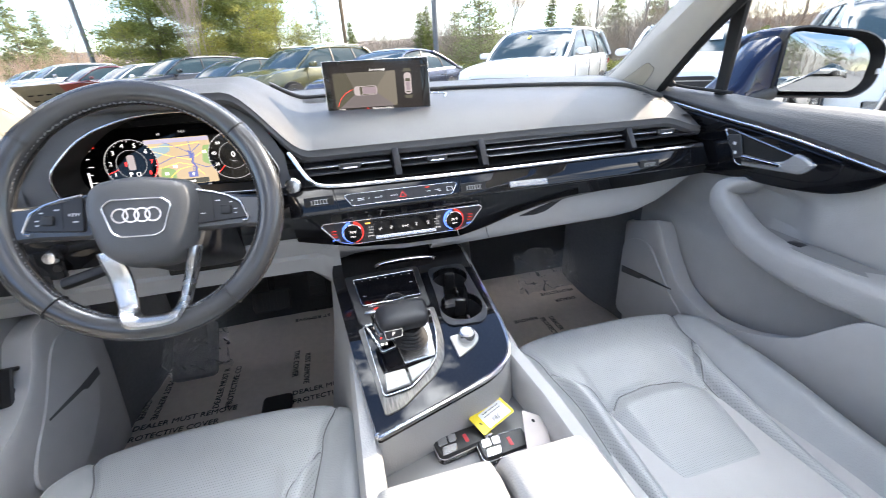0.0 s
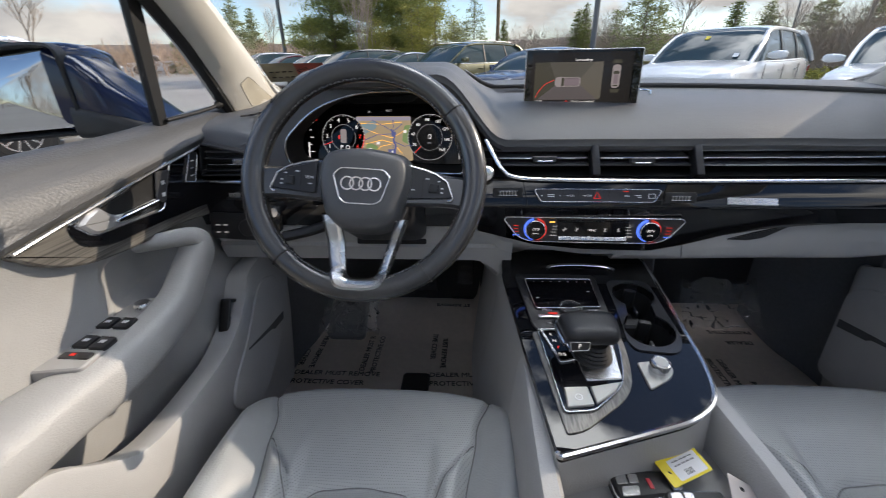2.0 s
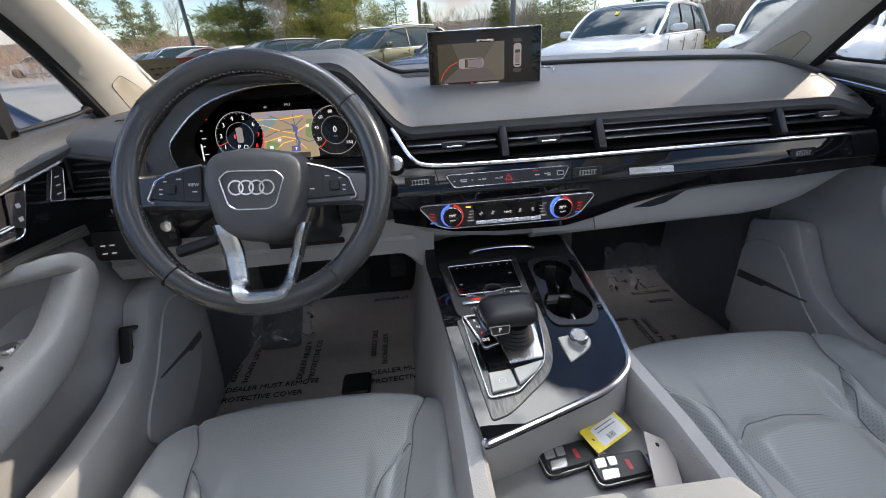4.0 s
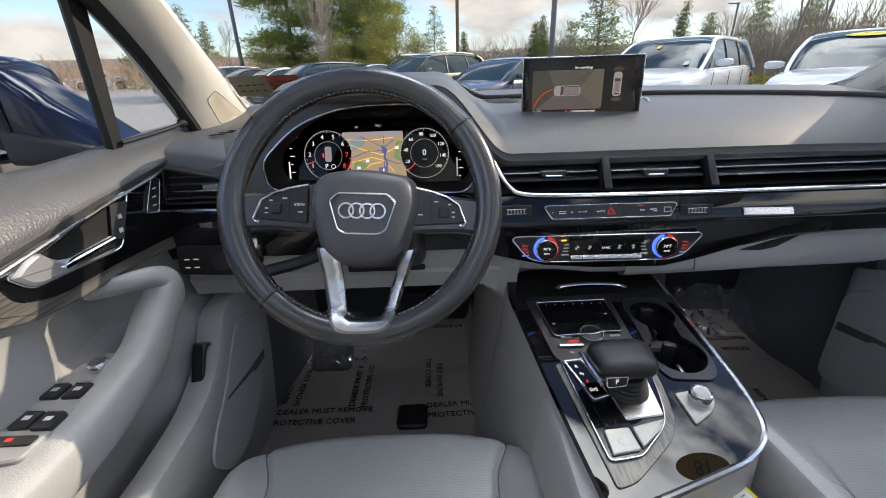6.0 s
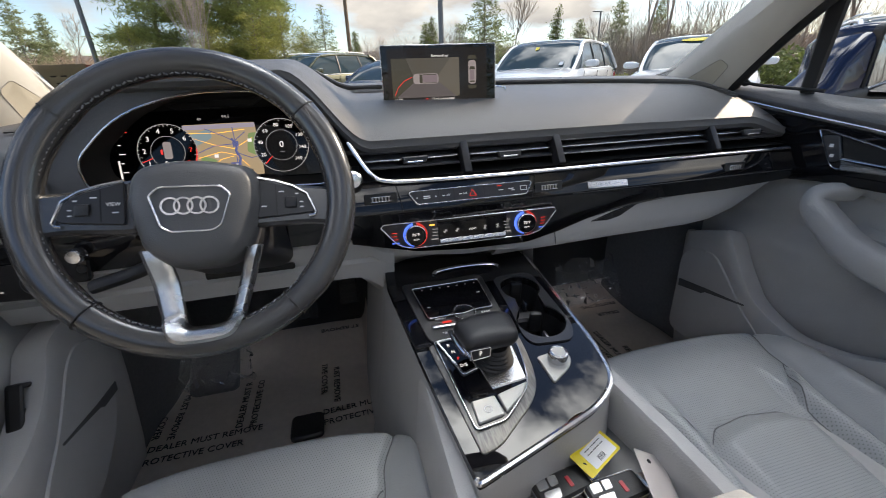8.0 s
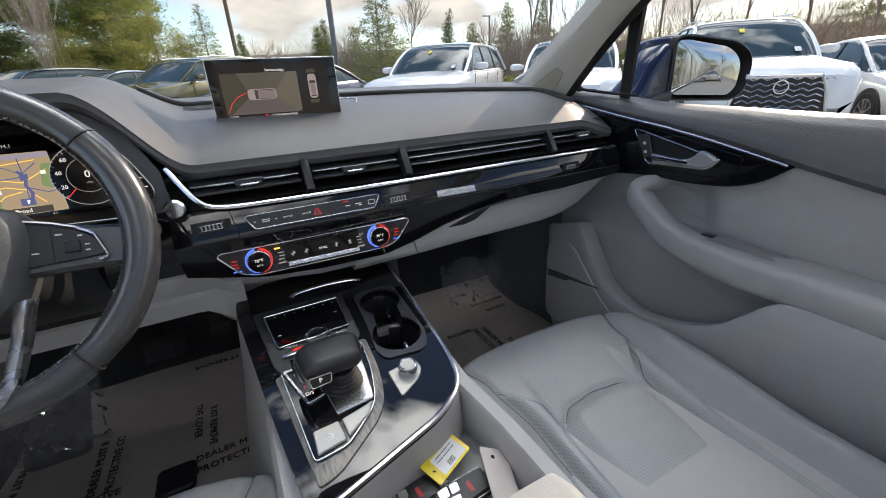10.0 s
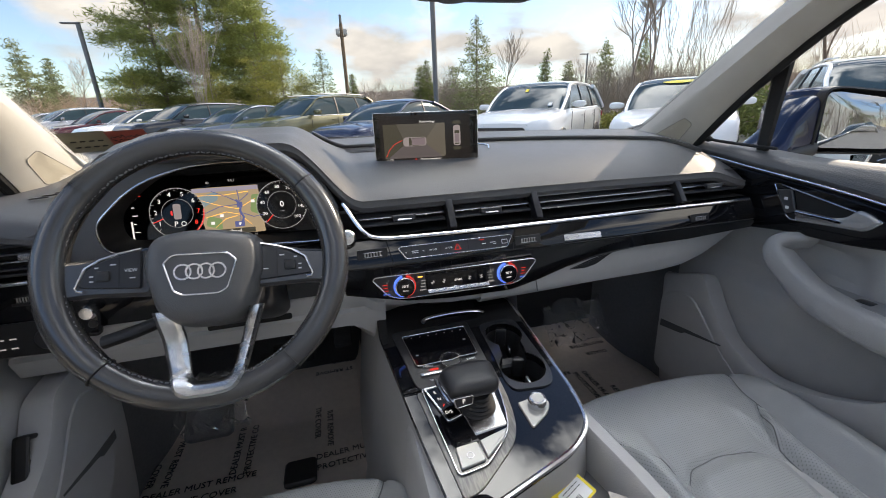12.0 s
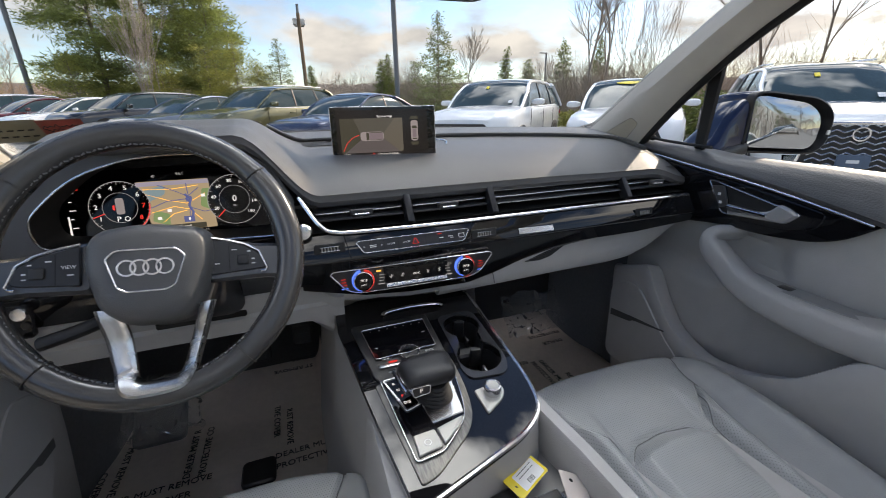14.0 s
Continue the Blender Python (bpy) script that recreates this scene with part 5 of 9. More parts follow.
def display_screen():
    m = axes((0.0, 1.081, 1.212), (0.207, -0.044 * 0.5, 0.0), (0, 0.07, 1))
    t = thing("display_screen", (0, 1.085, 1.16), "slim black display screen standing on the dash, switched on", "display")
    bm = B()
    shape = rounded([(-0.1085, -0.0505), (0.1085, -0.0505), (0.1085, 0.051), (-0.1085, 0.051)], 0.004)
    plate(bm, shape, m, 0.010, 0.002, -0.010)
    part("housing", bm, M_PIANO, t)
    bm = B()
    hoop(bm, shape, m, 0.0014, 0.0014, 0.0004, -0.0002)
    part("rim", bm, M_ALU, t)
    bm = B()
    plate(bm, rounded([(-0.0965, -0.047), (0.0915, -0.047), (0.0915, 0.045), (-0.0965, 0.045)], 0.001), m, 0.0004, 0.0001, 0.0)
    sc = part("panel", bm, G_SCREEN, t, "lit screen with a top view of a car")
    bm = B()
    plate(bm, [(-0.0896, -0.040), (0.038, -0.040), (0.038, 0.028), (-0.0896, 0.028)], m, 0.0003, 0.0001, 0.0004)
    part("view_dark", bm, G_ROADDARK, sc)
    bm = B()
    plate(bm, [(-0.083, -0.040), (0.032, -0.040), (-0.002, -0.013), (-0.048, -0.013)], m, 0.0003, 0.0001, 0.0008)
    part("view_ground", bm, G_ROADVIEW, sc)
    bm = B()
    plate(bm, [(-0.062, 0.028), (-0.050, -0.001), (-0.002, -0.001), (0.022, 0.028)], m, 0.0003, 0.0001, 0.0008)
    part("view_ground", bm, glow("lit_view_far", (0.21, 0.20, 0.17), 0.10), sc)
    bm = B()
    plate(bm, [(0.022, 0.028), (-0.002, -0.001), (-0.002, -0.013), (0.032, -0.040), (0.038, -0.036), (0.038, 0.028)], m, 0.0003, 0.0001, 0.0007)
    part("view_ground", bm, glow("lit_view_right", (0.26, 0.24, 0.20), 0.11), sc)
    bm = B()
    plate(bm, rounded([(-0.05, -0.0165), (-0.002, -0.0165), (-0.002, 0.0015), (-0.05, 0.0015)], 0.007), m, 0.0003, 0.0001, 0.0012)
    part("car_view", bm, G_CARWHITE, sc)
    bm = B()
    plate(bm, rounded([(0.0555, -0.019), (0.0705, -0.019), (0.0705, 0.0225), (0.0555, 0.0225)], 0.006), m, 0.0003, 0.0001, 0.0012)
    part("car_view", bm, G_CARWHITE, sc)
    bm = B()
    plate(bm, [(-0.038, -0.0155), (-0.0325, -0.0145), (-0.0325, -0.0005), (-0.038, 0.0005)], m, 0.0003, 0.0001, 0.0016)
    for yy in (-0.0156, -0.0010):
        plate(bm, [(-0.032, yy), (-0.006, yy), (-0.006, yy + 0.0012), (-0.032, yy + 0.0012)], m, 0.0003, 0.0001, 0.0016)
    part("car_roof_view", bm, G_ROADDARK, sc)
    bm = B()
    plate(bm, rounded([(-0.032, -0.0140), (-0.004, -0.0140), (-0.004, -0.0010), (-0.032, -0.0010)], 0.002), m, 0.0003, 0.0001, 0.0014)
    part("car_top_view", bm, glow("lit_view_roof", (0.40, 0.33, 0.38), 0.12), sc)
    bm = B()
    plate(bm, rounded([(0.0588, -0.012), (0.0672, -0.012), (0.0672, 0.005), (0.0588, 0.005)], 0.001), m, 0.0003, 0.0001, 0.0014)
    part("car_top_view", bm, glow("lit_view_roof_small", (0.40, 0.33, 0.38), 0.12), sc)
    for y0, y1 in ((0.0245, 0.031), (-0.0275, -0.021)):
        bm = B()
        plate(bm, [(0.0538, y0), (0.0722, y0), (0.0697, y1), (0.0563, y1)] if y0 > 0 else [(0.0563, y0), (0.0697, y0), (0.0722, y1), (0.0538, y1)], m, 0.0003, 0.0001, 0.001)
        part("sensor_field", bm, G_ROADDARK, sc)
    bm = B()
    plate(bm, [(0.0575, 0.006), (0.0685, 0.006), (0.0675, 0.0115), (0.0585, 0.0115)], m, 0.0003, 0.0001, 0.0016)
    plate(bm, [(0.058, -0.016), (0.068, -0.016), (0.067, -0.0135), (0.059, -0.0135)], m, 0.0003, 0.0001, 0.0016)
    part("car_roof_view", bm, G_ROADDARK, sc)
    bm = B()
    tube(bm, [m @ Vector((x, y, 0.0014)) for x, y in ((-0.086, -0.036), (-0.079, -0.022), (-0.068, -0.011), (-0.052, -0.004))], 0.0006, 5)
    part("guide_line", bm, G_RED, sc)
    words("Surroundings", 0.0060, m @ Matrix.Translation((0.0015, 0.0315, 0.0008)), G_WHITE, "heading", sc)
    words("Check surroundings!", 0.0052, m @ Matrix.Translation((0.006, -0.0432, 0.0012)), G_WHITE, "warning", sc)
    words("11:58", 0.0066, m @ Matrix.Translation((-0.0795, -0.0436, 0.0012)), G_WHITE, "clock", sc)
    bm = B()
    plate(bm, [(-0.0285, -0.0445), (-0.0225, -0.0445), (-0.0255, -0.0405)], m, 0.0003, 0.0001, 0.0006)
    part("warning_mark", bm, G_RED, sc)
    bm = B()
    m2 = axes((0, 1.118, 1.15), (1, 0, 0), (0, 1, 0))
    plate(bm, rounded([(-0.06, -0.02), (0.06, -0.02), (0.06, 0.02), (-0.06, 0.02)], 0.005), m2, 0.04, 0.004)
    part("foot", bm, M_BLACK, t)
    return t

# ---- centre console ----


def centre_console():
    t = thing("centre_console", (0, 0.7, 0.45), "gloss black centre console with gear lever, cup holders and touchpad", "console")
    mc = axes((0, 0, 0.845 - 0.13 * 0.716), (1, 0, 0), (0, 1, 0.13))
    k = math.sqrt(1 + 0.13 ** 2)

    def on(x, y, up=0.0):
        """The frame's point above the plan's place x, y."""
        return mc @ Vector((x, y * k, up))

    def P(pts, r=0.0, n=5):
        q = [(x, y * k) for x, y in pts]
        return rounded(q, r, n) if r else [Vector(p) for p in q]
    outline = [(-0.142, 0.99), (-0.152, 0.93), (-0.128, 0.70), (-0.108, 0.545), (0.0, 0.578), (0.07, 0.600), (0.112, 0.632), (0.124, 0.69), (0.127, 0.80), (0.132, 0.97)]
    rad = [0.02, 0.05, 0.05, 0.006, 0.05, 0.06, 0.045, 0.04, 0.05, 0.02]
    # grey body down to the tunnel
    bm = B()
    shell = P(outline, rad)
    rings = []
    for sc, dz in ((1.0, -0.012), (1.03, -0.03), (1.10, -0.12), (1.30, -0.30), (1.45, -0.43)):
        ring = []
        for p in shell:
            q = mc @ Vector((p.x * sc, p.y, 0))
            q.z = max(q.z + dz, 0.415)
            if q.y < 0.62:
                pass
            ring.append(q)
        rings.append(ring)
    loft(bm, rings, caps=False)
    part("console_body", bm, M_GREYL, t, "grey padded console sides")
    # black top plate with a chrome rim
    cups = ((0.074, 0.848, 0.0345), (0.070, 0.760, 0.0385))

    def cup_loop(up, grow=0.0, shrink=1.0):
        """The two round cups joined by a neck, as one opening."""
        (ax, ay, ar), (bx, by, br) = cups
        pts = [(ax + (ar + grow) * shrink * math.cos(q), ay * k + (ar + grow) * shrink * math.sin(q)) for q in [radians(-52 + 284 * i / 30) for i in range(31)]]
        pts += [(bx + (br + grow) * shrink * math.cos(q), by * k + (br + grow) * shrink * math.sin(q)) for q in [radians(126 + 288 * i / 32) for i in range(33)]]
        return [mc @ Vector((p[0], p[1], up)) for p in pts]

    def pierced(bm, outline2, up, thick):
        """A flat plate with the cup opening."""
        loops = [[mc @ Vector((p.x, p.y, up)) for p in outline2], cup_loop(up)]
        es = []
        for lp in loops:
            vs = [bm.verts.new(p) for p in lp]
            es += [bm.edges.new((vs[i], vs[(i + 1) % len(vs)])) for i in range(len(vs))]
            lo = [bm.verts.new(p - Vector((0, 0, thick))) for p in lp]
            for i in range(len(vs)):
                j = (i + 1) % len(vs)
                bm.faces.new((vs[i], vs[j], lo[j], lo[i]))
        bmesh.ops.triangle_fill(bm, edges=es, use_beauty=True)
        return bm
    bm = B()
    pierced(bm, shell, 0.0, 0.012)
    part("console_top", bm, M_PIANO, t, "gloss black console top")
    bm = B()
    rim = [mc @ Vector((p.x, p.y, -0.002)) for p in shell]
    rim = [p for p in rim if p.y < 0.965]
    i0 = max(range(len(rim)), key=lambda i: (rim[i] - rim[i - 1]).length)
    rim = rim[i0:] + rim[:i0]
    rim2 = [p for p in rim if not (p.x < -0.1 and p.y > 0.56)]
    tube(bm, rim2, 0.0042, 8)
    part("chrome_rim", bm, M_CHROME, t, "polished chrome rim along the rear edge")
    # grey skirt below the rim at the back
    bm = B()
    back = [p for p in rim2 if p.y < 0.68]
    rows = [[p + Vector((0, 0.004, -0.004)), p + Vector((0, 0.004, -0.012)), p + Vector((0.0, 0.012, -0.03)), p + Vector((0.0, 0.03, -0.085)), p + Vector((0, 0.035, -0.12))] for p in back]
    loft(bm, rows, closed=False)
    part("rear_skirt", bm, M_GREYL, t)
    # roller blind handle
    bm = B()
    tube(bm, curve([on(-0.062, 0.926, 0.001), on(-0.05, 0.935, 0.002), on(0.0, 0.938, 0.003), on(0.05, 0.934, 0.002), on(0.064, 0.924, 0.001)], 5), 0.0042, 8, flat=0.5)
    part("blind_handle", bm, M_CHROME, t)
    # touchpad
    shape = P([(-0.128, 0.905), (0.02, 0.905), (0.018, 0.775), (-0.105, 0.752), (-0.112, 0.765)], 0.012)
    bm = B()
    plate(bm, shape, mc, 0.003, 0.001, 0.0)
    part("pad_surround", bm, M_BLACK, t)
    shape = P([(-0.112, 0.884), (0.009, 0.886), (0.008, 0.806), (-0.024, 0.806), (-0.043, 0.80), (-0.064, 0.802), (-0.102, 0.80)], [0.004, 0.004, 0.006, 0.01, 0.02, 0.01, 0.008])
    bm = B()
    plate(bm, shape, mc, 0.005, 0.001, 0.001)
    tp = part("touchpad", bm, M_SCREEN, t, "glossy black touchpad with chrome rim")
    bm = B()
    hoop(bm, shape, mc, 0.0018, 0.0068, 0.0006, 0.001)
    part("touchpad_rim", bm, M_CHROME, tp)
    bm = B()
    for q in range(7):
        x = -0.095 + 0.0155 * q
        box(bm, (x - 0.0012, 0.876 * k, 0.006), (x + 0.0012, 0.8772 * k, 0.0064), 0, mc)
    box(bm, (-0.097, 0.828 * k, 0.006), (-0.092, 0.8295 * k, 0.0064), 0, mc)
    box(bm, (-0.006, 0.848 * k, 0.006), (-0.001, 0.8495 * k, 0.0064), 0, mc)
    part("pad_mark", bm, M_WHITEINK, tp)
    bm = B()
    ring_of(bm, 0.0185, 0.0022, mc @ Matrix.Translation((-0.043, 0.802 * k, 0.0)), 0.003, 0.009, n=36)
    part("dial_ring", bm, M_CHROME, tp)
    bm = B()
    disc(bm, 0.0165, mc @ Matrix.Translation((-0.043, 0.802 * k, 0.0)), 0.002, 0.0055, 30)
    part("rotary_dial", bm, M_BLACK, tp)
    for x0, x1, g in ((-0.099, -0.062, M_ALU), (-0.018, 0.006, M_ALU)):
        bm = B()
        box(bm, (x0, 0.778 * k, 0.003), (x1, 0.786 * k, 0.007), 0.0015, mc)
        part("toggle", bm, g, tp, "small silver toggle")
    bm = B()
    box(bm, (-0.082, 0.787 * k, 0.003), (-0.068, 0.7905 * k, 0.0066), 0, mc)
    part("red_mark", bm, G_RED, tp)
    words("MENU", 0.006, mc @ Matrix.Translation((-0.083, 0.797 * k, 0.0062)), M_WHITEINK, "menu_word", tp)
    words("BACK", 0.006, mc @ Matrix.Translation((-0.008, 0.797 * k, 0.0062)), M_WHITEINK, "back_word", tp)
    words("TEL", 0.005, mc @ Matrix.Translation((-0.083, 0.768 * k, 0.0034)), M_WHITEINK, "phone_word", tp)
    # cup holders
    shape = P([(0.036, 0.888), (0.112, 0.888), (0.113, 0.74), (0.098, 0.708), (0.036, 0.714), (0.028, 0.735), (0.034, 0.80)], [0.02, 0.02, 0.02, 0.02, 0.01, 0.01, 0.03])
    bm = B()
    pierced(bm, shape, 0.0028, 0.0026)
    cp = part("cup_plate", bm, mat("cup_grey", (0.030, 0.031, 0.034), 0.16, var=0.08), t, "glossy dark twin cup holder")
    bm = B()
    loft(bm, [cup_loop(0.003, 0.0003), cup_loop(-0.012), cup_loop(-0.05, 0, 0.95), cup_loop(-0.066, 0, 0.88)], caps=False)
    part("cup_wall", bm, M_BLACK, cp)
    for x, y, r in cups:
        m = mc @ Matrix.Translation((x, y * k, 0))
        bm = B()
        disc(bm, r * 1.02, m, -0.075, -0.064, 30)
        part("cup_floor", bm, M_RUBBER, cp)
        for a_ in (75, 200):
            bm = B()
            mm = m @ Matrix.Rotation(radians(a_), 4, "Z")
            box(bm, (r * 0.72, -0.010, -0.05), (r * 0.98, 0.010, -0.010), 0.003, mm)
            part("cup_finger", bm, M_BLACK, cp)
        bm = B()
        box(bm, (r * 0.40, -0.004, -0.058), (r * 0.52, 0.014, -0.036), 0.0008, m)
        part("cup_sign", bm, M_SATIN, cp)
    bm = B()
    plate(bm, P([(0.052, 0.818), (0.094, 0.818), (0.098, 0.800), (0.090, 0.795), (0.050, 0.796), (0.046, 0.806)], 0.004), mc, 0.026, 0.004, -0.052)
    part("cup_bridge", bm, M_BLACK, cp)
    # wood inlay with the gear gate
    shape = P([(-0.114, 0.748), (0.022, 0.772), (0.020, 0.70), (0.006, 0.635), (-0.07, 0.578), (-0.094, 0.572)], [0.006, 0.008, 0.04, 0.035, 0.02, 0.006])
    bm = B()
    plate(bm, shape, mc, 0.0022, 0.0006, 0.0)
    part("wood_inlay", bm, M_WOOD, t, "grey open-pored wood inlay")
    shape = P([(-0.106, 0.752), (0.014, 0.762), (0.010, 0.70), (-0.004, 0.645), (-0.052, 0.605), (-0.092, 0.600)], [0.005, 0.006, 0.03, 0.02, 0.008, 0.008])
    bm = B()
    plate(bm, shape, mc, 0.005, 0.0012, 0.0)
    gg = part("gear_gate", bm, M_PIANO, t, "black and silver gear selector surround")
    bm = B()
    hoop(bm, shape, mc, 0.0016, 0.0058, 0.0005)
    part("gate_rim", bm, M_CHROME, gg)
    bm = B()
    hoop(bm, P([(-0.104, 0.750), (-0.074, 0.752), (-0.056, 0.688), (-0.083, 0.680)], 0.006), mc, 0.0045, 0.0082, 0.001)
    part("display_bezel", bm, M_ALU, gg)
    bm = B()
    plate(bm, P([(-0.058, 0.690), (0.0, 0.696), (-0.004, 0.655), (-0.054, 0.650)], 0.004), mc, 0.0075, 0.0015)
    part("gate_band", bm, M_ALU, gg, "bright silver band below the lever")
    bm = B()
    plate(bm, P([(-0.100, 0.746), (-0.078, 0.748), (-0.062, 0.690), (-0.082, 0.684)], 0.005), mc, 0.0075, 0.001)
    part("gear_display", bm, M_SCREEN, gg)
    for i, (w, mtl) in enumerate((("R", G_WHITE), ("N", G_WHITE), ("P", G_RED), ("D/S", G_WHITE))):
        words(w, 0.0075, mc @ Matrix.Translation((-0.0875 + 0.0035 * i, (0.737 - 0.0135 * i) * k, 0.0078)), mtl, "gear_letter", gg)
    bm = B()
    plate(bm, P([(-0.064, 0.745), (0.004, 0.752), (0.0, 0.69), (-0.055, 0.682)], 0.01), mc, 0.008, 0.002)
    part("boot_well", bm, M_ALU, gg)
    bm = B()
    plate(bm, P([(-0.086, 0.674), (-0.056, 0.668), (-0.05, 0.640), (-0.082, 0.640)], 0.003), mc, 0.0068, 0.0008)
    part("gloss_inset", bm, M_PIANO, gg)
    for nm, pts in (("parking_brake_button", [(-0.086, 0.638), (-0.055, 0.640), (-0.052, 0.611), (-0.087, 0.606)]), ("auto_hold_button", [(-0.051, 0.640), (-0.006, 0.650), (-0.018, 0.634), (-0.049, 0.613)])):
        bm = B()
        plate(bm, P(pts, 0.003), mc, 0.0085, 0.0012)
        part(nm, bm, M_BUTTONG, gg, "grey button")
    bm = B()
    ring_of(bm, 0.005, 0.001, mc @ Matrix.Translation((-0.070, 0.622 * k, 0.0)), 0.0085, 0.0089, n=20)
    part("brake_sign", bm, M_WHITEINK, gg)
    # lever
    bm = B()
    m = mc @ Matrix.Translation((-0.033, 0.698 * k, 0.004))
    for i in range(5):
        r = 0.026 - 0.002 * i
        spin(bm, [(r, 0.006 * i), (r + 0.002, 0.006 * i + 0.003), (r - 0.001, 0.006 * i + 0.006)], m, 20)
    lv = part("lever_boot", bm, M_RUBBER, t, "black rubber gear lever boot")
    bm = B()
    tube(bm, [on(-0.033, 0.700, 0.0), on(-0.040, 0.708, 0.048)], 0.0095, 10)
    part("lever_stem", bm, M_ALU, lv)
    knob_m = axes(on(-0.041, 0.713, 0.043), (1, 0.06, 0.0), (0.0, 1, 0.06))
    bm = B()
    base = rounded([(-0.043, -0.034), (0.036, -0.036), (0.044, 0.018), (0.02, 0.026), (-0.03, 0.026), (-0.046, 0.016)], 0.015, 5)
    rings = []
    for sc, z in ((0.80, -0.006), (0.93, -0.004), (1.0, 0.003), (1.0, 0.010), (0.96, 0.0165), (0.86, 0.0205), (0.6, 0.023), (0.3, 0.0242), (0.03, 0.0245)):
        rings.append([knob_m @ Vector((p.x * sc * 0.95, p.y * sc * 0.96, z * 0.82)) for p in base])
    loft(bm, rings)
    gl = part("gear_lever", bm, M_BLACK, t, "broad black leather gear lever knob")
    bm = B()
    m = axes(knob_m @ Vector((-0.022, -0.0352, 0.0005)), knob_m.to_3x3() @ Vector((1, 0, 0)), knob_m.to_3x3() @ Vector((0, 0.25, 1)))
    shape = rounded([(-0.014, -0.008), (0.011, -0.007), (0.013, 0.006), (-0.016, 0.007)], 0.003)
    plate(bm, shape, m, 0.004, 0.001, -0.001)
    pb = part("park_button", bm, M_BUTTON, gl, "park button with chrome rim")
    bm = B()
    hoop(bm, shape, m, 0.0014, 0.0048, 0.0004, -0.001)
    part("button_rim", bm, M_CHROME, pb)
    words("P", 0.009, m @ Matrix.Translation((-0.002, 0, 0.0034)), G_WHITE, "park_letter", pb)
    bm = B()
    tube(bm, curve([knob_m @ Vector(p) for p in ((-0.046, 0.018, 0.0), (-0.046, -0.01, 0.001), (-0.043, -0.032, 0.0))], 4), 0.0035, 8)
    part("lever_trim", bm, M_CHROME, gl)
    # volume knob on its plate
    shape = P([(0.028, 0.690), (0.072, 0.696), (0.075, 0.676), (0.063, 0.661), (0.030, 0.642)], [0.004, 0.005, 0.01, 0.01, 0.006])
    bm = B()
    plate(bm, shape, mc, 0.003, 0.001)
    kp = part("volume_plate", bm, M_BUTTONG, t)
    m = mc @ Matrix.Translation((0.054, 0.679 * k, 0.003))
    bm = B()
    spin(bm, [(0.0135, 0), (0.0135, 0.010), (0.0125, 0.0135), (0.0105, 0.0145), (0.0095, 0.0135), (0.0005, 0.0132)], m, 30)
    part("volume_knob", bm, M_CHROME, kp, "knurled silver volume knob")
    bm = B()
    disc(bm, 0.0093, m, 0.013, 0.0139, 24)
    part("knob_cap", bm, M_BUTTONG, kp)
    # bin behind the plate, with rails and arm rest
    bm = B()
    box(bm, (-0.125, 0.16, 0.66), (0.13, 0.66, 0.745), 0.004)
    part("bin_floor", bm, mat("bin_plastic", (0.30, 0.297, 0.29), 0.6, var=0.1), t)
    for s, x in ((-1, -0.118), (1, 0.122)):
        bm = B()
        rows = []
        for y, zt in ((0.10, 0.80), (0.30, 0.80), (0.45, 0.803), (0.56, 0.808), (0.66, 0.818), (0.72, 0.825)):
            ring = rounded([(x - 0.016, zt - 0.14), (x + 0.016, zt - 0.14), (x + 0.016 + (0.06 if s > 0 else 0), 0.42), (x + 0.016, 0.42)], 0.001, 1)
            sh = 0.022 * smooth(0.68, 0.50, y) if s > 0 else 0.0
            xo, xi = x + s * 0.018 + sh, x - s * 0.012 + sh
            rows.append([(xi, y, zt - 0.13), (xi, y, zt - 0.008), (xi + s * 0.006, y, zt), (xo - s * 0.006, y, zt), (xo, y, zt - 0.01), (xo + s * 0.012, y, zt - 0.14), (xo + s * 0.05, y, 0.42), (xi, y, 0.42)])
        loft(bm, rows)
        part("console_side", bm, M_GREYL, t, "grey console side rail")
    bm = B()
    box(bm, (-0.11, 0.655, 0.70), (0.115, 0.665, 0.80), 0.002)
    part("bin_wall", bm, M_GREYL, t)
    return t


def arm_rest():
    t = thing("arm_rest", (0, 0.3, 0.80), "pale grey leather arm rest with two lids", "arm rest")
    for x0, x1 in ((-0.118, 0.012), (0.018, 0.125)):
        bm = B()
        rows = []
        for y, dz in ((0.03, 0.0), (0.25, 0.002), (0.38, 0.0), (0.43, -0.006), (0.455, -0.018), (0.462, -0.034), (0.455, -0.05)):
            ring = rounded([(x0, 0.80), (x1, 0.80), (x1, 0.868 + dz), (x0, 0.868 + dz)], 0.016, 5)
            rows.append([(p.x, y, min(p.y, 0.868 + dz)) for p in ring])
        loft(bm, rows)
        part("arm_rest_lid", bm, M_GREYL, t)
    return t


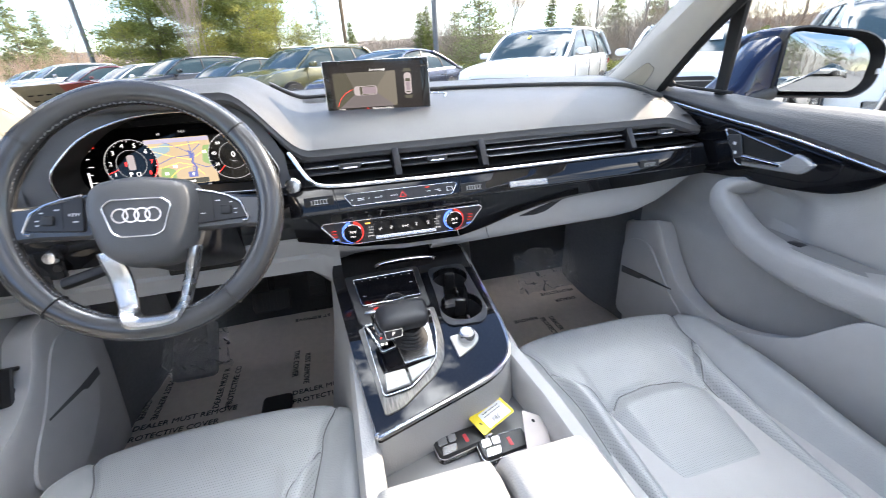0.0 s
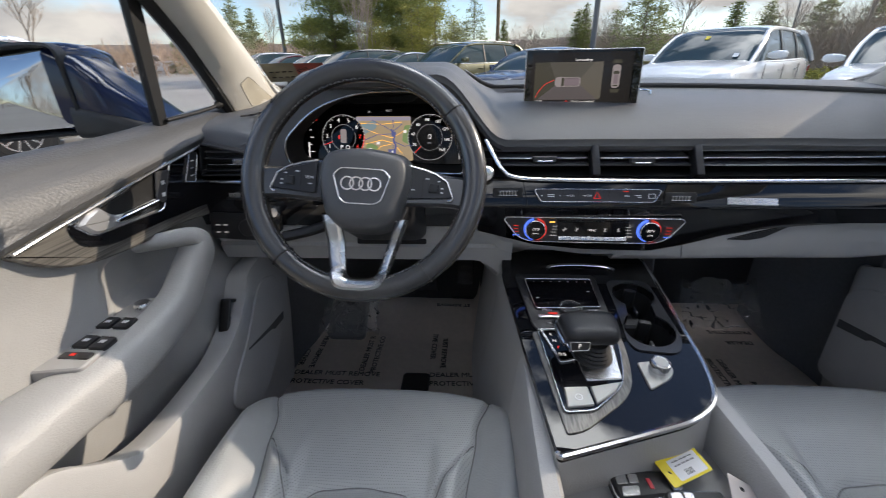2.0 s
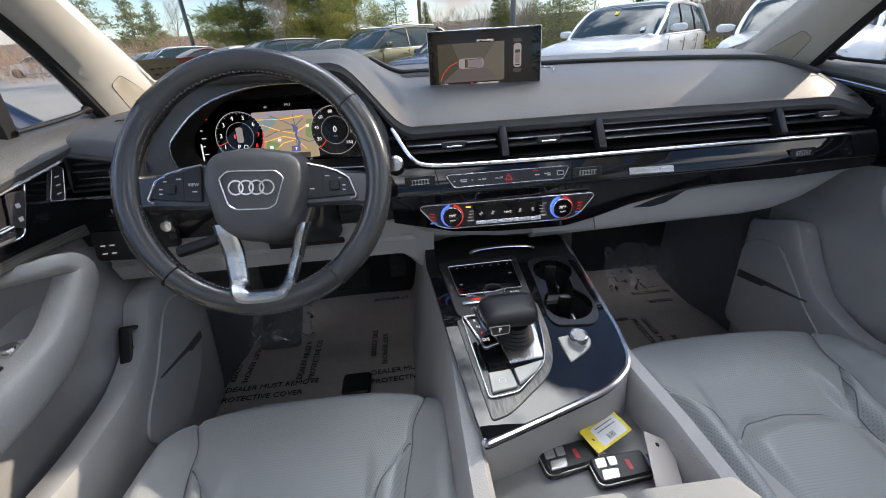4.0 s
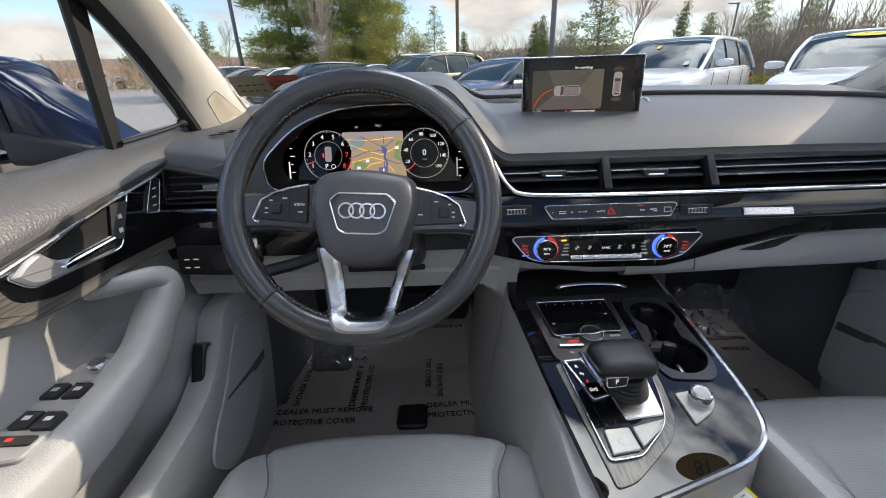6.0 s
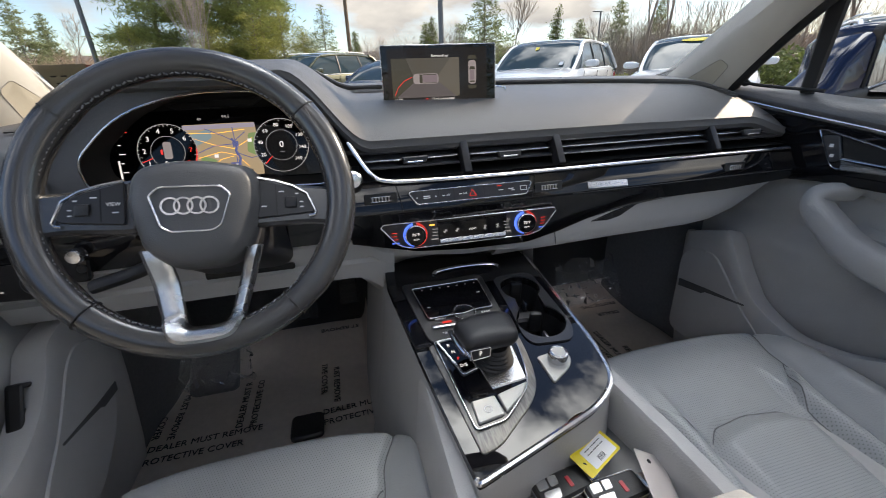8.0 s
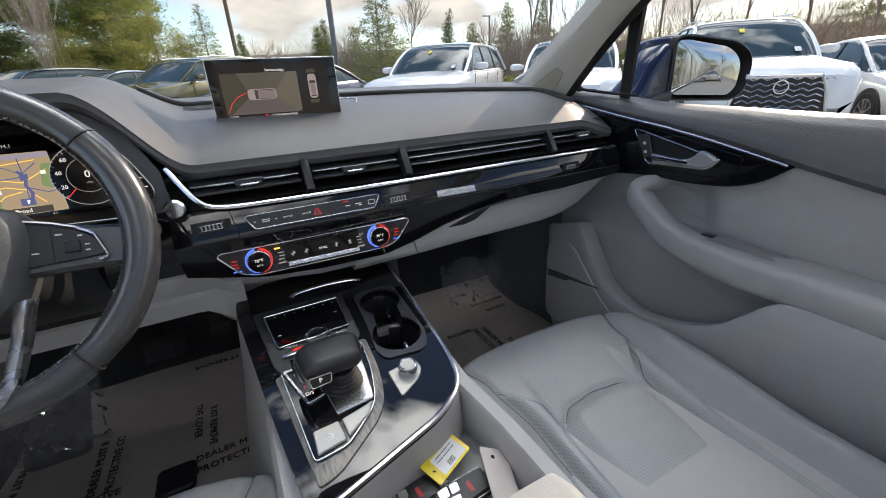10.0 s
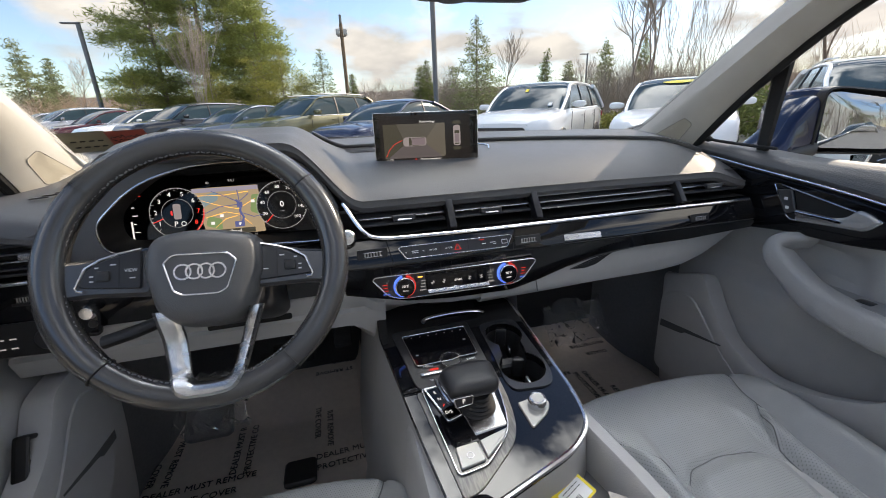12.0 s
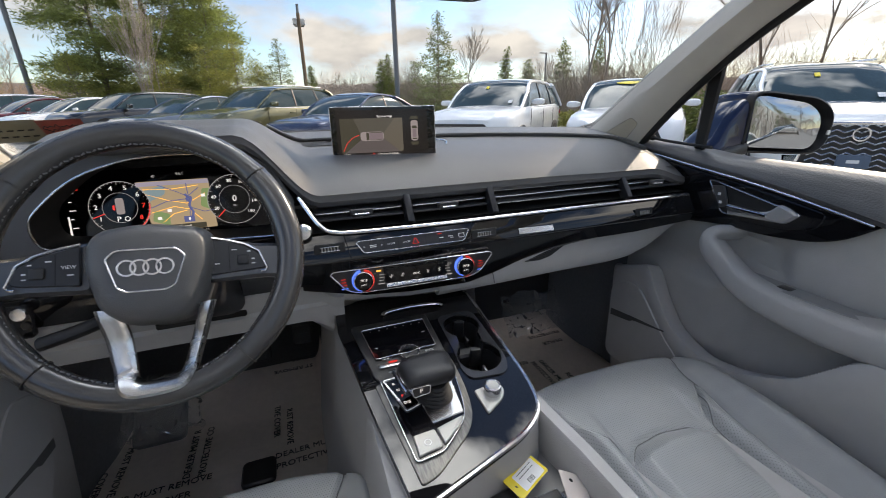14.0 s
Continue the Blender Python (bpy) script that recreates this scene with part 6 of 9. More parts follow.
def key_things():
    for i, (x, y, rot) in enumerate(((0.006, 0.564, 8), (0.064, 0.541, 4))):
        t = thing("car_key", (x, y, 0.746), "black and silver remote car key lying in the console bin", "car key", "car keys")
        m = axes((x, y, 0.7465), (math.cos(radians(rot)), math.sin(radians(rot)), 0.0), (-math.sin(radians(rot)), math.cos(radians(rot)), 0.05))
        bm = B()
        shape = rounded([(-0.040, -0.019), (0.034, -0.017), (0.034, 0.017), (-0.040, 0.019)], [0.012, 0.006, 0.006, 0.012])
        plate(bm, shape, m, 0.013, 0.004)
        part("key_body", bm, M_BLACK, t)
        bm = B()
        hoop(bm, shape, m, 0.002, 0.010, 0.0008)
        part("key_band", bm, M_CHROME, t)
        for pts in ([(-0.034, -0.014), (-0.012, -0.014), (-0.008, -0.002), (-0.030, -0.001)], [(-0.034, 0.001), (-0.020, 0.001), (-0.018, 0.014), (-0.032, 0.014)], [(-0.018, 0.001), (-0.006, 0.001), (-0.004, 0.013), (-0.016, 0.014)]):
            bm = B()
            plate(bm, rounded(pts, 0.003), m, 0.0015, 0.0008, 0.0128)
            part("key_button", bm, M_ALU, t, "silver key button")
        bm = B()
        plate(bm, rounded([(0.004, -0.008), (0.0095, -0.008), (0.0095, 0.006), (0.004, 0.006)], 0.002), m, 0.0008, 0.0004, 0.013)
        part("panic_button", bm, mat("red_button", (0.5, 0.03, 0.04), 0.4), t, "red panic button")
        bm = B()
        plate(bm, rounded([(0.034, -0.010), (0.048, -0.008), (0.048, 0.008), (0.034, 0.010)], 0.003), m, 0.009, 0.002, 0.002)
        part("key_end", bm, M_CHROME, t)
    t = thing("price_tag", (0.060, 0.583, 0.762), "yellow and white paper tag tied to a key", "tag")
    m = axes((0.060, 0.583, 0.769), (0.056, 0.026, 0.002), (-0.026, 0.056, 0.012))
    bm = B()
    plate(bm, rounded([(-0.032, -0.017), (0.032, -0.017), (0.032, 0.017), (-0.032, 0.017)], 0.003), m, 0.0008, 0.0002)
    part("tag_card", bm, M_YELLOW, t)
    bm = B()
    plate(bm, rounded([(-0.018, -0.014), (0.027, -0.014), (0.027, 0.012), (-0.018, 0.012)], 0.002), m, 0.0003, 0.0001, 0.0008)
    part("tag_label", bm, M_WHITE, t)
    bm = B()
    for y in (0.008, 0.003):
        bars(bm, m @ Matrix.Translation((0, 0, 0.0011)), -0.012, 0.02, y, 0.0012, (0.003, 0.005, 0.002))
    for q in range(9):
        box(bm, (-0.004 + 0.0014 * q, -0.011, 0.0011), (-0.0034 + 0.0014 * q, -0.004, 0.0013), 0, m)
    part("tag_print", bm, M_INK, t)
    bm = B()
    tube(bm, curve([(0.044, 0.568, 0.757), (0.041, 0.571, 0.767), (0.037, 0.573, 0.770)], 5), 0.0009, 6)
    part("tag_string", bm, M_INK, t)
    m = axes((0.104, 0.530, 0.772), (0.30, 0.9, 0.06), (-0.75, 0.3, 0.35))
    bm = B()
    plate(bm, rounded([(-0.045, -0.022), (0.035, -0.022), (0.035, 0.016), (-0.045, 0.016)], 0.003), m, 0.0008, 0.0002)
    c = thing("pale_card", (0.10, 0.52, 0.745), "pale pink card with a punched hole leaning in the bin", "card")
    part("card", bm, M_CARD, c)
    bm = B()
    disc(bm, 0.003, m @ Matrix.Translation((0.022, 0.0, 0.0008)), 0, 0.0004, 14)
    part("punched_hole", bm, M_CAVE, c)


# ---- seats ----


def front_seat(x0, s, label):
    """s = 1: the door is on the seat's right."""
    t = thing("front_seat", (x0, 0.5, 0.45), label, "car seat", "front seats")
    YF, YR = 0.83, 0.20

    def edge(y):
        return soft_table([(0.2, 0.150), (0.57, 0.153), (0.69, 0.170), (0.80, 0.196)], y)

    def cheek(au, e):
        """How far forward the cheek reaches beside the centre pad."""
        return 0.672 - 0.092 * (max(0.0, e - au) / 0.058) ** 1.25

    def pad_front(au):
        return 0.605 - 0.030 * smooth(0.05, 0.104, au) ** 1.5 - 0.006 * smooth(0.0, 0.06, au)

    def height(u, y):
        au = abs(u)
        z = 0.682 - 0.030 * smooth(0.66, 0.35, y) + 0.008 * smooth(0.55, 0.76, y)
        z -= 0.17 * smooth(0.765, 0.862, y) ** 1.7
        e = edge(y)
        bol = smooth(e - 0.002, e + 0.055, au)
        z += bol * (0.014 * smooth(0.82, 0.72, y) + 0.027 * smooth(0.80, 0.48, y))
        z -= 0.085 * (max(0.0, au - 0.212) / 0.056) ** 2.2
        z -= 0.007 * math.exp(-((au - e) / 0.006) ** 2)
        # the thigh roll dips to the centre pad, which swells up again behind its seam
        dip = smooth(0.70, 0.615, y) * smooth(0.115, 0.095, au)
        z -= 0.012 * dip
        d_pad = min(pad_front(au) - y, 0.104 - au)
        z += 0.015 * smooth(-0.002, 0.035, d_pad) * (1 if d_pad > 0 else 0)
        z -= 0.006 * math.exp(-(d_pad / 0.006) ** 2)
        d_ch = min(cheek(au, e) - y, au - 0.108, e - au)
        z += 0.013 * smooth(0.0, 0.020, d_ch) * (1 if d_ch > 0 else 0)
        z -= 0.006 * math.exp(-(d_ch / 0.006) ** 2) * smooth(0.0, 0.014, e - au)
        return z

    def place(u, y):
        # the front corners are round in plan
        v = u * (1 - 0.16 * smooth(0.72, 0.86, y) ** 2) if abs(u) > 0.2 else u * (1 - 0.08 * smooth(0.74, 0.86, y) ** 2)
        return (x0 + v, y - 0.085 * (abs(u) / 0.27) ** 3.2 * smooth(0.66, 0.84, y), height(u, y))

    for nm, hi, mtl, nu in (("seat_bolster", -1, M_SEAT, 30), ("seat_cushion", 0, M_PERF, 110), ("seat_bolster", 1, M_SEAT, 30)):
        bm = B()

        def f(a, b):
            y = YR + (YF + 0.032 - YR) * b
            e = edge(y)
            u = -e + 2 * e * a if hi == 0 else hi * (e + (0.268 - e) * a)
            return place(u, y)
        sheet(bm, nu, 170 if hi == 0 else 110, f)
        part(nm, bm, mtl, t, angle=80)

    def seam(pts):
        bm = B()
        tube(bm, [Vector(place(u, y)) + Vector((0, 0, 0.0004)) for u, y in pts], 0.0011, 5)
        part("seam", bm, M_SEAM, t, "dark sewn seam")
    for q in (-1, 1):
        seam([(q * edge(y), y) for y in [0.22 + 0.63 * k / 60 for k in range(61)]])
        e0 = 0.166
        top = [(e0 - 0.058 * k / 16, 0.672 - 0.092 * (k / 16) ** 1.25) for k in range(17)]
        seam([(q * u, y) for u, y in top] + [(q * 0.108, y) for y in (0.56, 0.5, 0.42, 0.32)])
    seam([(-0.104, y) for y in (0.32, 0.42, 0.5, 0.55)] + [(u, pad_front(abs(u))) for u in [-0.104 + 0.208 * k / 40 for k in range(41)]] + [(0.104, y) for y in (0.55, 0.5, 0.42, 0.32)])
    bm = B()
    rows = []
    for y, w in ((0.20, 0.25), (0.55, 0.262), (0.70, 0.25), (0.775, 0.19), (0.80, 0.13)):
        rows.append([(x0 - w, y, 0.66), (x0 + w, y, 0.66), (x0 + w * 0.95, y - 0.02, 0.50), (x0 - w * 0.95, y - 0.02, 0.50)])
    loft(bm, rows)
    part("seat_base", bm, M_GREY, t)
    bm = B()
    box(bm, (x0 - 0.2, 0.25, 0.43), (x0 + 0.2, 0.70, 0.52), 0.01)
    part("seat_rail", bm, M_BLACK, t)
    # backrest
    for nm, a, b, mtl in (("backrest", -0.17, 0.17, M_PERF), ("backrest_bolster", -0.27, -0.165, M_SEAT), ("backrest_bolster", 0.165, 0.27, M_SEAT)):
        bm = B()
        side = nm == "backrest_bolster"
        rows = []
        for z, y, w in ((0.66, 0.235, 1.0), (0.75, 0.20, 1.0), (0.90, 0.12, 1.0), (1.02, 0.055, 1.0), (1.15, -0.015, 0.95), (1.22, -0.07, 0.85)):
            fr = 0.045 if side and z < 1.1 else 0.0
            ring = rounded([(a * w, y - 0.13), (b * w, y - 0.13), (b * w, y + fr * (1 if b > 0 else 0.7)), (a * w, y + fr * (1 if a < 0 else 0.7))], 0.03, 5)
            rows.append([(x0 + p.x, p.y, z) for p in ring])
        loft(bm, rows)
        part(nm, bm, mtl, t)
    return t


# ---- doors ----
CHROME_LINE = [(0.05, 0.955), (0.25, 1.002), (0.485, 1.046), (0.6, 1.066), (0.8, 1.098), (1.0, 1.124), (1.17, 1.142)]


def car_door(s):
    t = thing("door_1" if s < 0 else "door_2", (s * 0.74, 0.5, 0.45), "grey car door with leather top, gloss black trim and map pocket", "car door", "front doors", "structure")

    def cl(y):
        return lerp_table(CHROME_LINE, y) + (0.007 * smooth(0.5, 0.75, y) + 0.003 * smooth(0.9, 1.1, y) if s > 0 else 0.0)
    # main panel
    bm = B()

    def panel(u, v):
        y = -0.12 + 1.27 * u
        top = cl(y) - 0.004
        z = 0.44 + (top - 0.44) * v
        x = 0.742 + 0.012 * smooth(0.95, 0.75, z) - 0.014 * smooth(0.98, 1.06, z)
        x -= 0.034 * smooth(0.76, 0.83, y) * smooth(0.89, 0.84, z) * smooth(0.60, 0.70, z)
        x += 0.032 * smooth(0.68, 0.73, y) * smooth(0.85, 0.81, y) * smooth(0.885, 0.91, z) * smooth(0.99, 0.965, z)
        return (s * x, y, z)
    sheet(bm, 70, 50, panel)
    part("door_panel", bm, M_GREYL, t, "pale grey door insert")
    # leather top roll up to the glass
    bm = B()
    prof = [(0.735, -0.010), (0.716, -0.004), (0.709, 0.006), (0.712, 0.25), (0.722, 0.55), (0.738, 0.82), (0.758, 0.96), (0.778, 1.0), (0.792, 0.93)]

    def roll(u, v):
        y = -0.12 + 1.28 * u
        sill = soft_table([(-0.12, 1.150), (0.5, 1.143), (0.75, 1.147), (1.16, 1.166)], y) - (0.006 * smooth(1.05, 0.85, y) if s > 0 else 0.0)
        a = cl(y)
        i = min(int(v * 8), 7)
        w = v * 8 - i
        x = prof[i][0] + (prof[i + 1][0] - prof[i][0]) * w
        h = prof[i][1] + (prof[i + 1][1] - prof[i][1]) * w
        z = a + h if i < 1 else a + (sill - a) * max(h, 0.0) if h > 0.02 else a + h
        return (s * (x + 0.006 * smooth(0.9, 1.2, y)), y, z)
    sheet(bm, 60, 24, roll)
    part("door_top", bm, M_DOORTOP, t, "dark grained leather door top")
    bm = B()
    tube(bm, [(s * (0.707 + 0.004 * smooth(0.9, 1.2, y)), y, cl(y) - 0.004) for y in [0.575 + 0.585 * k / 30 for k in range(31)]], 0.0026, 8)
    part("chrome_line", bm, M_CHROME, t, "thin chrome line under the door top")
    # trim: wood below, gloss black above

    def D(pts, r=0.0, n=6):
        q = [(-y, z) for y, z in pts]
        return rounded(q, r, n) if r else [Vector(p) for p in q]
    # x runs backwards along the door, z into the cabin
    mi = Matrix(((0, 0, -s, s * 0.728), (-1, 0, 0, 0), (0, 1, 0, 0), (0, 0, 0, 1)))
    trim = [(0.57, 1.056), (0.612, 1.022), (0.66, 1.003), (0.74, 0.994), (0.84, 0.994), (0.96, 0.978), (1.08, 0.965), (1.10, 1.13), (1.0, 1.119), (0.8, 1.093), (0.65, 1.07)]
    bm = B()
    plate(bm, D(trim, [0.006, 0.02, 0.03, 0.04, 0.04, 0.04, 0.01, 0.01, 0.03, 0.03, 0.03]), mi, 0.012, 0.003)
    part("wood_trim", bm, M_WOOD if s < 0 else M_PIANO, t, "grey wood trim" if s < 0 else "gloss black trim")
    black = [(0.645, 1.062), (0.655, 1.03), (0.70, 1.014), (0.80, 1.012), (0.92, 1.004), (1.08, 0.985), (1.10, 1.128), (1.0, 1.117), (0.8, 1.091)]
    bm = B()
    plate(bm, D(black, [0.012, 0.02, 0.03, 0.04, 0.04, 0.01, 0.01, 0.03, 0.02]), mi, 0.014, 0.002)
    gb = part("gloss_trim", bm, M_PIANO, t, "gloss black trim round the handle")
    # the handle sits a little further back on the driver's door
    oy, oz = (-0.015, 0.003) if s < 0 else (0.015, -0.006)

    def H(pts, r):
        return D([(a_ + oy, b_ + oz) for a_, b_ in pts], r)
    bezel = H([(0.668, 1.058), (0.690, 1.034), (0.825, 1.026), (0.868, 1.097), (0.855, 1.098)], [0.008, 0.012, 0.012, 0.008, 0.004])
    bm = B()
    hoop(bm, bezel, mi, 0.003, 0.017, 0.001)
    part("handle_bezel", bm, M_CHROME, gb)
    # flat near-black fill paints the shade inside the handle cup
    bm = B()
    plate(bm, [p for p in inset(bezel, 0.003)], mi, 0.0146, 0.0002)
    part("handle_cup", bm, M_CAVE, gb)
    bm = B()
    plate(bm, H([(0.672, 1.056), (0.691, 1.0365), (0.808, 1.029), (0.812, 1.050), (0.745, 1.047), (0.724, 1.053), (0.708, 1.071), (0.690, 1.066)], [0.006, 0.01, 0.004, 0.003, 0.01, 0.01, 0.006, 0.004]), mi, 0.022, 0.004)
    dh = part("door_handle", bm, M_HANDLE, gb, "satin metal inner door handle")
    bm = B()
    plate(bm, H([(0.722, 1.0445), (0.735, 1.038), (0.806, 1.036), (0.810, 1.0495), (0.740, 1.0475)], [0.003, 0.004, 0.002, 0.002, 0.004]), mi, 0.0085, 0.003, 0.018)
    part("handle_edge", bm, M_CHROME, dh)
    bm = B()
    plate(bm, H([(0.810, 1.046), (0.828, 1.038), (0.856, 1.086), (0.826, 1.090)], 0.006), mi, 0.0195, 0.002)
    lk = part("lock_switch", bm, M_VENTGREY, gb, "rounded lock switch with two signs")
    bm = B()
    hoop(bm, inset(H([(0.810, 1.046), (0.828, 1.038), (0.856, 1.086), (0.826, 1.090)], 0.006), -0.0015), mi, 0.0014, 0.0185, 0.0004)
    part("switch_rim", bm, M_PIANO, lk)
    bm = B()
    for z in (1.052, 1.07):
        box(bm, (-0.834 - oy - (z - 1.061) * 0.3, z + oz - 0.003, 0.0195), (-0.827 - oy - (z - 1.061) * 0.3, z + oz + 0.003, 0.0199), 0, mi)
    part("lock_print", bm, M_WHITEINK, lk)
    if s < 0:
        bm = B()
        shp = D([(0.872, 1.060), (0.900, 1.052), (0.925, 1.100), (0.905, 1.108)], 0.006)
        plate(bm, shp, mi, 0.017, 0.002)
        ms = part("memory_switch", bm, M_BUTTON, gb)
        bm = B()
        hoop(bm, shp, mi, 0.002, 0.0178, 0.0005)
        part("switch_rim", bm, M_CHROME, ms)
        bm = B()
        for z in (1.066, 1.078, 1.09):
            box(bm, (-0.904 - (z - 1.078) * 0.4, z - 0.001, 0.017), (-0.895 - (z - 1.078) * 0.4, z + 0.001, 0.0174), 0, mi)
        part("switch_print", bm, M_WHITEINK, ms)
    # arm rest and pull
    bm = B()
    path = [(0.712, -0.12, 0.860), (0.712, 0.30, 0.864), (0.710, 0.50, 0.868), (0.698, 0.59, 0.866), (0.689, 0.68, 0.874), (0.687, 0.745, 0.892), (0.692, 0.79, 0.918), (0.690, 0.822, 0.946), (0.692, 0.831, 0.966), (0.700, 0.815, 0.979), (0.716, 0.79, 0.983), (0.750, 0.768, 0.982)]
    if s > 0:
        path[9:] = [(0.700, 0.826, 0.977), (0.718, 0.815, 0.980), (0.750, 0.806, 0.978)]
    rx = [0.047, 0.047, 0.046, 0.036, 0.027, 0.025, 0.025, 0.025, 0.023, 0.021, 0.019, 0.017]
    rz = [0.036, 0.036, 0.036, 0.035, 0.031, 0.029, 0.026, 0.024, 0.019, 0.014, 0.012, 0.010]
    rows = []
    dense = curve(path, 5)
    for i, p in enumerate(dense):
        q = i / 5
        a = int(min(q, len(rx) - 2))
        w = q - a
        ex_, ez_ = rx[a] + (rx[a + 1] - rx[a]) * w, rz[a] + (rz[a + 1] - rz[a]) * w
        d0 = (dense[min(i + 1, len(dense) - 1)] - dense[max(i - 1, 0)]).normalized()
        sd = Vector((1, 0, 0)) if i == 0 else sd
        sd = (sd - d0 * sd.dot(d0)).normalized()
        up = sd.cross(d0).normalized()
        ring = []
        for k in range(20):
            th = 2 * math.pi * k / 20
            cx_, cz_ = math.cos(th), math.sin(th)
            e = 0.62
            ring.append(p + sd * ex_ * math.copysign(abs(cx_) ** e, cx_) + up * ez_ * math.copysign(abs(cz_) ** e, cz_))
        rows.append([Vector((s * v.x, v.y, v.z)) for v in ring])
    loft(bm, rows)
    part("door_arm_rest", bm, M_GREYL, t, "padded door arm rest rising into a pull")
    # switch panel on the arm rest
    mp_ = Matrix(((s, 0, 0, 0), (0, 1, 0, 0), (0, 0, 1, 0.8955), (0, 0, 0, 1)))
    if s < 0:
        bm = B()
        shp = rounded([(0.688, 0.572), (0.750, 0.560), (0.752, 0.725), (0.735, 0.752), (0.700, 0.745), (0.694, 0.66)], 0.008)
        rings = [[mp_ @ Vector((p.x, p.y, 0.004 - 0.04 * (p.y - 0.6) + dz)) for p in q] for q, dz in ((shp, -0.03), (shp, 0.004), (inset(shp, 0.002), 0.006))]
        loft(bm, rings)
        sp = part("window_switch_panel", bm, mat("switch_panel_grey", (0.36, 0.355, 0.345), 0.4, var=0.08), t, "grey window switch panel")
        for x, y in ((0.735, 0.668), (0.709, 0.668), (0.726, 0.622), (0.701, 0.620)):
            bm = B()
            z = 0.009 - 0.04 * (y - 0.6)
            box(bm, (x - 0.0108, y - 0.012, z - 0.002), (x + 0.0108, y + 0.012, z + 0.006), 0.002, mp_)
            b_ = part("window_switch", bm, M_BUTTON, sp)
            bm = B()
            box(bm, (x - 0.004, y - 0.002, z + 0.006), (x + 0.004, y + 0.004, z + 0.0064), 0, mp_)
            part("switch_print", bm, M_WHITEINK, b_)
            bm = B()
            box(bm, (x - 0.009, y + 0.0095, z + 0.0055), (x + 0.009, y + 0.0112, z + 0.0078), 0.0006, mp_)
            part("switch_edge", bm, M_CHROME, b_)
        bm = B()
        box(bm, (0.694, 0.588, 0.004), (0.735, 0.601, 0.013), 0.002, mp_)
        ch = part("child_lock_switch", bm, M_BUTTON, sp)
        bm = B()
        box(bm, (0.715, 0.592, 0.013), (0.722, 0.597, 0.0135), 0, mp_)
        part("red_mark", bm, G_RED, ch)
        bm = B()
        spin(bm, [(0.012, 0), (0.012, 0.010), (0.010, 0.014), (0.001, 0.0145)], mp_ @ Matrix.Translation((0.718, 0.714, 0.003)), 24)
        part("mirror_knob", bm, M_CHROME, sp, "small round mirror adjuster")
    else:
        bm = B()
        shp = rounded([(0.690, 0.40), (0.725, 0.41), (0.732, 0.755), (0.705, 0.752), (0.682, 0.70)], 0.008)
        rings = [[mp_ @ Vector((p.x, p.y, 0.06 * max(0, p.y - 0.62) + dz)) for p in q] for q, dz in ((shp, -0.01), (shp, 0.002), (inset(shp, 0.002), 0.004))]
        loft(bm, rings)
        sp = part("window_switch_panel", bm, mat("switch_panel_grey", (0.25, 0.25, 0.245), 0.4, var=0.08), t, "grey switch panel")
        bm = B()
        box(bm, (0.698, 0.66, 0.004), (0.718, 0.685, 0.011), 0.002, mp_)
        part("window_switch", bm, M_BUTTON, sp)
        bm = B()
        box(bm, (0.692, 0.60, 0.003), (0.726, 0.725, 0.0052), 0.001, mp_)
        part("switch_inset", bm, M_BUTTONG, sp)
    # lower panel with the map pocket
    lip = [(0.30, 0.850), (0.44, 0.850), (0.487, 0.838), (0.53, 0.796), (0.582, 0.754), (0.652, 0.742), (0.741, 0.746), (0.80, 0.757), (0.853, 0.784), (0.886, 0.815), (0.906, 0.843), (0.928, 0.862), (1.0, 0.87), (1.12, 0.855)]
    if s > 0:
        lip = [(0.30, 0.850), (0.47, 0.850), (0.52, 0.838), (0.56, 0.795), (0.603, 0.749), (0.682, 0.706), (0.74, 0.690), (0.793, 0.687), (0.868, 0.716), (0.905, 0.755), (0.935, 0.795), (0.958, 0.836), (0.972, 0.848), (0.99, 0.848), (1.12, 0.80)]
    lip = [(p.x, p.y) for p in curve([(a_, b_, 0) for a_, b_ in lip], 5)]
    bm = B()
    rows = []
    for k in range(100):
        y = -0.12 + 1.235 * k / 99
        zt = lerp_table(lip, y)
        xi = 0.664 + 0.035 * smooth(1.07, 1.115, y) ** 2
        rows.append([(s * (xi + 0.05), y, zt - 0.012), (s * (xi + 0.012), y, zt - 0.002), (s * (xi + 0.003), y, zt - 0.003), (s * xi, y, zt - 0.012), (s * (xi + 0.002), y, zt - 0.06), (s * (xi + 0.012), y, max(0.60, zt - 0.2)), (s * (xi + 0.03), y, 0.50), (s * (xi + 0.04), y, 0.44)])
    loft(bm, rows, closed=False)
    part("map_pocket", bm, M_GREY, t, "grey moulded map pocket")
    return t


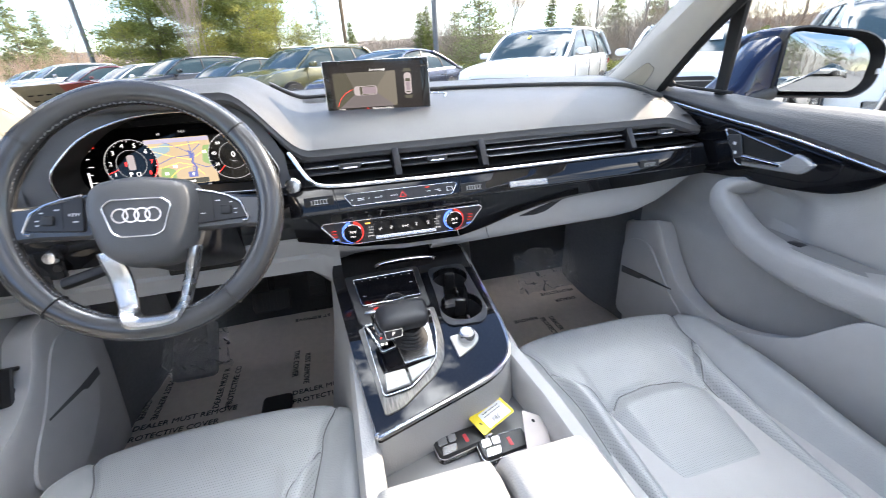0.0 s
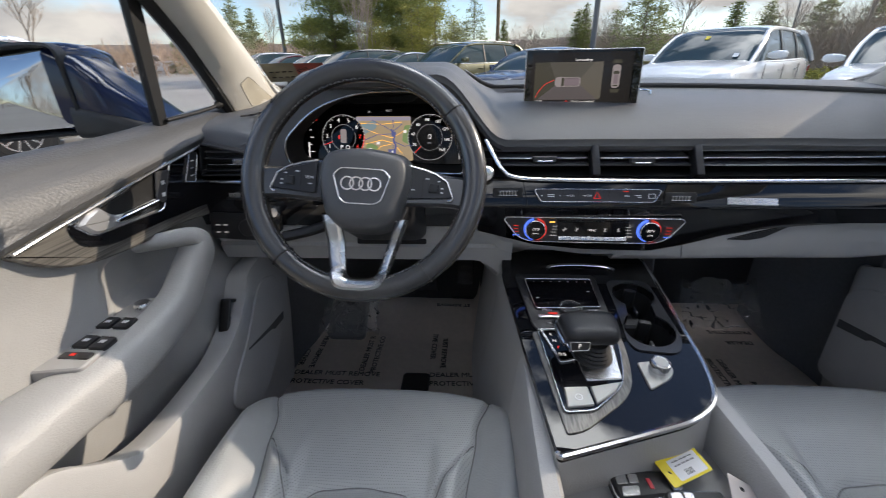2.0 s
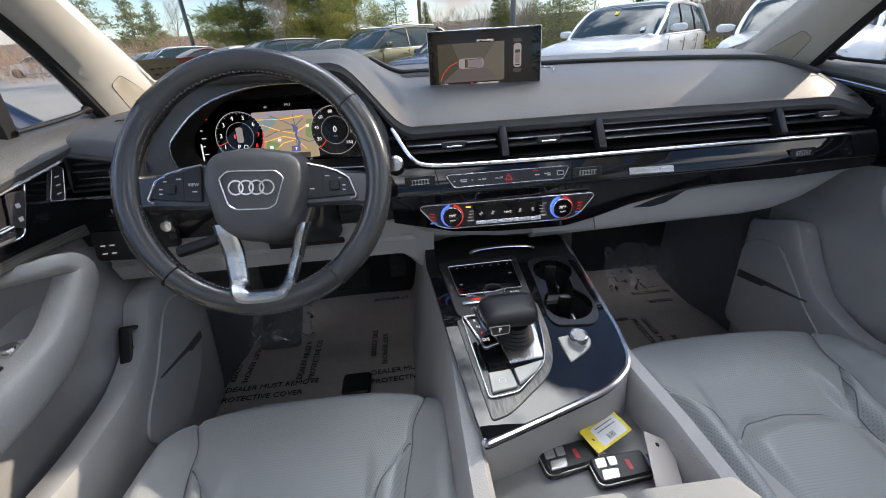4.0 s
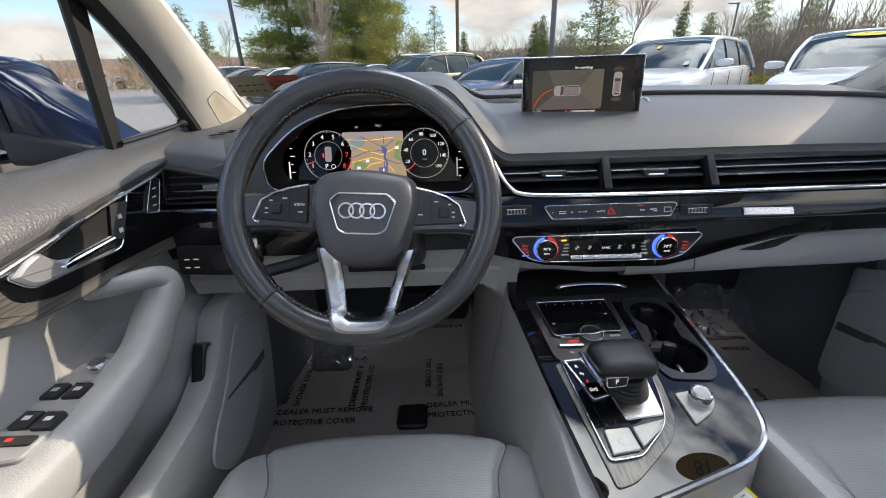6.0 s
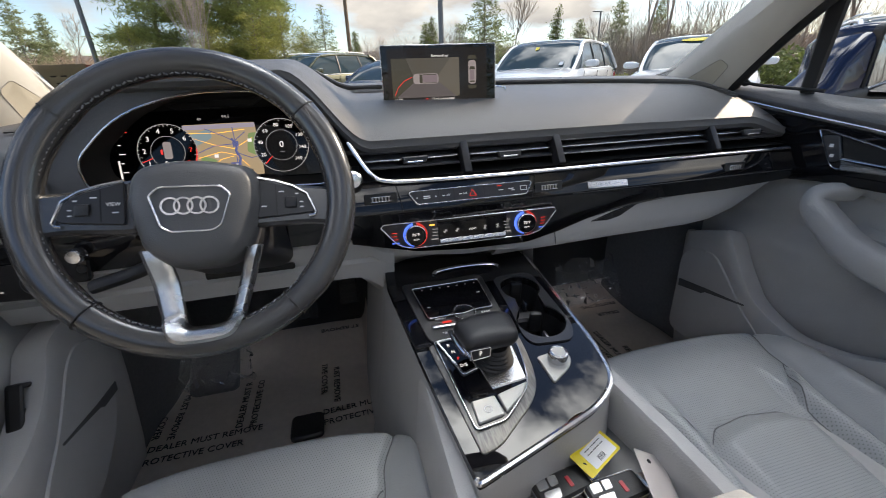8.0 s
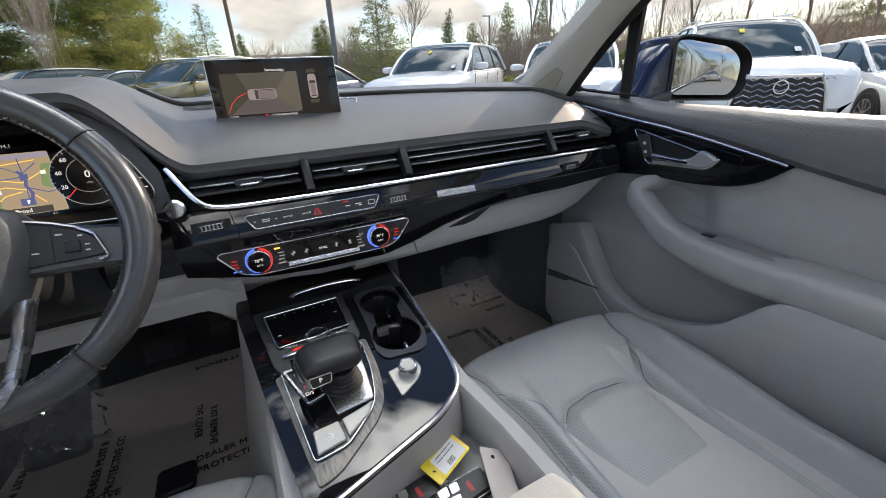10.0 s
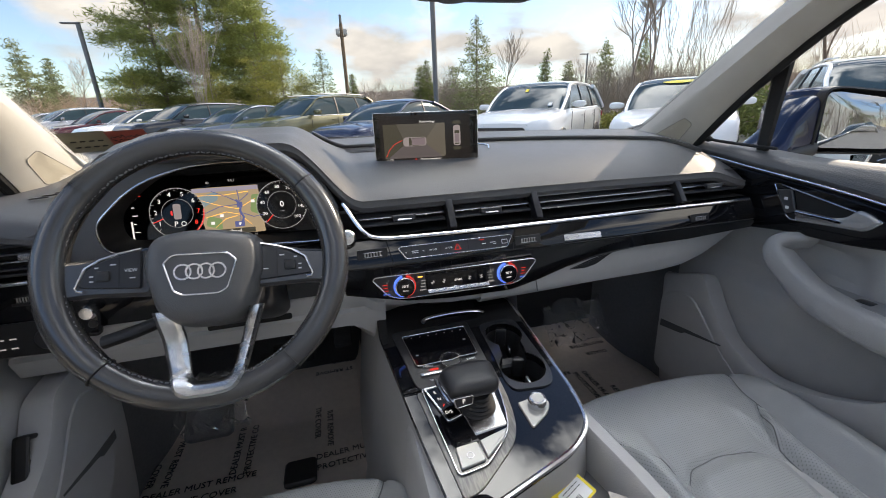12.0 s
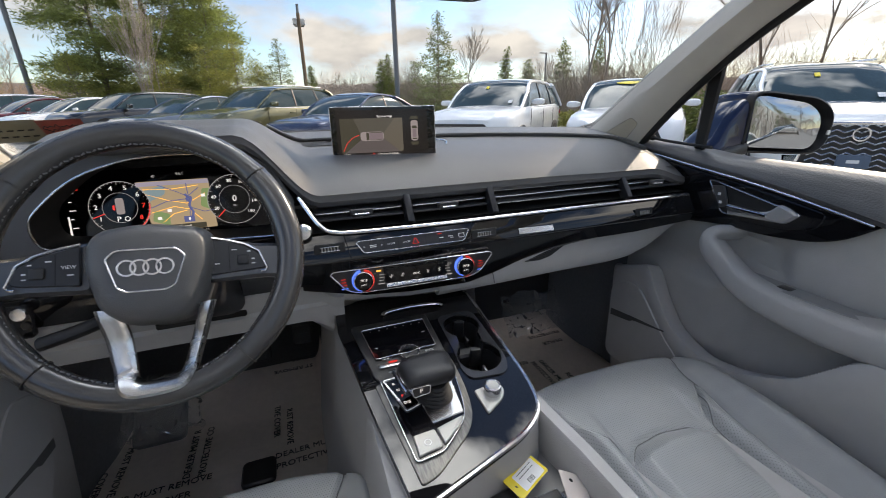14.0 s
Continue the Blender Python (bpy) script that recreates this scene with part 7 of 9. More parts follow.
def kick_panel(s):
    t = thing("kick_panel", (s * 0.70, 1.15, 0.45), "grey kick panel at the side of the footwell", "trim panel", "kick panels")
    bm = B()
    sheet(bm, 12, 10, lambda u, v: (s * (0.712 - 0.05 * smooth(0.1, 1.0, u)), 1.085 + 0.31 * u, 0.42 + 0.46 * v))
    part("kick_trim", bm, M_FELT, t)
    m = Matrix(((0, 0, -s, s * 0.668), (-1, 0, 0, 0), (0, 1, 0, 0), (0, 0, 0, 1)))
    bm = B()
    pts = [(1.074, 0.676), (1.074, 0.655), (1.00, 0.668), (0.99, 0.676), (0.888, 0.694), (0.888, 0.697), (0.99, 0.687)] if s > 0 else [(1.016, 0.702), (1.013, 0.684), (0.965, 0.686), (0.955, 0.694), (0.856, 0.711), (0.856, 0.715), (0.95, 0.705)]
    plate(bm, [Vector((-y, z)) for y, z in pts], m, 0.0055, 0.0004)
    part("dark_slot", bm, mat("slot_grey", (0.09, 0.09, 0.09), 0.6), t)
    pad = [(0.931, 0.807), (0.960, 0.822), (1.007, 0.808), (1.036, 0.774), (1.018, 0.694), (0.975, 0.629), (0.887, 0.577), (0.813, 0.582), (0.769, 0.645), (0.802, 0.689), (0.854, 0.726)]
    if s > 0:
        pad = [(1.085, 0.745), (1.05, 0.774), (1.02, 0.783), (0.993, 0.781), (0.976, 0.771), (0.936, 0.731), (0.882, 0.675), (0.847, 0.652), (0.823, 0.623), (0.85, 0.52), (1.08, 0.52)]
    bm = B()
    plate(bm, rounded([(-y, z) for y, z in pad], 0.03, 4), m, 0.0045, 0.0022)
    part("kick_pad", bm, M_GREY, t)
    if s < 0:
        m2 = Matrix(((0, 0, -s, s * 0.704), (-1, 0, 0, 0), (0, 1, 0, 0), (0, 0, 0, 1)))
        bm = B()
        hoop(bm, rounded([(-0.882, 0.739), (-0.837, 0.768), (-0.870, 0.824), (-0.924, 0.795)], 0.006), m2, 0.007, 0.020, 0.002)
        br = part("release_lever", bm, M_BLACK, t, "black bonnet release lever")
        bm = B()
        plate(bm, rounded([(-0.880, 0.744), (-0.842, 0.768), (-0.856, 0.792), (-0.896, 0.768)], 0.003), m2, 0.017, 0.002)
        part("lever_flap", bm, M_BUTTON, br)
        bm = B()
        plate(bm, rounded([(-0.882, 0.739), (-0.837, 0.768), (-0.870, 0.824), (-0.924, 0.795)], 0.006), m2, 0.006, 0.001)
        part("lever_back", bm, M_CAVE, br)
        bm = B()
        box(bm, (-0.874, 0.764, 0.017), (-0.860, 0.769, 0.0176), 0, m2)
        part("lever_mark", bm, M_BUTTONG, br)
    return t


def quarter_window(s):
    t = thing("quarter_window", (s * 0.745, 0.95, 1.15), "black-framed small triangular quarter window", "window", "quarter windows", "structure")
    bm = B()
    o = 0.0 if s > 0 else -0.041
    q = 0.0 if s > 0 else -0.028
    loft(bm, [[(s * x, y + o, 1.143) for x, y in ((0.760, 0.974), (0.752, 0.966), (0.752, 0.946), (0.760, 0.944), (0.768, 0.950), (0.768, 0.974))],
              [(s * x, y + q, 1.36) for x, y in ((0.738, 0.952), (0.73, 0.942), (0.73, 0.912), (0.738, 0.910), (0.746, 0.916), (0.746, 0.952))]])
    part("window_frame", bm, M_RUBBER, t)
    e = 0.033 if s < 0 else 0.015
    bm = B()
    tube(bm, curve([(s * 0.745, 0.915, 1.158), (s * 0.742, 1.0, 1.163), (s * 0.735, 1.085 - e, 1.170), (s * 0.73, 1.100 - e, 1.182), (s * 0.728, 1.062 - 0.4 * e, 1.235), (s * 0.722, 0.96, 1.318), (s * 0.716, 0.92, 1.348)], 5), [0.0035] * 11 + [0.008] * 4 + [0.011] * 16, 8)
    part("window_seal", bm, M_RUBBER, t)


def door_mirror(s):
    t = thing("door_mirror", (s * 1.0, 0.92, 1.12), "dark navy door mirror with black housing", "door mirror", "door mirrors")

    def L(x, y, z):
        return Vector((s * x, y, z))
    dy0 = 0.885 if s < 0 else 0.925
    # face outline: x away from the car, z up; the outer end stands nearer the driver
    face = rounded([(0.885, 1.137), (1.095, 1.124), (1.132, 1.148), (1.140, 1.228), (1.085, 1.266), (0.93, 1.284), (0.89, 1.28)], [0.02, 0.035, 0.035, 0.045, 0.05, 0.03, 0.02], 5)
    tip = 0.075 if s < 0 else 0.05

    def fy(x):
        return dy0 - 0.2 * (x - 1.0)
    bm = B()
    rings = []
    for sc, dy in ((0.96, 0.034), (1.0, 0.012), (1.02, 0.03), (1.0, 0.07), (0.9, 0.12), (0.65, 0.16), (0.3, 0.175)):
        rings.append([L(0.99 + (p.x - 0.99) * sc, fy(p.x) + dy, 1.205 + (p.y - 1.205) * sc) for p in face])
    loft(bm, rings)
    part("mirror_housing", bm, M_NAVY, t)
    bm = B()
    o2 = inset([Vector(p) for p in face], 0.016)
    loft(bm, [[L(p.x, fy(p.x) + 0.02, p.y) for p in face], [L(p.x, fy(p.x) - 0.006, p.y) for p in face], [L(p.x, fy(p.x) - 0.008, p.y) for p in inset([Vector(q) for q in face], 0.004)], [L(p.x, fy(p.x) + 0.004, p.y) for p in inset([Vector(q) for q in face], 0.008)], [L(p.x, fy(p.x) + 0.034, p.y) for p in o2]], caps=False)
    part("mirror_bezel", bm, M_BLACK, t)
    bm = B()
    g = rounded([(0.898, 1.150), (1.075, 1.139), (1.098, 1.158), (1.104, 1.218), (1.062, 1.252), (0.93, 1.272), (0.902, 1.27)], [0.015, 0.03, 0.03, 0.04, 0.045, 0.025, 0.015], 5)
    loft(bm, [[L(p.x, fy(p.x) + 0.010 + tip * (p.y - 1.205), p.y) for p in g]] + [[L(1.01 + (p.x - 1.01) * q, fy(1.01 + (p.x - 1.01) * q) + (0.004 if s < 0 else -0.004) - 0.0065 * (1 - q * q) + tip * (p.y - 1.205) * q, 1.205 + (p.y - 1.205) * q) for p in g] for q in (1.0, 0.85, 0.7, 0.55, 0.4, 0.25, 0.1, 0.01)])
    part("mirror_glass", bm, M_MIRRORDIM, t, "dimmed silvered mirror glass")
    bm = B()
    loft(bm, [[L(0.99 + (p.x - 0.99) * q, fy(p.x) + 0.028, 1.205 + (p.y - 1.205) * q) for p in o2] for q in (1.0, 0.4, 0.02)])
    part("mirror_back", bm, M_BLACK, t)
    bm = B()
    arm = [(0.775, [(0.93, 1.125), (1.07, 1.125), (1.04, 1.148), (0.95, 1.155)]), (0.80, [(0.925, 1.127), (1.065, 1.127), (1.04, 1.168), (0.94, 1.178)]), (0.84, [(dy0 + 0.02, 1.132), (1.05, 1.132), (1.03, 1.21), (dy0 + 0.025, 1.222)]),
           (0.88, [(dy0 + 0.018, 1.136), (dy0 + 0.135, 1.136), (dy0 + 0.12, 1.252), (dy0 + 0.022, 1.264)]), (0.92, [(dy0 + 0.014, 1.138), (dy0 + 0.13, 1.138), (dy0 + 0.11, 1.275), (dy0 + 0.016, 1.284)])]
    loft(bm, [[L(x, p.x, p.y) for p in rounded(q, 0.03, 5)] for x, q in arm])
    part("mirror_arm", bm, M_NAVY, t)
    bm = B()
    lo = 0.0 if s < 0 else 0.022
    foot = [(0.775, [(0.926, 1.118), (1.06, 1.118), (1.055, 1.140), (0.93, 1.142)]), (0.84, [(dy0 + 0.014, 1.126), (1.045, 1.126), (1.04, 1.168 - lo), (dy0 + 0.018, 1.172 - lo)]), (0.90, [(dy0 + 0.010, 1.130), (dy0 + 0.138, 1.130), (dy0 + 0.133, 1.182 - lo), (dy0 + 0.012, 1.186 - lo)])]
    loft(bm, [[L(x, p.x, p.y) for p in rounded(q, 0.014, 4)] for x, q in foot])
    part("mirror_foot", bm, M_BLACK, t, "black plastic foot of the mirror")
    bm = B()
    m = axes(L(1.127, fy(1.127) - 0.008, 1.18), (1, -0.2 * s, 0), (0, 0, 1))
    box(bm, (-0.004, -0.006, -0.002), (0.004, 0.006, 0.002), 0.001, m)
    part("side_sign", bm, M_WHITE, t)
    return t


def rear_view_mirror():
    t = thing("rear_view_mirror", (0, 0.80, 1.40), "black rear-view mirror hanging from the windscreen", "mirror")
    bm = B()
    shp = rounded([(-0.115, -0.005), (-0.07, -0.022), (0.085, -0.022), (0.115, -0.004), (0.115, 0.045), (-0.115, 0.045)], 0.02, 5)
    m = axes((0.0, 0.80, 1.418), (1, -0.05, 0), (0, -0.10, 1))
    rings = []
    for sc, z in ((0.96, 0.006), (1.0, 0.0), (1.0, -0.012), (0.85, -0.03), (0.4, -0.04)):
        rings.append([m @ Vector((p.x * sc, 0.01 + (p.y - 0.01) * sc, z)) for p in shp])
    loft(bm, rings)
    part("mirror_housing", bm, M_BLACK, t)
    bm = B()
    plate(bm, inset([Vector(p) for p in shp], 0.006), m, 0.0015, 0.0004, 0.0055)
    part("mirror_glass", bm, M_MIRROR, t)
    bm = B()
    m2 = axes((-0.025, 0.795, 1.395), (1, 0, 0), (0, 1, 0))
    spin(bm, [(0.028, 0.02), (0.026, 0.006), (0.020, 0.0), (0.004, -0.001)], m2, 20)
    part("sensor_bump", bm, M_BLACK, t)
    bm = B()
    tube(bm, [(0, 0.82, 1.43), (0, 0.84, 1.50), (0, 0.86, 1.53)], 0.014, 10)
    part("mirror_stem", bm, M_BLACK, t)
    return t


# ---- footwells ----


def footwells():
    # paper mats with print
    def paper(name, x0, x1, label, s):
        t = thing(name, ((x0 + x1) / 2, 1.0, 0.44), label, "floor mat", "paper floor mats")
        bm = B()

        def f(u, v):
            x, y = x0 + (x1 - x0) * u, 0.55 + 0.92 * v
            z = 0.449 + 0.0025 * noise.noise(Vector((x * 9, y * 9, s))) + 0.20 * max(0.0, y - 1.23) ** 1.2 * 1.9
            z += 0.05 * smooth(0.03, 0.0, min(u, 1 - u))
            return (x, y, z)
        sheet(bm, 50, 70, f, -0.001)
        part("mat_sheet", bm, M_PAPER, t)
        return t
    d = paper("paper_floor_mat", -0.735, -0.175, "printed brown protective paper mat in the driver's footwell", 0)

    def row(text, x, y, size, rot, parent, ylift=0.0):
        m = Matrix.Translation((x, y, 0.4535 + 0.38 * max(0.0, y - 1.23) ** 1.2 + ylift)) @ Matrix.Rotation(radians(rot), 4, "Z")
        if y > 1.28:
            m = m @ Matrix.Rotation(radians(0), 4, "X")
        words(text, size, m, M_INK, "mat_print", parent, 0.0006)
    row("DEALER MUST REMOVE", -0.582, 1.085, 0.0235, 0, d)
    row("PROTECTIVE COVER", -0.605, 1.050, 0.0235, 0, d)
    row("DEALER MUST", -0.247, 1.092, 0.0235, 2, d)
    row("PROTECTIVE", -0.252, 1.058, 0.0235, 2, d)
    row("DEALER MUST REMOVE", -0.515, 1.215, 0.0225, 90, d)
    row("PROTECTIVE COVER", -0.483, 1.195, 0.0225, 90, d)
    row("PROTECTIVE COVER", -0.318, 1.255, 0.0225, -90, d)
    row("DEALER MUST REMOVE", -0.286, 1.235, 0.0225, -90, d)
    row("MUST REMOVE", -0.665, 1.18, 0.0225, -90, d)
    row("COVER", -0.700, 1.15, 0.0225, -90, d)
    row("ST REMOVE", -0.265, 1.378, 0.022, 180, d, 0.01)
    row("COVER", -0.235, 1.408, 0.022, 180, d, 0.012)
    bm = B()
    plate(bm, rounded([(-0.392, 1.015), (-0.318, 1.015), (-0.318, 1.088), (-0.392, 1.088)], 0.014), Matrix.Translation((0, 0, 0.452)), 0.012, 0.004)
    tagged(part("mat_clip", bm, M_BLACK), "black square of carpet showing through the paper mat", "mat clip")
    p = paper("paper_floor_mat", 0.20, 0.735, "creased printed brown paper mat in the passenger's footwell", 5)
    row("DEALER MUST", 0.505, 1.12, 0.0225, -90, p)
    row("PROTECTIVE", 0.475, 1.13, 0.0225, -90, p)
    row("REMOVE", 0.545, 1.06, 0.0225, -90, p)
    row("DEALER", 0.60, 1.26, 0.0225, 180, p, 0.004)
    row("PROTECTIVE", 0.585, 1.295, 0.0225, 180, p, 0.008)
    row("REMOVE", 0.42, 1.20, 0.022, 180, p)
    # crumpled clear film
    for x0, x1, y0, y1, z0, lab in ((-0.69, -0.50, 1.24, 1.34, 0.475, "crumpled clear plastic film on the footrest"), (0.44, 0.70, 1.29, 1.36, 0.50, "crumpled clear plastic film at the end of the mat")):
        bm = B()
        sheet(bm, 26, 20, lambda u, v: (x0 + (x1 - x0) * u + 0.012 * noise.noise(Vector((u * 7, v * 7, x0))), y0 + (y1 - y0) * v, z0 + 0.12 * v ** 1.2 + 0.022 * noise.noise(Vector((u * 6, v * 6, 3 + x0))) + 0.012 * noise.noise(Vector((u * 17, v * 15, 9)))))
        o = solo("plastic_film", bm, M_FILM, lab, "plastic film", angle=15)
        o.visible_shadow = False
    # foot rest and pedals
    t = thing("foot_rest", (-0.60, 1.30, 0.45), "dark foot rest covered with film", "foot rest")
    bm = B()
    m = axes((-0.60, 1.30, 0.49), (1, 0, 0), (0, 0.75, 0.6))
    plate(bm, rounded([(-0.06, -0.07), (0.06, -0.07), (0.06, 0.10), (-0.06, 0.10)], 0.02), m, 0.02, 0.006)
    part("rest_plate", bm, M_CARPET, t)
    for nm, x, w, h, z in (("brake_pedal", -0.37, 0.055, 0.032, 0.60), ("accelerator_pedal", -0.225, 0.026, 0.06, 0.66)):
        t = thing(nm, (x, 1.33, z), "ribbed black rubber %s in the footwell" % nm.replace("_", " "), "pedal")
        m = axes((x, 1.36, z), (1, 0, 0), (0, 0.5, 0.86))
        bm = B()
        plate(bm, rounded([(-w, -h), (w, -h), (w, h), (-w, h)], 0.01), m, 0.012, 0.003)
        pd = part("pedal_pad", bm, M_PEDAL, t)
        for k in range(5):
            bm = B()
            if w > h:
                box(bm, (-w * 0.85 + k * w * 0.38, -h * 0.8, 0.012), (-w * 0.85 + k * w * 0.38 + w * 0.2, h * 0.8, 0.015), 0.001, m)
            else:
                box(bm, (-w * 0.8, -h * 0.85 + k * h * 0.38, 0.012), (w * 0.8, -h * 0.85 + k * h * 0.38 + h * 0.2, 0.015), 0.001, m)
            part("pedal_rib", bm, M_PEDAL, pd)
        bm = B()
        tube(bm, [(x, 1.37, z), (x, 1.42, z + 0.08), (x, 1.44, z + 0.2)], 0.010, 8)
        part("pedal_arm", bm, M_BLACK, t)
    # oval price sticker at the top of the windscreen, printed side outwards
    bm = B()
    m = axes((0.40, 0.865, 1.478), (-1, 0, 0), (0, -0.9, 0.42))
    plate(bm, [(0.072 * math.cos(2 * math.pi * i / 28), 0.034 * math.sin(2 * math.pi * i / 28)) for i in range(28)], m, 0.0008, 0.0002)
    ps = thing("oval_sticker", (0.40, 0.865, 1.478), "yellow oval paper sticker with a number on the windscreen", "sticker")
    part("sticker_sheet", bm, M_STICKER, ps)
    words("18", 0.05, m @ Matrix.Translation((0, 0, -0.0006)), M_INK, "sticker_number", ps, 0.0004)
    # stickers on the lower corner of the windscreen, seen from behind
    def on_glass(x, v, lift=0.003):
        k = (x / 0.7) ** 2
        return Vector((x * (1 - 0.13 * v), 1.585 - 0.23 * k + (0.66 - 0.03 * k - 1.585 + 0.23 * k) * v - lift, 1.175 - 0.005 * k + (0.42 - 0.03 * k) * v + 0.03 * math.sin(math.pi * v) - lift))

    def glass_sheet(x0, x1, v0, v1, lift):
        bm = B()
        sheet(bm, 8, 4, lambda u, v: on_glass(x0 + (x1 - x0) * u, v0 + (v1 - v0) * v, lift), 0.0004)
        return bm
    t2 = thing("window_sticker", on_glass(-0.68, 0.13), "tan paper sticker with print on the windscreen corner", "sticker")
    part("sticker_sheet", glass_sheet(-0.722, -0.655, 0.085, 0.172, 0.004), M_TANPAPER, t2)
    st2 = thing("red_slip", on_glass(-0.62, 0.13), "rust-red handwritten slip on the windscreen corner", "paper slip")
    part("slip_sheet", glass_sheet(-0.655, -0.592, 0.078, 0.172, 0.006), M_REDPAPER, st2)
    bm = B()
    rs = random.Random(4)
    for v in (0.097, 0.115, 0.133, 0.151):
        pts = [on_glass(-0.650 + 0.0033 * q, v + 0.008 * rs.uniform(-1, 1), 0.0085) for q in range(16)]
        tube(bm, curve(pts, 3), 0.0009, 5)
    part("slip_writing", bm, M_INK, st2)
    bm = B()
    for v in (0.11, 0.135):
        for q in range(4):
            x = -0.712 + 0.013 * q
            tube(bm, [on_glass(x, v, 0.0055), on_glass(x + 0.008, v, 0.0055)], 0.0013, 5)
    part("slip_writing", bm, M_INK, t2)
    bm = B()
    tube(bm, [on_glass(-0.665 + 0.012 * q, 0.070, 0.006) for q in range(8)], 0.0024, 6)
    solo("yellow_strip", bm, M_YELLOW, "yellow edge strip under the stickers", "strip")


car_shell()
windows()
dashboard()
steering_wheel()
display_screen()
centre_console()
arm_rest()
key_things()
front_seat(-0.370, -1, "grey perforated leather driver's seat")
seat_right = front_seat(0.402, 1, "grey perforated leather front passenger seat")
seat_right.location.y += 0.045
for s_ in (-1, 1):
    pillar(s_)
    quarter_window(s_)
    car_door(s_)
    kick_panel(s_)
    door_mirror(s_)
rear_view_mirror()
footwells()

# ---- outside: car park, cars, lamps, trees ----
M_ASPHALT = mat("asphalt", (0.27, 0.255, 0.235), 0.9, var=0.25, scale=25, big=0.25, bump=0.5, bscale=60)
M_MULCH = mat("red_mulch", (0.36, 0.07, 0.03), 0.9, var=0.5, scale=30, bump=1.0, bscale=40)
M_KERB = mat("kerb_concrete", (0.45, 0.43, 0.40), 0.85, var=0.15)
M_TYRE = mat("tyre_rubber", (0.018, 0.018, 0.018), 0.75, var=0.2)
M_CARGLASS = mat("car_glass", (0.035, 0.06, 0.07), 0.04, var=0.2, spec=0.22)
M_CARBLACK = mat("car_black_trim", (0.015, 0.015, 0.016), 0.4, var=0.2)
M_LAMPGLASS = mat("headlamp_glass", (0.35, 0.37, 0.40), 0.08, 0.4, var=0.3, scale=60)
M_POLE = mat("steel_pole", (0.16, 0.165, 0.17), 0.5, 0.4, var=0.15)
M_WOODPOLE = mat("wooden_pole", (0.20, 0.14, 0.09), 0.85, var=0.25, stretch=(8, 8, 1))
M_PINE = mat("pine_needles", (0.26, 0.29, 0.085), 0.75, var=0.3, island=0.9, scale=2.0, big=0.4)
M_PINEDARK = mat("spruce_needles", (0.25, 0.275, 0.13), 0.75, var=0.3, island=0.9, scale=2.0, big=0.4)
M_CEDAR = mat("cedar_leaves", (0.14, 0.17, 0.05), 0.75, var=0.3, island=0.9, scale=4.0)
M_YGREEN = mat("yellow_green_leaves", (0.32, 0.31, 0.08), 0.75, var=0.3, island=0.9, scale=2.0)
M_BARK = mat("bark", (0.21, 0.17, 0.135), 0.9, var=0.3, bump=0.5, bscale=20)
M_BIRCH = mat("birch_bark", (0.36, 0.295, 0.24), 0.8, var=0.3, scale=4, stretch=(1, 1, 4))
M_TWIG = mat("bare_twigs", (0.33, 0.27, 0.215), 0.9, var=0.3, island=0.8)
M_TWIGRED = mat("rusty_twigs", (0.34, 0.24, 0.17), 0.9, var=0.3, island=0.8)
M_HILL = mat("far_hill", (0.16, 0.125, 0.10), 0.95, var=0.3, scale=0.25, big=0.05, stretch=(1, 1, 2))


def ground_z(x, y):
    return 0.021 * max(0.0, y - 4.0) if y < 90 else 0.021 * 86


def ground():
    bm = B()
    ys = [-400, -120, -40, -12, 0, 4, 8, 12, 16, 20, 26, 34, 44, 60, 90, 160, 400]
    xs = [-400, -160, -70, -35, -20, -12, -6, 0, 6, 12, 20, 35, 70, 160, 400]
    g = [[bm.verts.new((x, y, ground_z(x, y))) for y in ys] for x in xs]
    for i in range(len(xs) - 1):
        for j in range(len(ys) - 1):
            bm.faces.new((g[i][j], g[i + 1][j], g[i + 1][j + 1], g[i][j + 1]))
    solo("ground", bm, M_ASPHALT, "worn grey asphalt of a sloping car park", "ground", kind="structure")
    # mulch island with its kerb
    t = thing("mulch_bed", (-6.3, 4.0, 0.0), "bed of red wood mulch inside a pale kerb", "planting bed", kind="structure")
    bm = B()
    outl = rounded([(-9.5, 2.4), (-4.2, 2.4), (-4.2, 3.4), (-8.4, 6.2), (-11.0, 6.4)], 0.5)
    plate(bm, outl, Matrix.Translation((0, 0, 0)), 0.16, 0.05)
    part("mulch", bm, M_MULCH, t)
    bm = B()
    big = inset([Vector(p) for p in outl], -0.16)
    hoop(bm, big, Matrix.Translation((0, 0, 0)), 0.15, 0.13, 0.02)
    part("kerb", bm, M_KERB, t)
    # far wooded ridge
    bm = B()

    def ridge(u, v):
        az = radians(-100 + 200 * u)
        d = 170 + 40 * v
        h = (9.5 + 2.0 * noise.noise(Vector((u * 6, 0, 0))) + 0.8 * noise.noise(Vector((u * 60, 0, 1)))) * smooth(0, 1, v)
        return (d * math.sin(az), d * math.cos(az), 1.5 + h)
    sheet(bm, 300, 6, ridge)
    solo("backdrop", bm, M_HILL, "long brown wooded ridge in the distance", "hill", kind="structure")


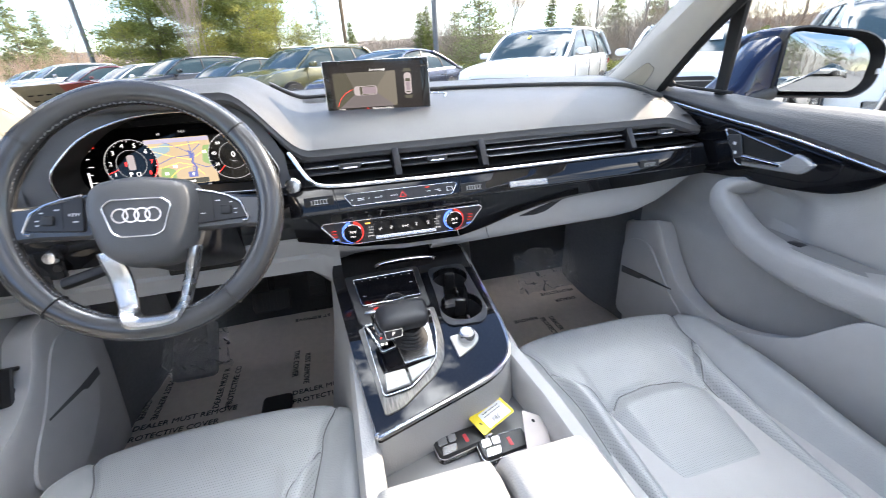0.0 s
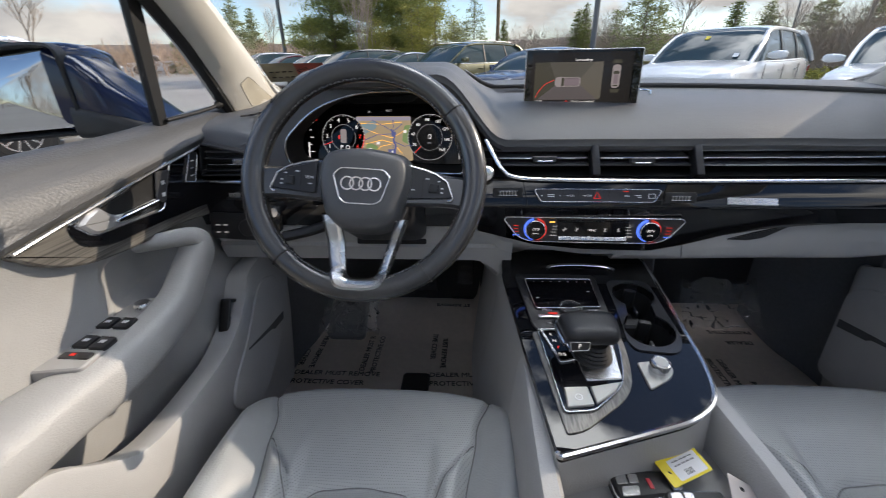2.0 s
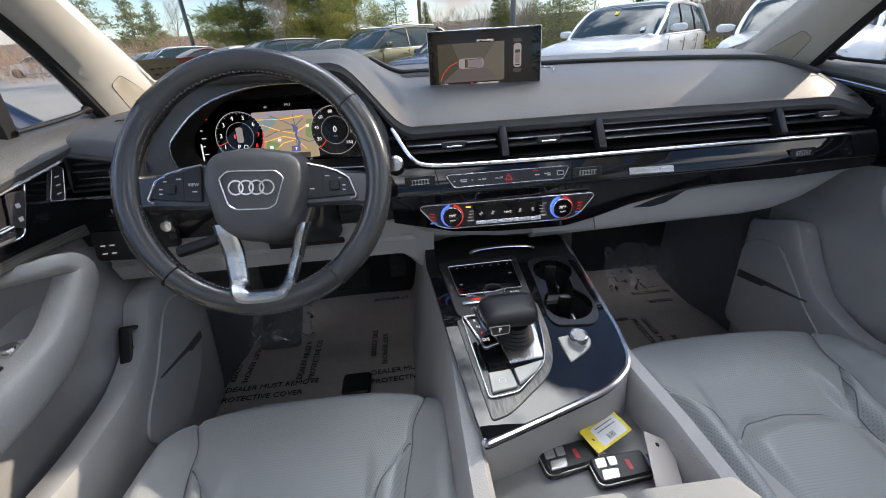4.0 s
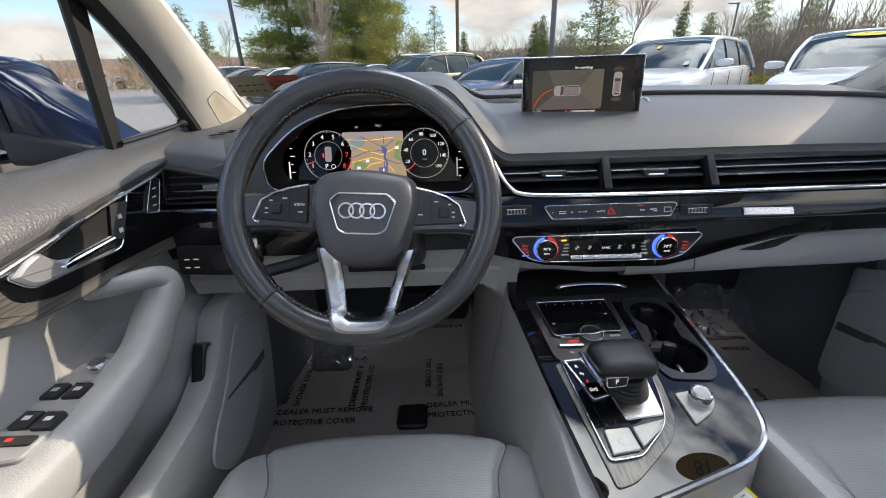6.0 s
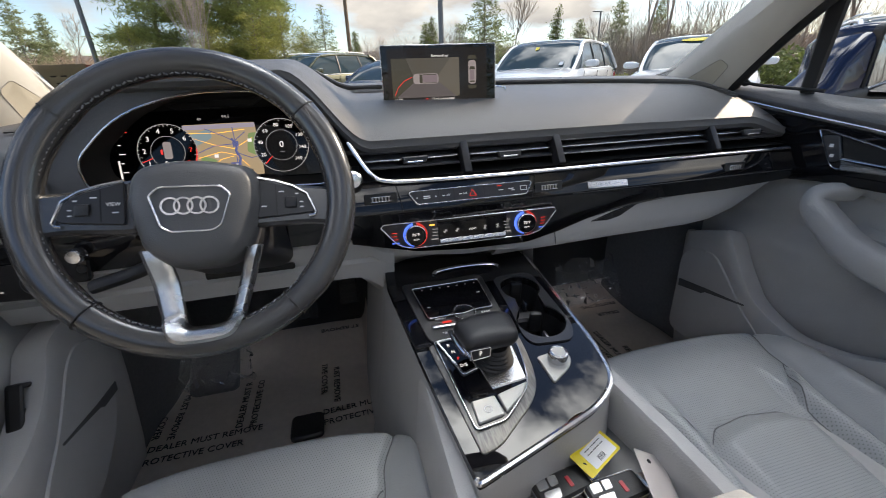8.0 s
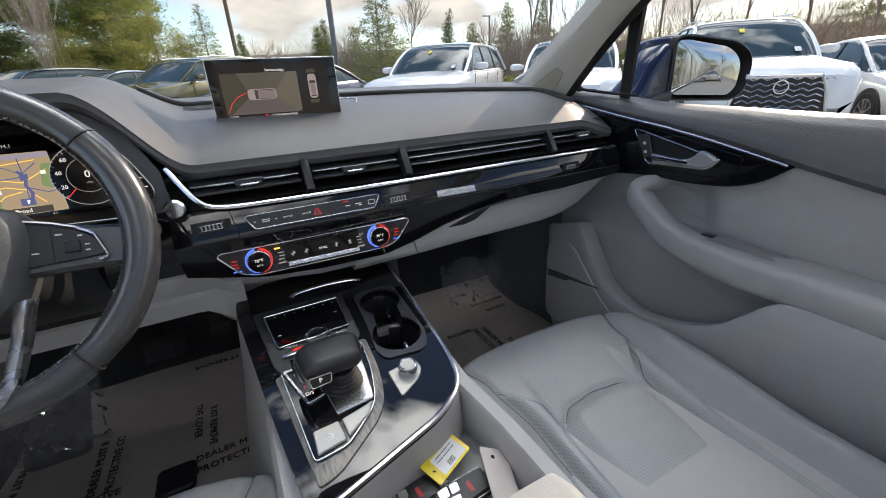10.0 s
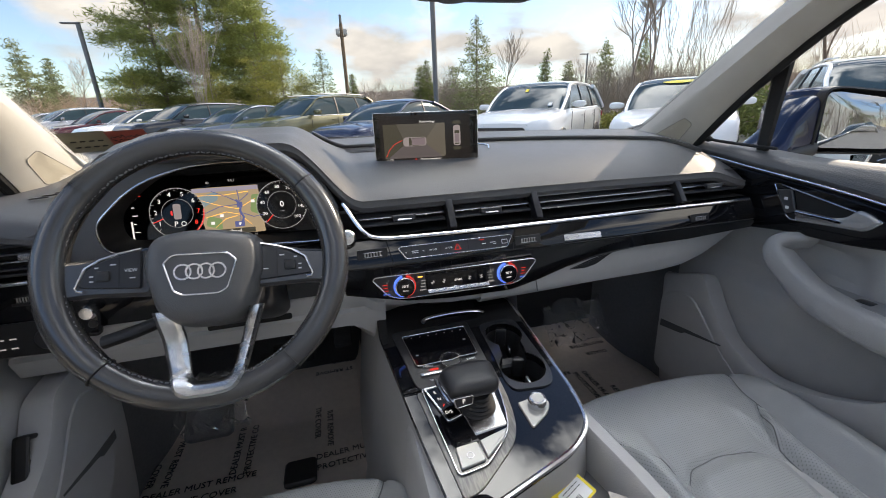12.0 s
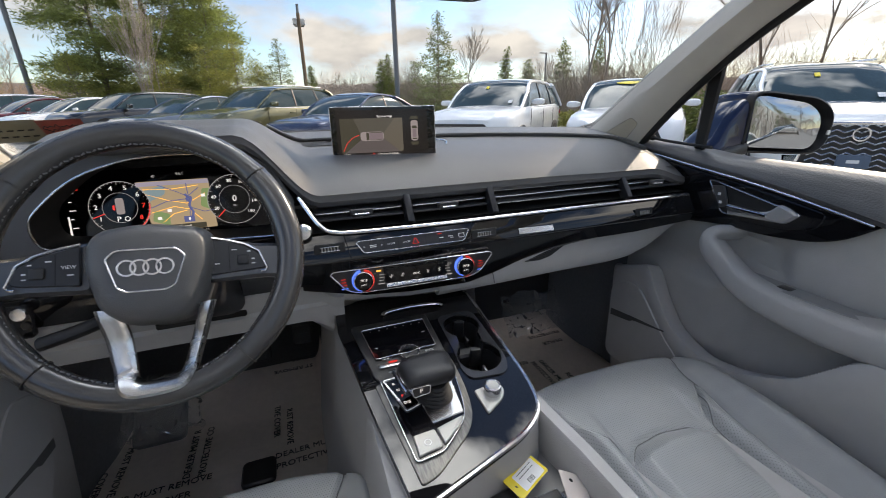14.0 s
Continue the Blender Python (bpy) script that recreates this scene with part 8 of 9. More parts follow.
def parked_car(name, label, paint, x, y, turn, kind="suv", length=4.85, width=1.90, height=1.70, grille="bars", sticker=None, rails=False):
    z0 = ground_z(x, y)
    t = new(name)
    tagged(t, label, "car", "parked cars")
    place = pose(x, y, z0, 0, 0, turn)
    t.matrix_world = place
    hl, hw = length / 2, width / 2
    sedan = kind == "sedan"
    belt = 0.95 if sedan else 1.14 * height / 1.70
    hood = belt - 0.06
    st = [(0.0, 0.72, 0.36, 0.62), (0.012, 0.86, 0.28, hood - 0.20), (0.04, 0.95, 0.24, hood - 0.10), (0.10, 0.99, 0.22, hood - 0.04), (0.22, 1.0, 0.21, hood + 0.015), (0.31, 1.0, 0.21, belt + 0.005),
          (0.45, 1.0, 0.21, belt + 0.01), (0.65, 1.0, 0.21, belt + 0.03), (0.82, 0.99, 0.22, belt + 0.05), (0.93, 0.96, 0.25, belt + 0.04), (0.985, 0.88, 0.30, belt - 0.02), (1.0, 0.78, 0.42, belt - 0.12)]
    bm = B()
    rings = []
    for f, w, zb, zt in st:
        yy = hl - f * length
        W = w * hw
        half = [(0.80 * W, zb), (0.95 * W, zb + 0.06), (0.985 * W, zb + 0.22), (1.0 * W, zb + (zt - zb) * 0.55), (0.985 * W, zt - 0.10), (0.93 * W, zt - 0.02), (0.74 * W, zt + 0.022), (0.62 * W, zt + 0.018), (0.3 * W, zt + 0.034)]
        rings.append([(a, yy, b) for a, b in half] + [(-a, yy, b) for a, b in half[::-1]])
    loft(bm, rings)
    part("body", bm, paint, t)
    # cabin: one curved greenhouse, lofted along the car
    f0, f1 = (0.265, 0.90) if sedan else (0.262, 0.64) if kind == "pickup" else (0.262, 0.975)
    r0, r1 = (0.45, 0.67) if sedan else (0.40, 0.59) if kind == "pickup" else (0.445, 0.85)
    prof = curve([(f0 - 0.02, belt - 0.07, 0), (f0 + (r0 - f0) * 0.5, belt + (height - belt) * 0.53, 0), (r0, height - 0.055, 0), ((r0 * 1.2 + r1) / 2.2, height - 0.002, 0), (r1, height - (0.05 if not sedan else 0.06), 0),
                  (r1 + (f1 - r1) * 0.55, belt + (height - belt) * (0.52 if not sedan else 0.45), 0), (f1, belt - 0.02, 0)], 5)

    def corner(q, out=1.0):
        k = max(0.0, min(1.0, (q.y - belt) / (height - belt)))
        return (0.93 - 0.19 * k ** 1.2) * hw * out * (0.90 + 0.10 * min(1.0, (q.x - f0 + 0.03) / 0.12))

    def section(q, lift=0.0):
        W, yy, z = corner(q), hl - q.x * length, q.y + lift
        k = max(0.0, (z - belt) / (height - belt))
        wb = 0.935 * hw
        half = [(wb, belt - 0.08), (wb + (W - wb) * 0.55 + 0.012, belt - 0.08 + (z - belt + 0.08) * 0.5), (W, z - 0.05 - 0.02 * k), (W * 0.965, z - 0.022 - 0.01 * k), (W * 0.8, z - 0.004), (W * 0.4, z + 0.014)]
        return [(c, yy, d) for c, d in half] + [(-c, yy, d) for c, d in half[::-1]]
    bm = B()
    loft(bm, [section(q) for q in prof])
    part("cabin_glass", bm, M_CARGLASS, t, "dark tinted windows")
    bm = B()
    rows = []
    for q in prof:
        if r0 - 0.012 <= q.x <= r1 + 0.02:
            W, yy, z = corner(q), hl - q.x * length, q.y
            half = [(W + 0.008, z - 0.075), (W + 0.010, z - 0.05), (W * 0.967, z - 0.012), (W * 0.8, z + 0.006), (W * 0.4, z + 0.024)]
            rows.append([(c, yy, d) for c, d in half] + [(-c, yy, d) for c, d in half[::-1]])
    loft(bm, rows)
    part("roof", bm, paint, t)
    for s in (-1, 1):
        for nm, lo, hi, wd in (("front_pillar", f0 - 0.02, r0 + 0.005, 0.034), ("rear_pillar", r1 - 0.005, f1, 0.075 if not sedan else 0.06)):
            bm = B()
            tube(bm, [(s * (corner(q) - 0.012), hl - q.x * length, q.y - 0.034) for q in prof if lo <= q.x <= hi], wd, 8, flat=0.7)
            part(nm, bm, paint, t)
        for nm, fb, ft, w in (("middle_pillar", 0.55, 0.56, 0.03),) + ((("quarter_pillar", 0.76, 0.745, 0.03),) if not sedan else (("quarter_pillar", 0.735, 0.70, 0.025),)):
            top = min(prof, key=lambda q: abs(q.x - ft))
            wt, wb = corner(top), 0.935 * hw
            bm = B()
            tube(bm, [(s * wb, hl - fb * length, belt - 0.06), (s * (wb + (wt - wb) * 0.55 + 0.014), hl - (fb + ft) / 2 * length, belt + (top.y - belt) * 0.45), (s * (wt + 0.001), hl - ft * length, top.y - 0.07)], w, 6, flat=0.5)
            part(nm, bm, M_CARBLACK, t)
        if not sedan and rails:
            bm = B()
            tube(bm, [(s * hw * 0.66, hl - 0.44 * length, height + 0.0), (s * hw * 0.68, hl - 0.6 * length, height + 0.035), (s * hw * 0.66, hl - 0.84 * length, height + 0.0)], 0.016, 6)
            part("roof_rail", bm, M_ALU, t)
        bm = B()
        tube(bm, [(s * hw * 0.945, hl - (f0 + 0.07) * length, belt - 0.03), (s * hw * 0.95, hl - 0.6 * length, belt - 0.02), (s * hw * 0.94, hl - 0.85 * length, belt - 0.005)], 0.008, 6)
        part("belt_trim", bm, M_CHROME, t)
        for fz in (0.50, 0.71):
            bm = B()
            box(bm, (s * hw * 1.0 - 0.012, hl - fz * length - 0.09, belt - 0.17), (s * hw * 1.0 + 0.02, hl - fz * length + 0.09, belt - 0.145), 0.006)
            part("door_handle", bm, paint, t)
        bm = B()
        for fz in (0.315, 0.53, 0.73):
            box(bm, (s * hw * 0.999 - 0.006, hl - fz * length - 0.004, 0.42), (s * hw * 0.999 + 0.002, hl - fz * length + 0.004, belt - 0.06), 0)
        part("door_gap", bm, M_CARBLACK, t)
        # door mirror
        bm = B()
        yy = hl - (f0 + 0.085) * length
        rings = []
        for xx, sc in ((0.95, 0.5), (1.02, 0.9), (1.10, 1.0), (1.19, 0.95), (1.23, 0.5)):
            rings.append([(s * hw * xx, yy + p.x * sc, belt + 0.07 + p.y * sc) for p in rounded([(-0.06, -0.06), (0.07, -0.06), (0.07, 0.06), (-0.06, 0.07)], 0.04, 4)])
        loft(bm, rings)
        part("door_mirror", bm, paint, t)
        # lamps
        bm = B()
        pts = [(0.56, 0.012, hood - 0.205), (0.80, 0.030, hood - 0.165), (0.95, 0.085, hood - 0.125), (0.965, 0.10, hood - 0.15), (0.90, 0.045, hood - 0.225), (0.64, 0.012, hood - 0.25)]
        vs = [Vector((s * hw * u, hl - f * length + 0.012, z)) for u, f, z in pts]
        loft(bm, [[v + Vector((0, -0.08, 0)) for v in vs], vs])
        part("headlamp", bm, M_LAMPGLASS, t, "clear headlamp")
        bm = B()
        box(bm, (min(s * hw * 0.62, s * hw * 0.93), -hl - 0.0 + 0.02, belt - 0.22), (max(s * hw * 0.62, s * hw * 0.93), -hl + 0.14, belt - 0.10), 0.02)
        part("tail_lamp", bm, mat("tail_red", (0.3, 0.01, 0.012), 0.15, coat=0.5), t)
        # wheels
        for wy in (hl - 0.195 * length, hl - 0.79 * length):
            R = 0.37 if not sedan else 0.33
            m = axes((s * (hw - 0.10), wy, R), (0, 1, 0), (0, 0, 1)) if s > 0 else axes((s * (hw - 0.10), wy, R), (0, -1, 0), (0, 0, 1))
            bm = B()
            disc(bm, R + 0.055, m, 0.0, 0.107, 30, 0.004)
            part("wheel_arch", bm, M_CARBLACK, t)
            bm = B()
            spin(bm, [(R, -0.12), (R, 0.09), (R - 0.03, 0.115), (R * 0.70, 0.112), (R * 0.68, 0.09)], m, 30)
            ty = part("wheel", bm, M_TYRE, t, "black tyre on a spoked alloy rim")
            bm = B()
            ring_of(bm, R * 0.69, 0.02, m, 0.09, 0.114, n=30)
            for k in range(10):
                mm = m @ Matrix.Rotation(radians(36 * k), 4, "Z")
                box(bm, (0.03, -0.014, 0.094), (R * 0.68, 0.014, 0.112), 0, mm)
            disc(bm, 0.05, m, 0.09, 0.116, 14)
            part("rim", bm, M_ALU, ty)
    # nose
    yn = hl + 0.006
    bm = B()
    if grille == "spindle":
        shp = rounded([(-0.42, hood - 0.16), (-0.50, hood - 0.34), (-0.60, 0.34), (0.60, 0.34), (0.50, hood - 0.34), (0.42, hood - 0.16)], 0.04)
    else:
        shp = rounded([(-0.52, hood - 0.24), (-0.62, hood - 0.42), (-0.55, 0.36), (0.55, 0.36), (0.62, hood - 0.42), (0.52, hood - 0.24)], 0.05)
    mg = axes((0, yn, 0), (-1, 0, 0), (0, 0.05, 1))
    plate(bm, shp, mg, 0.02, 0.005, -0.04)
    gr = part("grille", bm, M_CARBLACK, t, "dark radiator grille")
    if grille == "spindle":
        bm = B()
        hoop(bm, shp, mg, 0.04, 0.03, 0.01, -0.03)
        part("grille_frame", bm, M_CHROME, gr)
        for r in range(9):
            bm = B()
            zz = 0.40 + (hood - 0.60) * r / 8
            pts = []
            for k in range(13):
                xx = -0.46 + 0.92 * k / 12
                pts.append(mg @ Vector((xx, zz + (0.018 if k % 2 else -0.018), -0.012)))
            tube(bm, pts, 0.010, 5)
            part("grille_bar", bm, M_ALU, gr)
        bm = B()
        ring_of(bm, 0.085, 0.016, mg @ Matrix.Translation((0, hood - 0.30, 0)), -0.015, 0.01, n=24)
        part("emblem", bm, M_CHROME, gr)
    else:
        for r in range(5):
            bm = B()
            zz = 0.42 + (hood - 0.72) * r / 4
            box(bm, (-0.5, zz - 0.008, -0.022), (0.5, zz + 0.008, -0.014), 0, mg)
            part("grille_bar", bm, M_CARBLACK if r % 2 else M_BUTTONG, gr)
    bm = B()
    plate(bm, rounded([(-0.16, 0.44), (0.16, 0.44), (0.16, 0.60), (-0.16, 0.60)], 0.01), mg, 0.012, 0.003, -0.008)
    lp = part("dealer_plate", bm, mat("plate_blue", (0.09, 0.13, 0.19), 0.4, var=0.1), t, "blue plate with a pale bar")
    bm = B()
    box(bm, (-0.06, 0.50, 0.004), (0.06, 0.54, 0.006), 0.0, mg)
    part("plate_bar", bm, M_WHITE, lp)
    # front screen slope: stickers on the glass
    if sticker is not None:
        for fx, fq, w, h, mtl, nm in sticker:
            q = prof[int(round(10 * fq))]
            q2 = prof[int(round(10 * fq)) + 1]
            tilt = Vector((0, -(q2.x - q.x) * length, q2.y - q.y)).normalized()
            c = Vector((fx, hl - q.x * length, q.y + 0.012)) + Vector((0, tilt.z, -tilt.y)) * 0.014
            m = axes(c, (-1, 0, 0), tilt)
            bm = B()
            k = 14
            plate(bm, [(w * math.cos(2 * math.pi * i / k), h * math.sin(2 * math.pi * i / k)) for i in range(k)] if nm == "windscreen_sign" else rounded([(-w, -h), (w, -h), (w, h), (-w, h)], 0.01), m, 0.004, 0.001)
            part(nm, bm, mtl, t)
    return t


def row_place(s):
    """A place in the slanting row of parked cars, s metres along it."""
    return 4.55 + 0.731 * s, 9.05 - 0.682 * s


PAINT_WHITE = mat("white_paint", (0.84, 0.84, 0.83), 0.22, var=0.03, coat=0.8)
PAINT_PEARL = mat("pearl_paint", (0.78, 0.78, 0.76), 0.22, var=0.03, coat=0.8)
PAINT_OLIVE = mat("olive_paint", (0.13, 0.125, 0.06), 0.25, 0.35, var=0.06, coat=0.8)
PAINT_NAVY = mat("dark_blue_paint", (0.02, 0.03, 0.07), 0.2, 0.3, var=0.1, coat=0.8)
PAINT_BLACK = mat("black_paint", (0.012, 0.013, 0.016), 0.2, 0.2, var=0.1, coat=0.8)
PAINT_GREY = mat("blue_grey_paint", (0.10, 0.13, 0.17), 0.22, 0.4, var=0.06, coat=0.8)
PAINT_WINE = mat("wine_paint", (0.09, 0.012, 0.016), 0.2, 0.3, var=0.1, coat=0.8)
PAINT_SILVER = mat("silver_paint", (0.46, 0.47, 0.48), 0.25, 0.6, var=0.05, coat=0.8)


def trees_mesh(name, quads, material, parent, label=""):
    """Many small leaf-like faces from arrays of centres, two half-axes each."""
    c, a, b = [np.array(q, dtype=np.float32) for q in quads]
    n = len(c)
    v = np.stack([c - a - b * 0.3, c + a * 0.2 - b, c + a + b * 0.3, c - a * 0.2 + b], axis=1).reshape(-1, 3)
    me = bpy.data.meshes.new(name)
    me.from_pydata(v.tolist(), [], np.arange(4 * n).reshape(-1, 4).tolist())
    me.materials.append(material)
    ob = new(name, me)
    ob.parent = parent
    if label:
        ob["label"] = label
    return ob


def sticks_mesh(name, segs, material, parent=None, sides=4):
    """Tapered rods: rows of (start, end, radius at start, radius at end)."""
    vs, fs = [], []
    for p, q, r0, r1 in segs:
        d = q - p
        if d.length < 1e-6:
            continue
        d.normalize()
        u = d.orthogonal().normalized()
        w = d.cross(u)
        k = len(vs)
        for c, r in ((p, r0), (q, r1)):
            for i in range(sides):
                t = 2 * math.pi * i / sides
                vs.append(tuple(c + (u * math.cos(t) + w * math.sin(t)) * r))
        for i in range(sides):
            j = (i + 1) % sides
            fs.append((k + i, k + j, k + sides + j, k + sides + i))
    me = bpy.data.meshes.new(name)
    me.from_pydata(vs, [], fs)
    me.materials.append(material)
    ob = new(name, me)
    if parent is not None:
        ob.parent = parent
    return ob


def at_bearing(az, d):
    x, y = -0.2 + d * math.sin(radians(az)), 0.2 + d * math.cos(radians(az))
    return x, y, ground_z(x, y)


def leafy(m, amount=0.4):
    """Lets some light through thin leaves."""
    nt = m.node_tree
    n = nt.nodes
    b, out = n["Principled BSDF"], n["Material Output"]
    tr = n.new("ShaderNodeBsdfTranslucent")
    mx = n.new("ShaderNodeMixShader")
    mx.inputs["Fac"].default_value = amount
    link(nt, b.inputs["Base Color"].links[0].from_socket, tr.inputs["Color"])
    link(nt, b.outputs[0], mx.inputs[1])
    link(nt, tr.outputs[0], mx.inputs[2])
    link(nt, mx.outputs[0], out.inputs["Surface"])


for leaf_mat in (M_PINE, M_PINEDARK, M_CEDAR, M_YGREEN, M_STICKER):
    leafy(leaf_mat)


def conifer(az, d, h, r, material, label, name="pine_tree", needles=20000, seed=0, base=0.08, limbs=60, leaf=0.2, shape="pine"):
    """Trunk, limbs, and along each limb a flat plume of many thin needle sprays."""
    rng = np.random.default_rng(seed + 11)
    x, y, z = at_bearing(az, d)
    t = new(name)
    t.location = (x, y, z)
    tagged(t, label, "tree", "trees")
    segs = []
    k = 8
    lean = rng.normal(0, 0.02, 2)
    pts = [Vector((lean[0] * h * (i / k) ** 2, lean[1] * h * (i / k) ** 2, h * 0.97 * i / k)) for i in range(k + 1)]
    for i in range(k):
        segs.append((pts[i], pts[i + 1], 0.011 * h * (1 - i / k) + 0.012, 0.011 * h * (1 - (i + 1) / k) + 0.010))
    C, A, Bv = [], [], []
    total = 0.0
    rows = []
    for i in range(limbs):
        f = base + (1 - base) * (i + rng.random()) / limbs
        ang = i * 2.399 + rng.normal(0, 0.4)
        if shape == "pine":
            reach = r * (1.06 - f) ** 0.55 * (0.30 + 0.95 * rng.random() ** 1.4) * (0.55 + 0.45 * min(1, f / 0.25))
            rise = rng.normal(0.10, 0.12) + 0.35 * f * f
        elif shape == "column":
            reach = r * (0.8 + 0.3 * rng.random()) * (1 if f < 0.55 else max(0.04, (1 - f) / 0.45) ** 0.7)
            rise = 1.1
        else:
            reach = r * (1.03 - f) * (0.65 + 0.5 * rng.random())
            rise = rng.normal(-0.05, 0.1) + 0.3 * f
        st = np.array((lean[0] * h * f * f, lean[1] * h * f * f, h * f * 0.96))
        out = np.array((math.cos(ang), math.sin(ang), 0.0))
        en = st + out * reach + np.array((0, 0, reach * rise))
        segs.append((Vector(st), Vector(en), 0.004 * h * (1 - f) + 0.008, 0.004))
        rows.append((st, en, out, reach, rise))
        total += reach ** 1.5 + 0.08 * r
    for st, en, out, reach, rise in rows:
        m = int(needles * (reach ** 1.5 + 0.08 * r) / total)
        side = np.array((-out[1], out[0], 0.0))
        per = 22 if shape == "pine" else 7
        tufts = max(3, m // per)
        w = 0.12 + 0.9 * rng.random(tufts) ** 0.75
        width = reach * (0.42 if shape == "pine" else 0.3) * np.sin(np.clip(w, 0, 1) * 2.6) + 0.04 * r
        cen = st + (en - st) * w[:, None] + side * (rng.normal(0, 0.6, tufts) * width)[:, None]
        cen[:, 2] += rng.normal(0, 0.05 * reach + 0.03, tufts) - (0.05 if shape == "pine" else 0.14) * reach * w * w
        cen = np.repeat(cen, per, axis=0)
        n = len(cen)
        spread = leaf * (1.3 if shape == "pine" else 0.9)
        o = rng.normal(0, 1, (n, 3)) * np.array((1, 1, 0.45)) * spread
        d1 = out * 0.7 + np.array((0, 0, 0.25)) + rng.normal(0, 0.8, (n, 3)) + o / spread * 0.4
        d1 /= np.linalg.norm(d1, axis=1)[:, None]
        d2 = np.cross(d1, rng.normal(0, 1, (n, 3)))
        d2 /= np.linalg.norm(d2, axis=1)[:, None] + 1e-6
        sz = leaf * (0.5 + rng.random(n))[:, None]
        C.append(cen + o), A.append(d1 * sz * 0.6), Bv.append(d2 * sz * (0.075 if shape == "pine" else 0.14))
    sticks_mesh("trunk", segs, M_BARK, t, 5)
    trees_mesh("crown", (np.concatenate(C), np.concatenate(A), np.concatenate(Bv)), material, t)
    return t


def bare_tree(az, d, h, label, material, seed=0, spread=0.35, stems=1, depth=5, name="bare_tree", r0=None):
    rng = random.Random(seed + 5)
    x, y, z = at_bearing(az, d)
    t = new(name)
    t.location = (x, y, z)
    tagged(t, label, "tree", "bare trees")
    segs, fine = [], []

    def grow(p, dr, ln, r, lev):
        k = 3
        for i in range(k):
            dr = (dr + Vector((rng.gauss(0, 0.09), rng.gauss(0, 0.09), 0.04 + rng.gauss(0, 0.03)))).normalized()
            q = p + dr * ln / k
            (segs if lev < 3 else fine).append((p, q, r * (1 - 0.25 * i / k), r * (1 - 0.25 * (i + 1) / k)))
            p = q
            if lev < depth and (i > 0 or lev > 0):
                for _ in range(1 if lev < 2 else rng.choice((1, 1, 2))):
                    a = rng.uniform(0, 2 * math.pi)
                    side = Vector((math.cos(a), math.sin(a), 0))
                    grow(p, (dr + side * (spread + 0.35 * (lev > 0)) + Vector((0, 0, 0.12))).normalized(), ln * rng.uniform(0.45, 0.68), r * 0.5, lev + 1)
        if lev < depth:
            grow(p, dr, ln * 0.6, r * 0.7, lev + 1)
    for s in range(stems):
        a = rng.uniform(0, 2 * math.pi)
        o = Vector((math.cos(a), math.sin(a), 0)) * (0.0 if stems == 1 else rng.uniform(0.1, 0.5))
        grow(o, (Vector((0, 0, 1)) + o * (0.25 if stems < 12 else 0.04)).normalized(), h * rng.uniform(0.36, 0.46), r0 or 0.012 * h, 0)
    sticks_mesh("trunk", segs, material, t, 5)
    sticks_mesh("twig", fine, M_TWIG, t, 3)
    return t


def brush(name, az0, az1, d0, d1, n, h0, h1, material, label, seed, thick=1.0):
    """Leafless undergrowth: thin stems that fork once or twice."""
    rng = random.Random(seed)
    segs = []
    for _ in range(n):
        x, y, z = at_bearing(rng.uniform(az0, az1), rng.uniform(d0, d1))
        h = rng.uniform(h0, h1) * (0.6 + 0.5 * noise.noise(Vector((x * 0.25, y * 0.25, seed))) + 0.4)
        p = Vector((x, y, z - 0.1))
        dr = Vector((rng.gauss(0, 0.25), rng.gauss(0, 0.25), 1)).normalized()
        r = (0.006 + 0.0035 * h * rng.random()) * thick
        m = p + dr * h * 0.45
        segs.append((p, m, r, r * 0.75))
        for _ in range(4):
            d2 = (dr + Vector((rng.gauss(0, 0.35), rng.gauss(0, 0.35), 0.1))).normalized()
            e = m + d2 * h * rng.uniform(0.3, 0.6)
            segs.append((m, e, r * 0.6, r * 0.25))
            for _ in range(4):
                c = m.lerp(e, rng.uniform(0.3, 0.9))
                d3 = (d2 + Vector((rng.gauss(0, 0.6), rng.gauss(0, 0.6), 0.1))).normalized()
                segs.append((c, c + d3 * h * rng.uniform(0.12, 0.3), r * 0.4, r * 0.15))
    o = sticks_mesh(name, segs, material, None, 3)
    return tagged(o, label, "undergrowth", kind="stuff")


def leaf_bank(name, az0, az1, d0, d1, n, h, material, label, seed, leaf=0.25):
    rng = np.random.default_rng(seed)
    C, A, Bv = [], [], []
    for _ in range(n):
        az, d = rng.uniform(az0, az1), rng.uniform(d0, d1)
        x, y, z = at_bearing(az, d)
        hh = h * (0.75 + 0.6 * noise.noise(Vector((x * 0.35, y * 0.35, seed))))
        zz = z + hh * rng.random() ** 0.8
        d1_ = Vector(rng.normal(0, 1, 3)).normalized()
        d2_ = d1_.cross(Vector(rng.normal(0, 1, 3))).normalized()
        sz = leaf * (0.5 + rng.random())
        C.append((x, y, zz)), A.append(d1_ * sz), Bv.append(d2_ * sz * 0.5)
    o = trees_mesh(name, (C, A, Bv), material, None)
    return tagged(o, label, "undergrowth", kind="stuff")


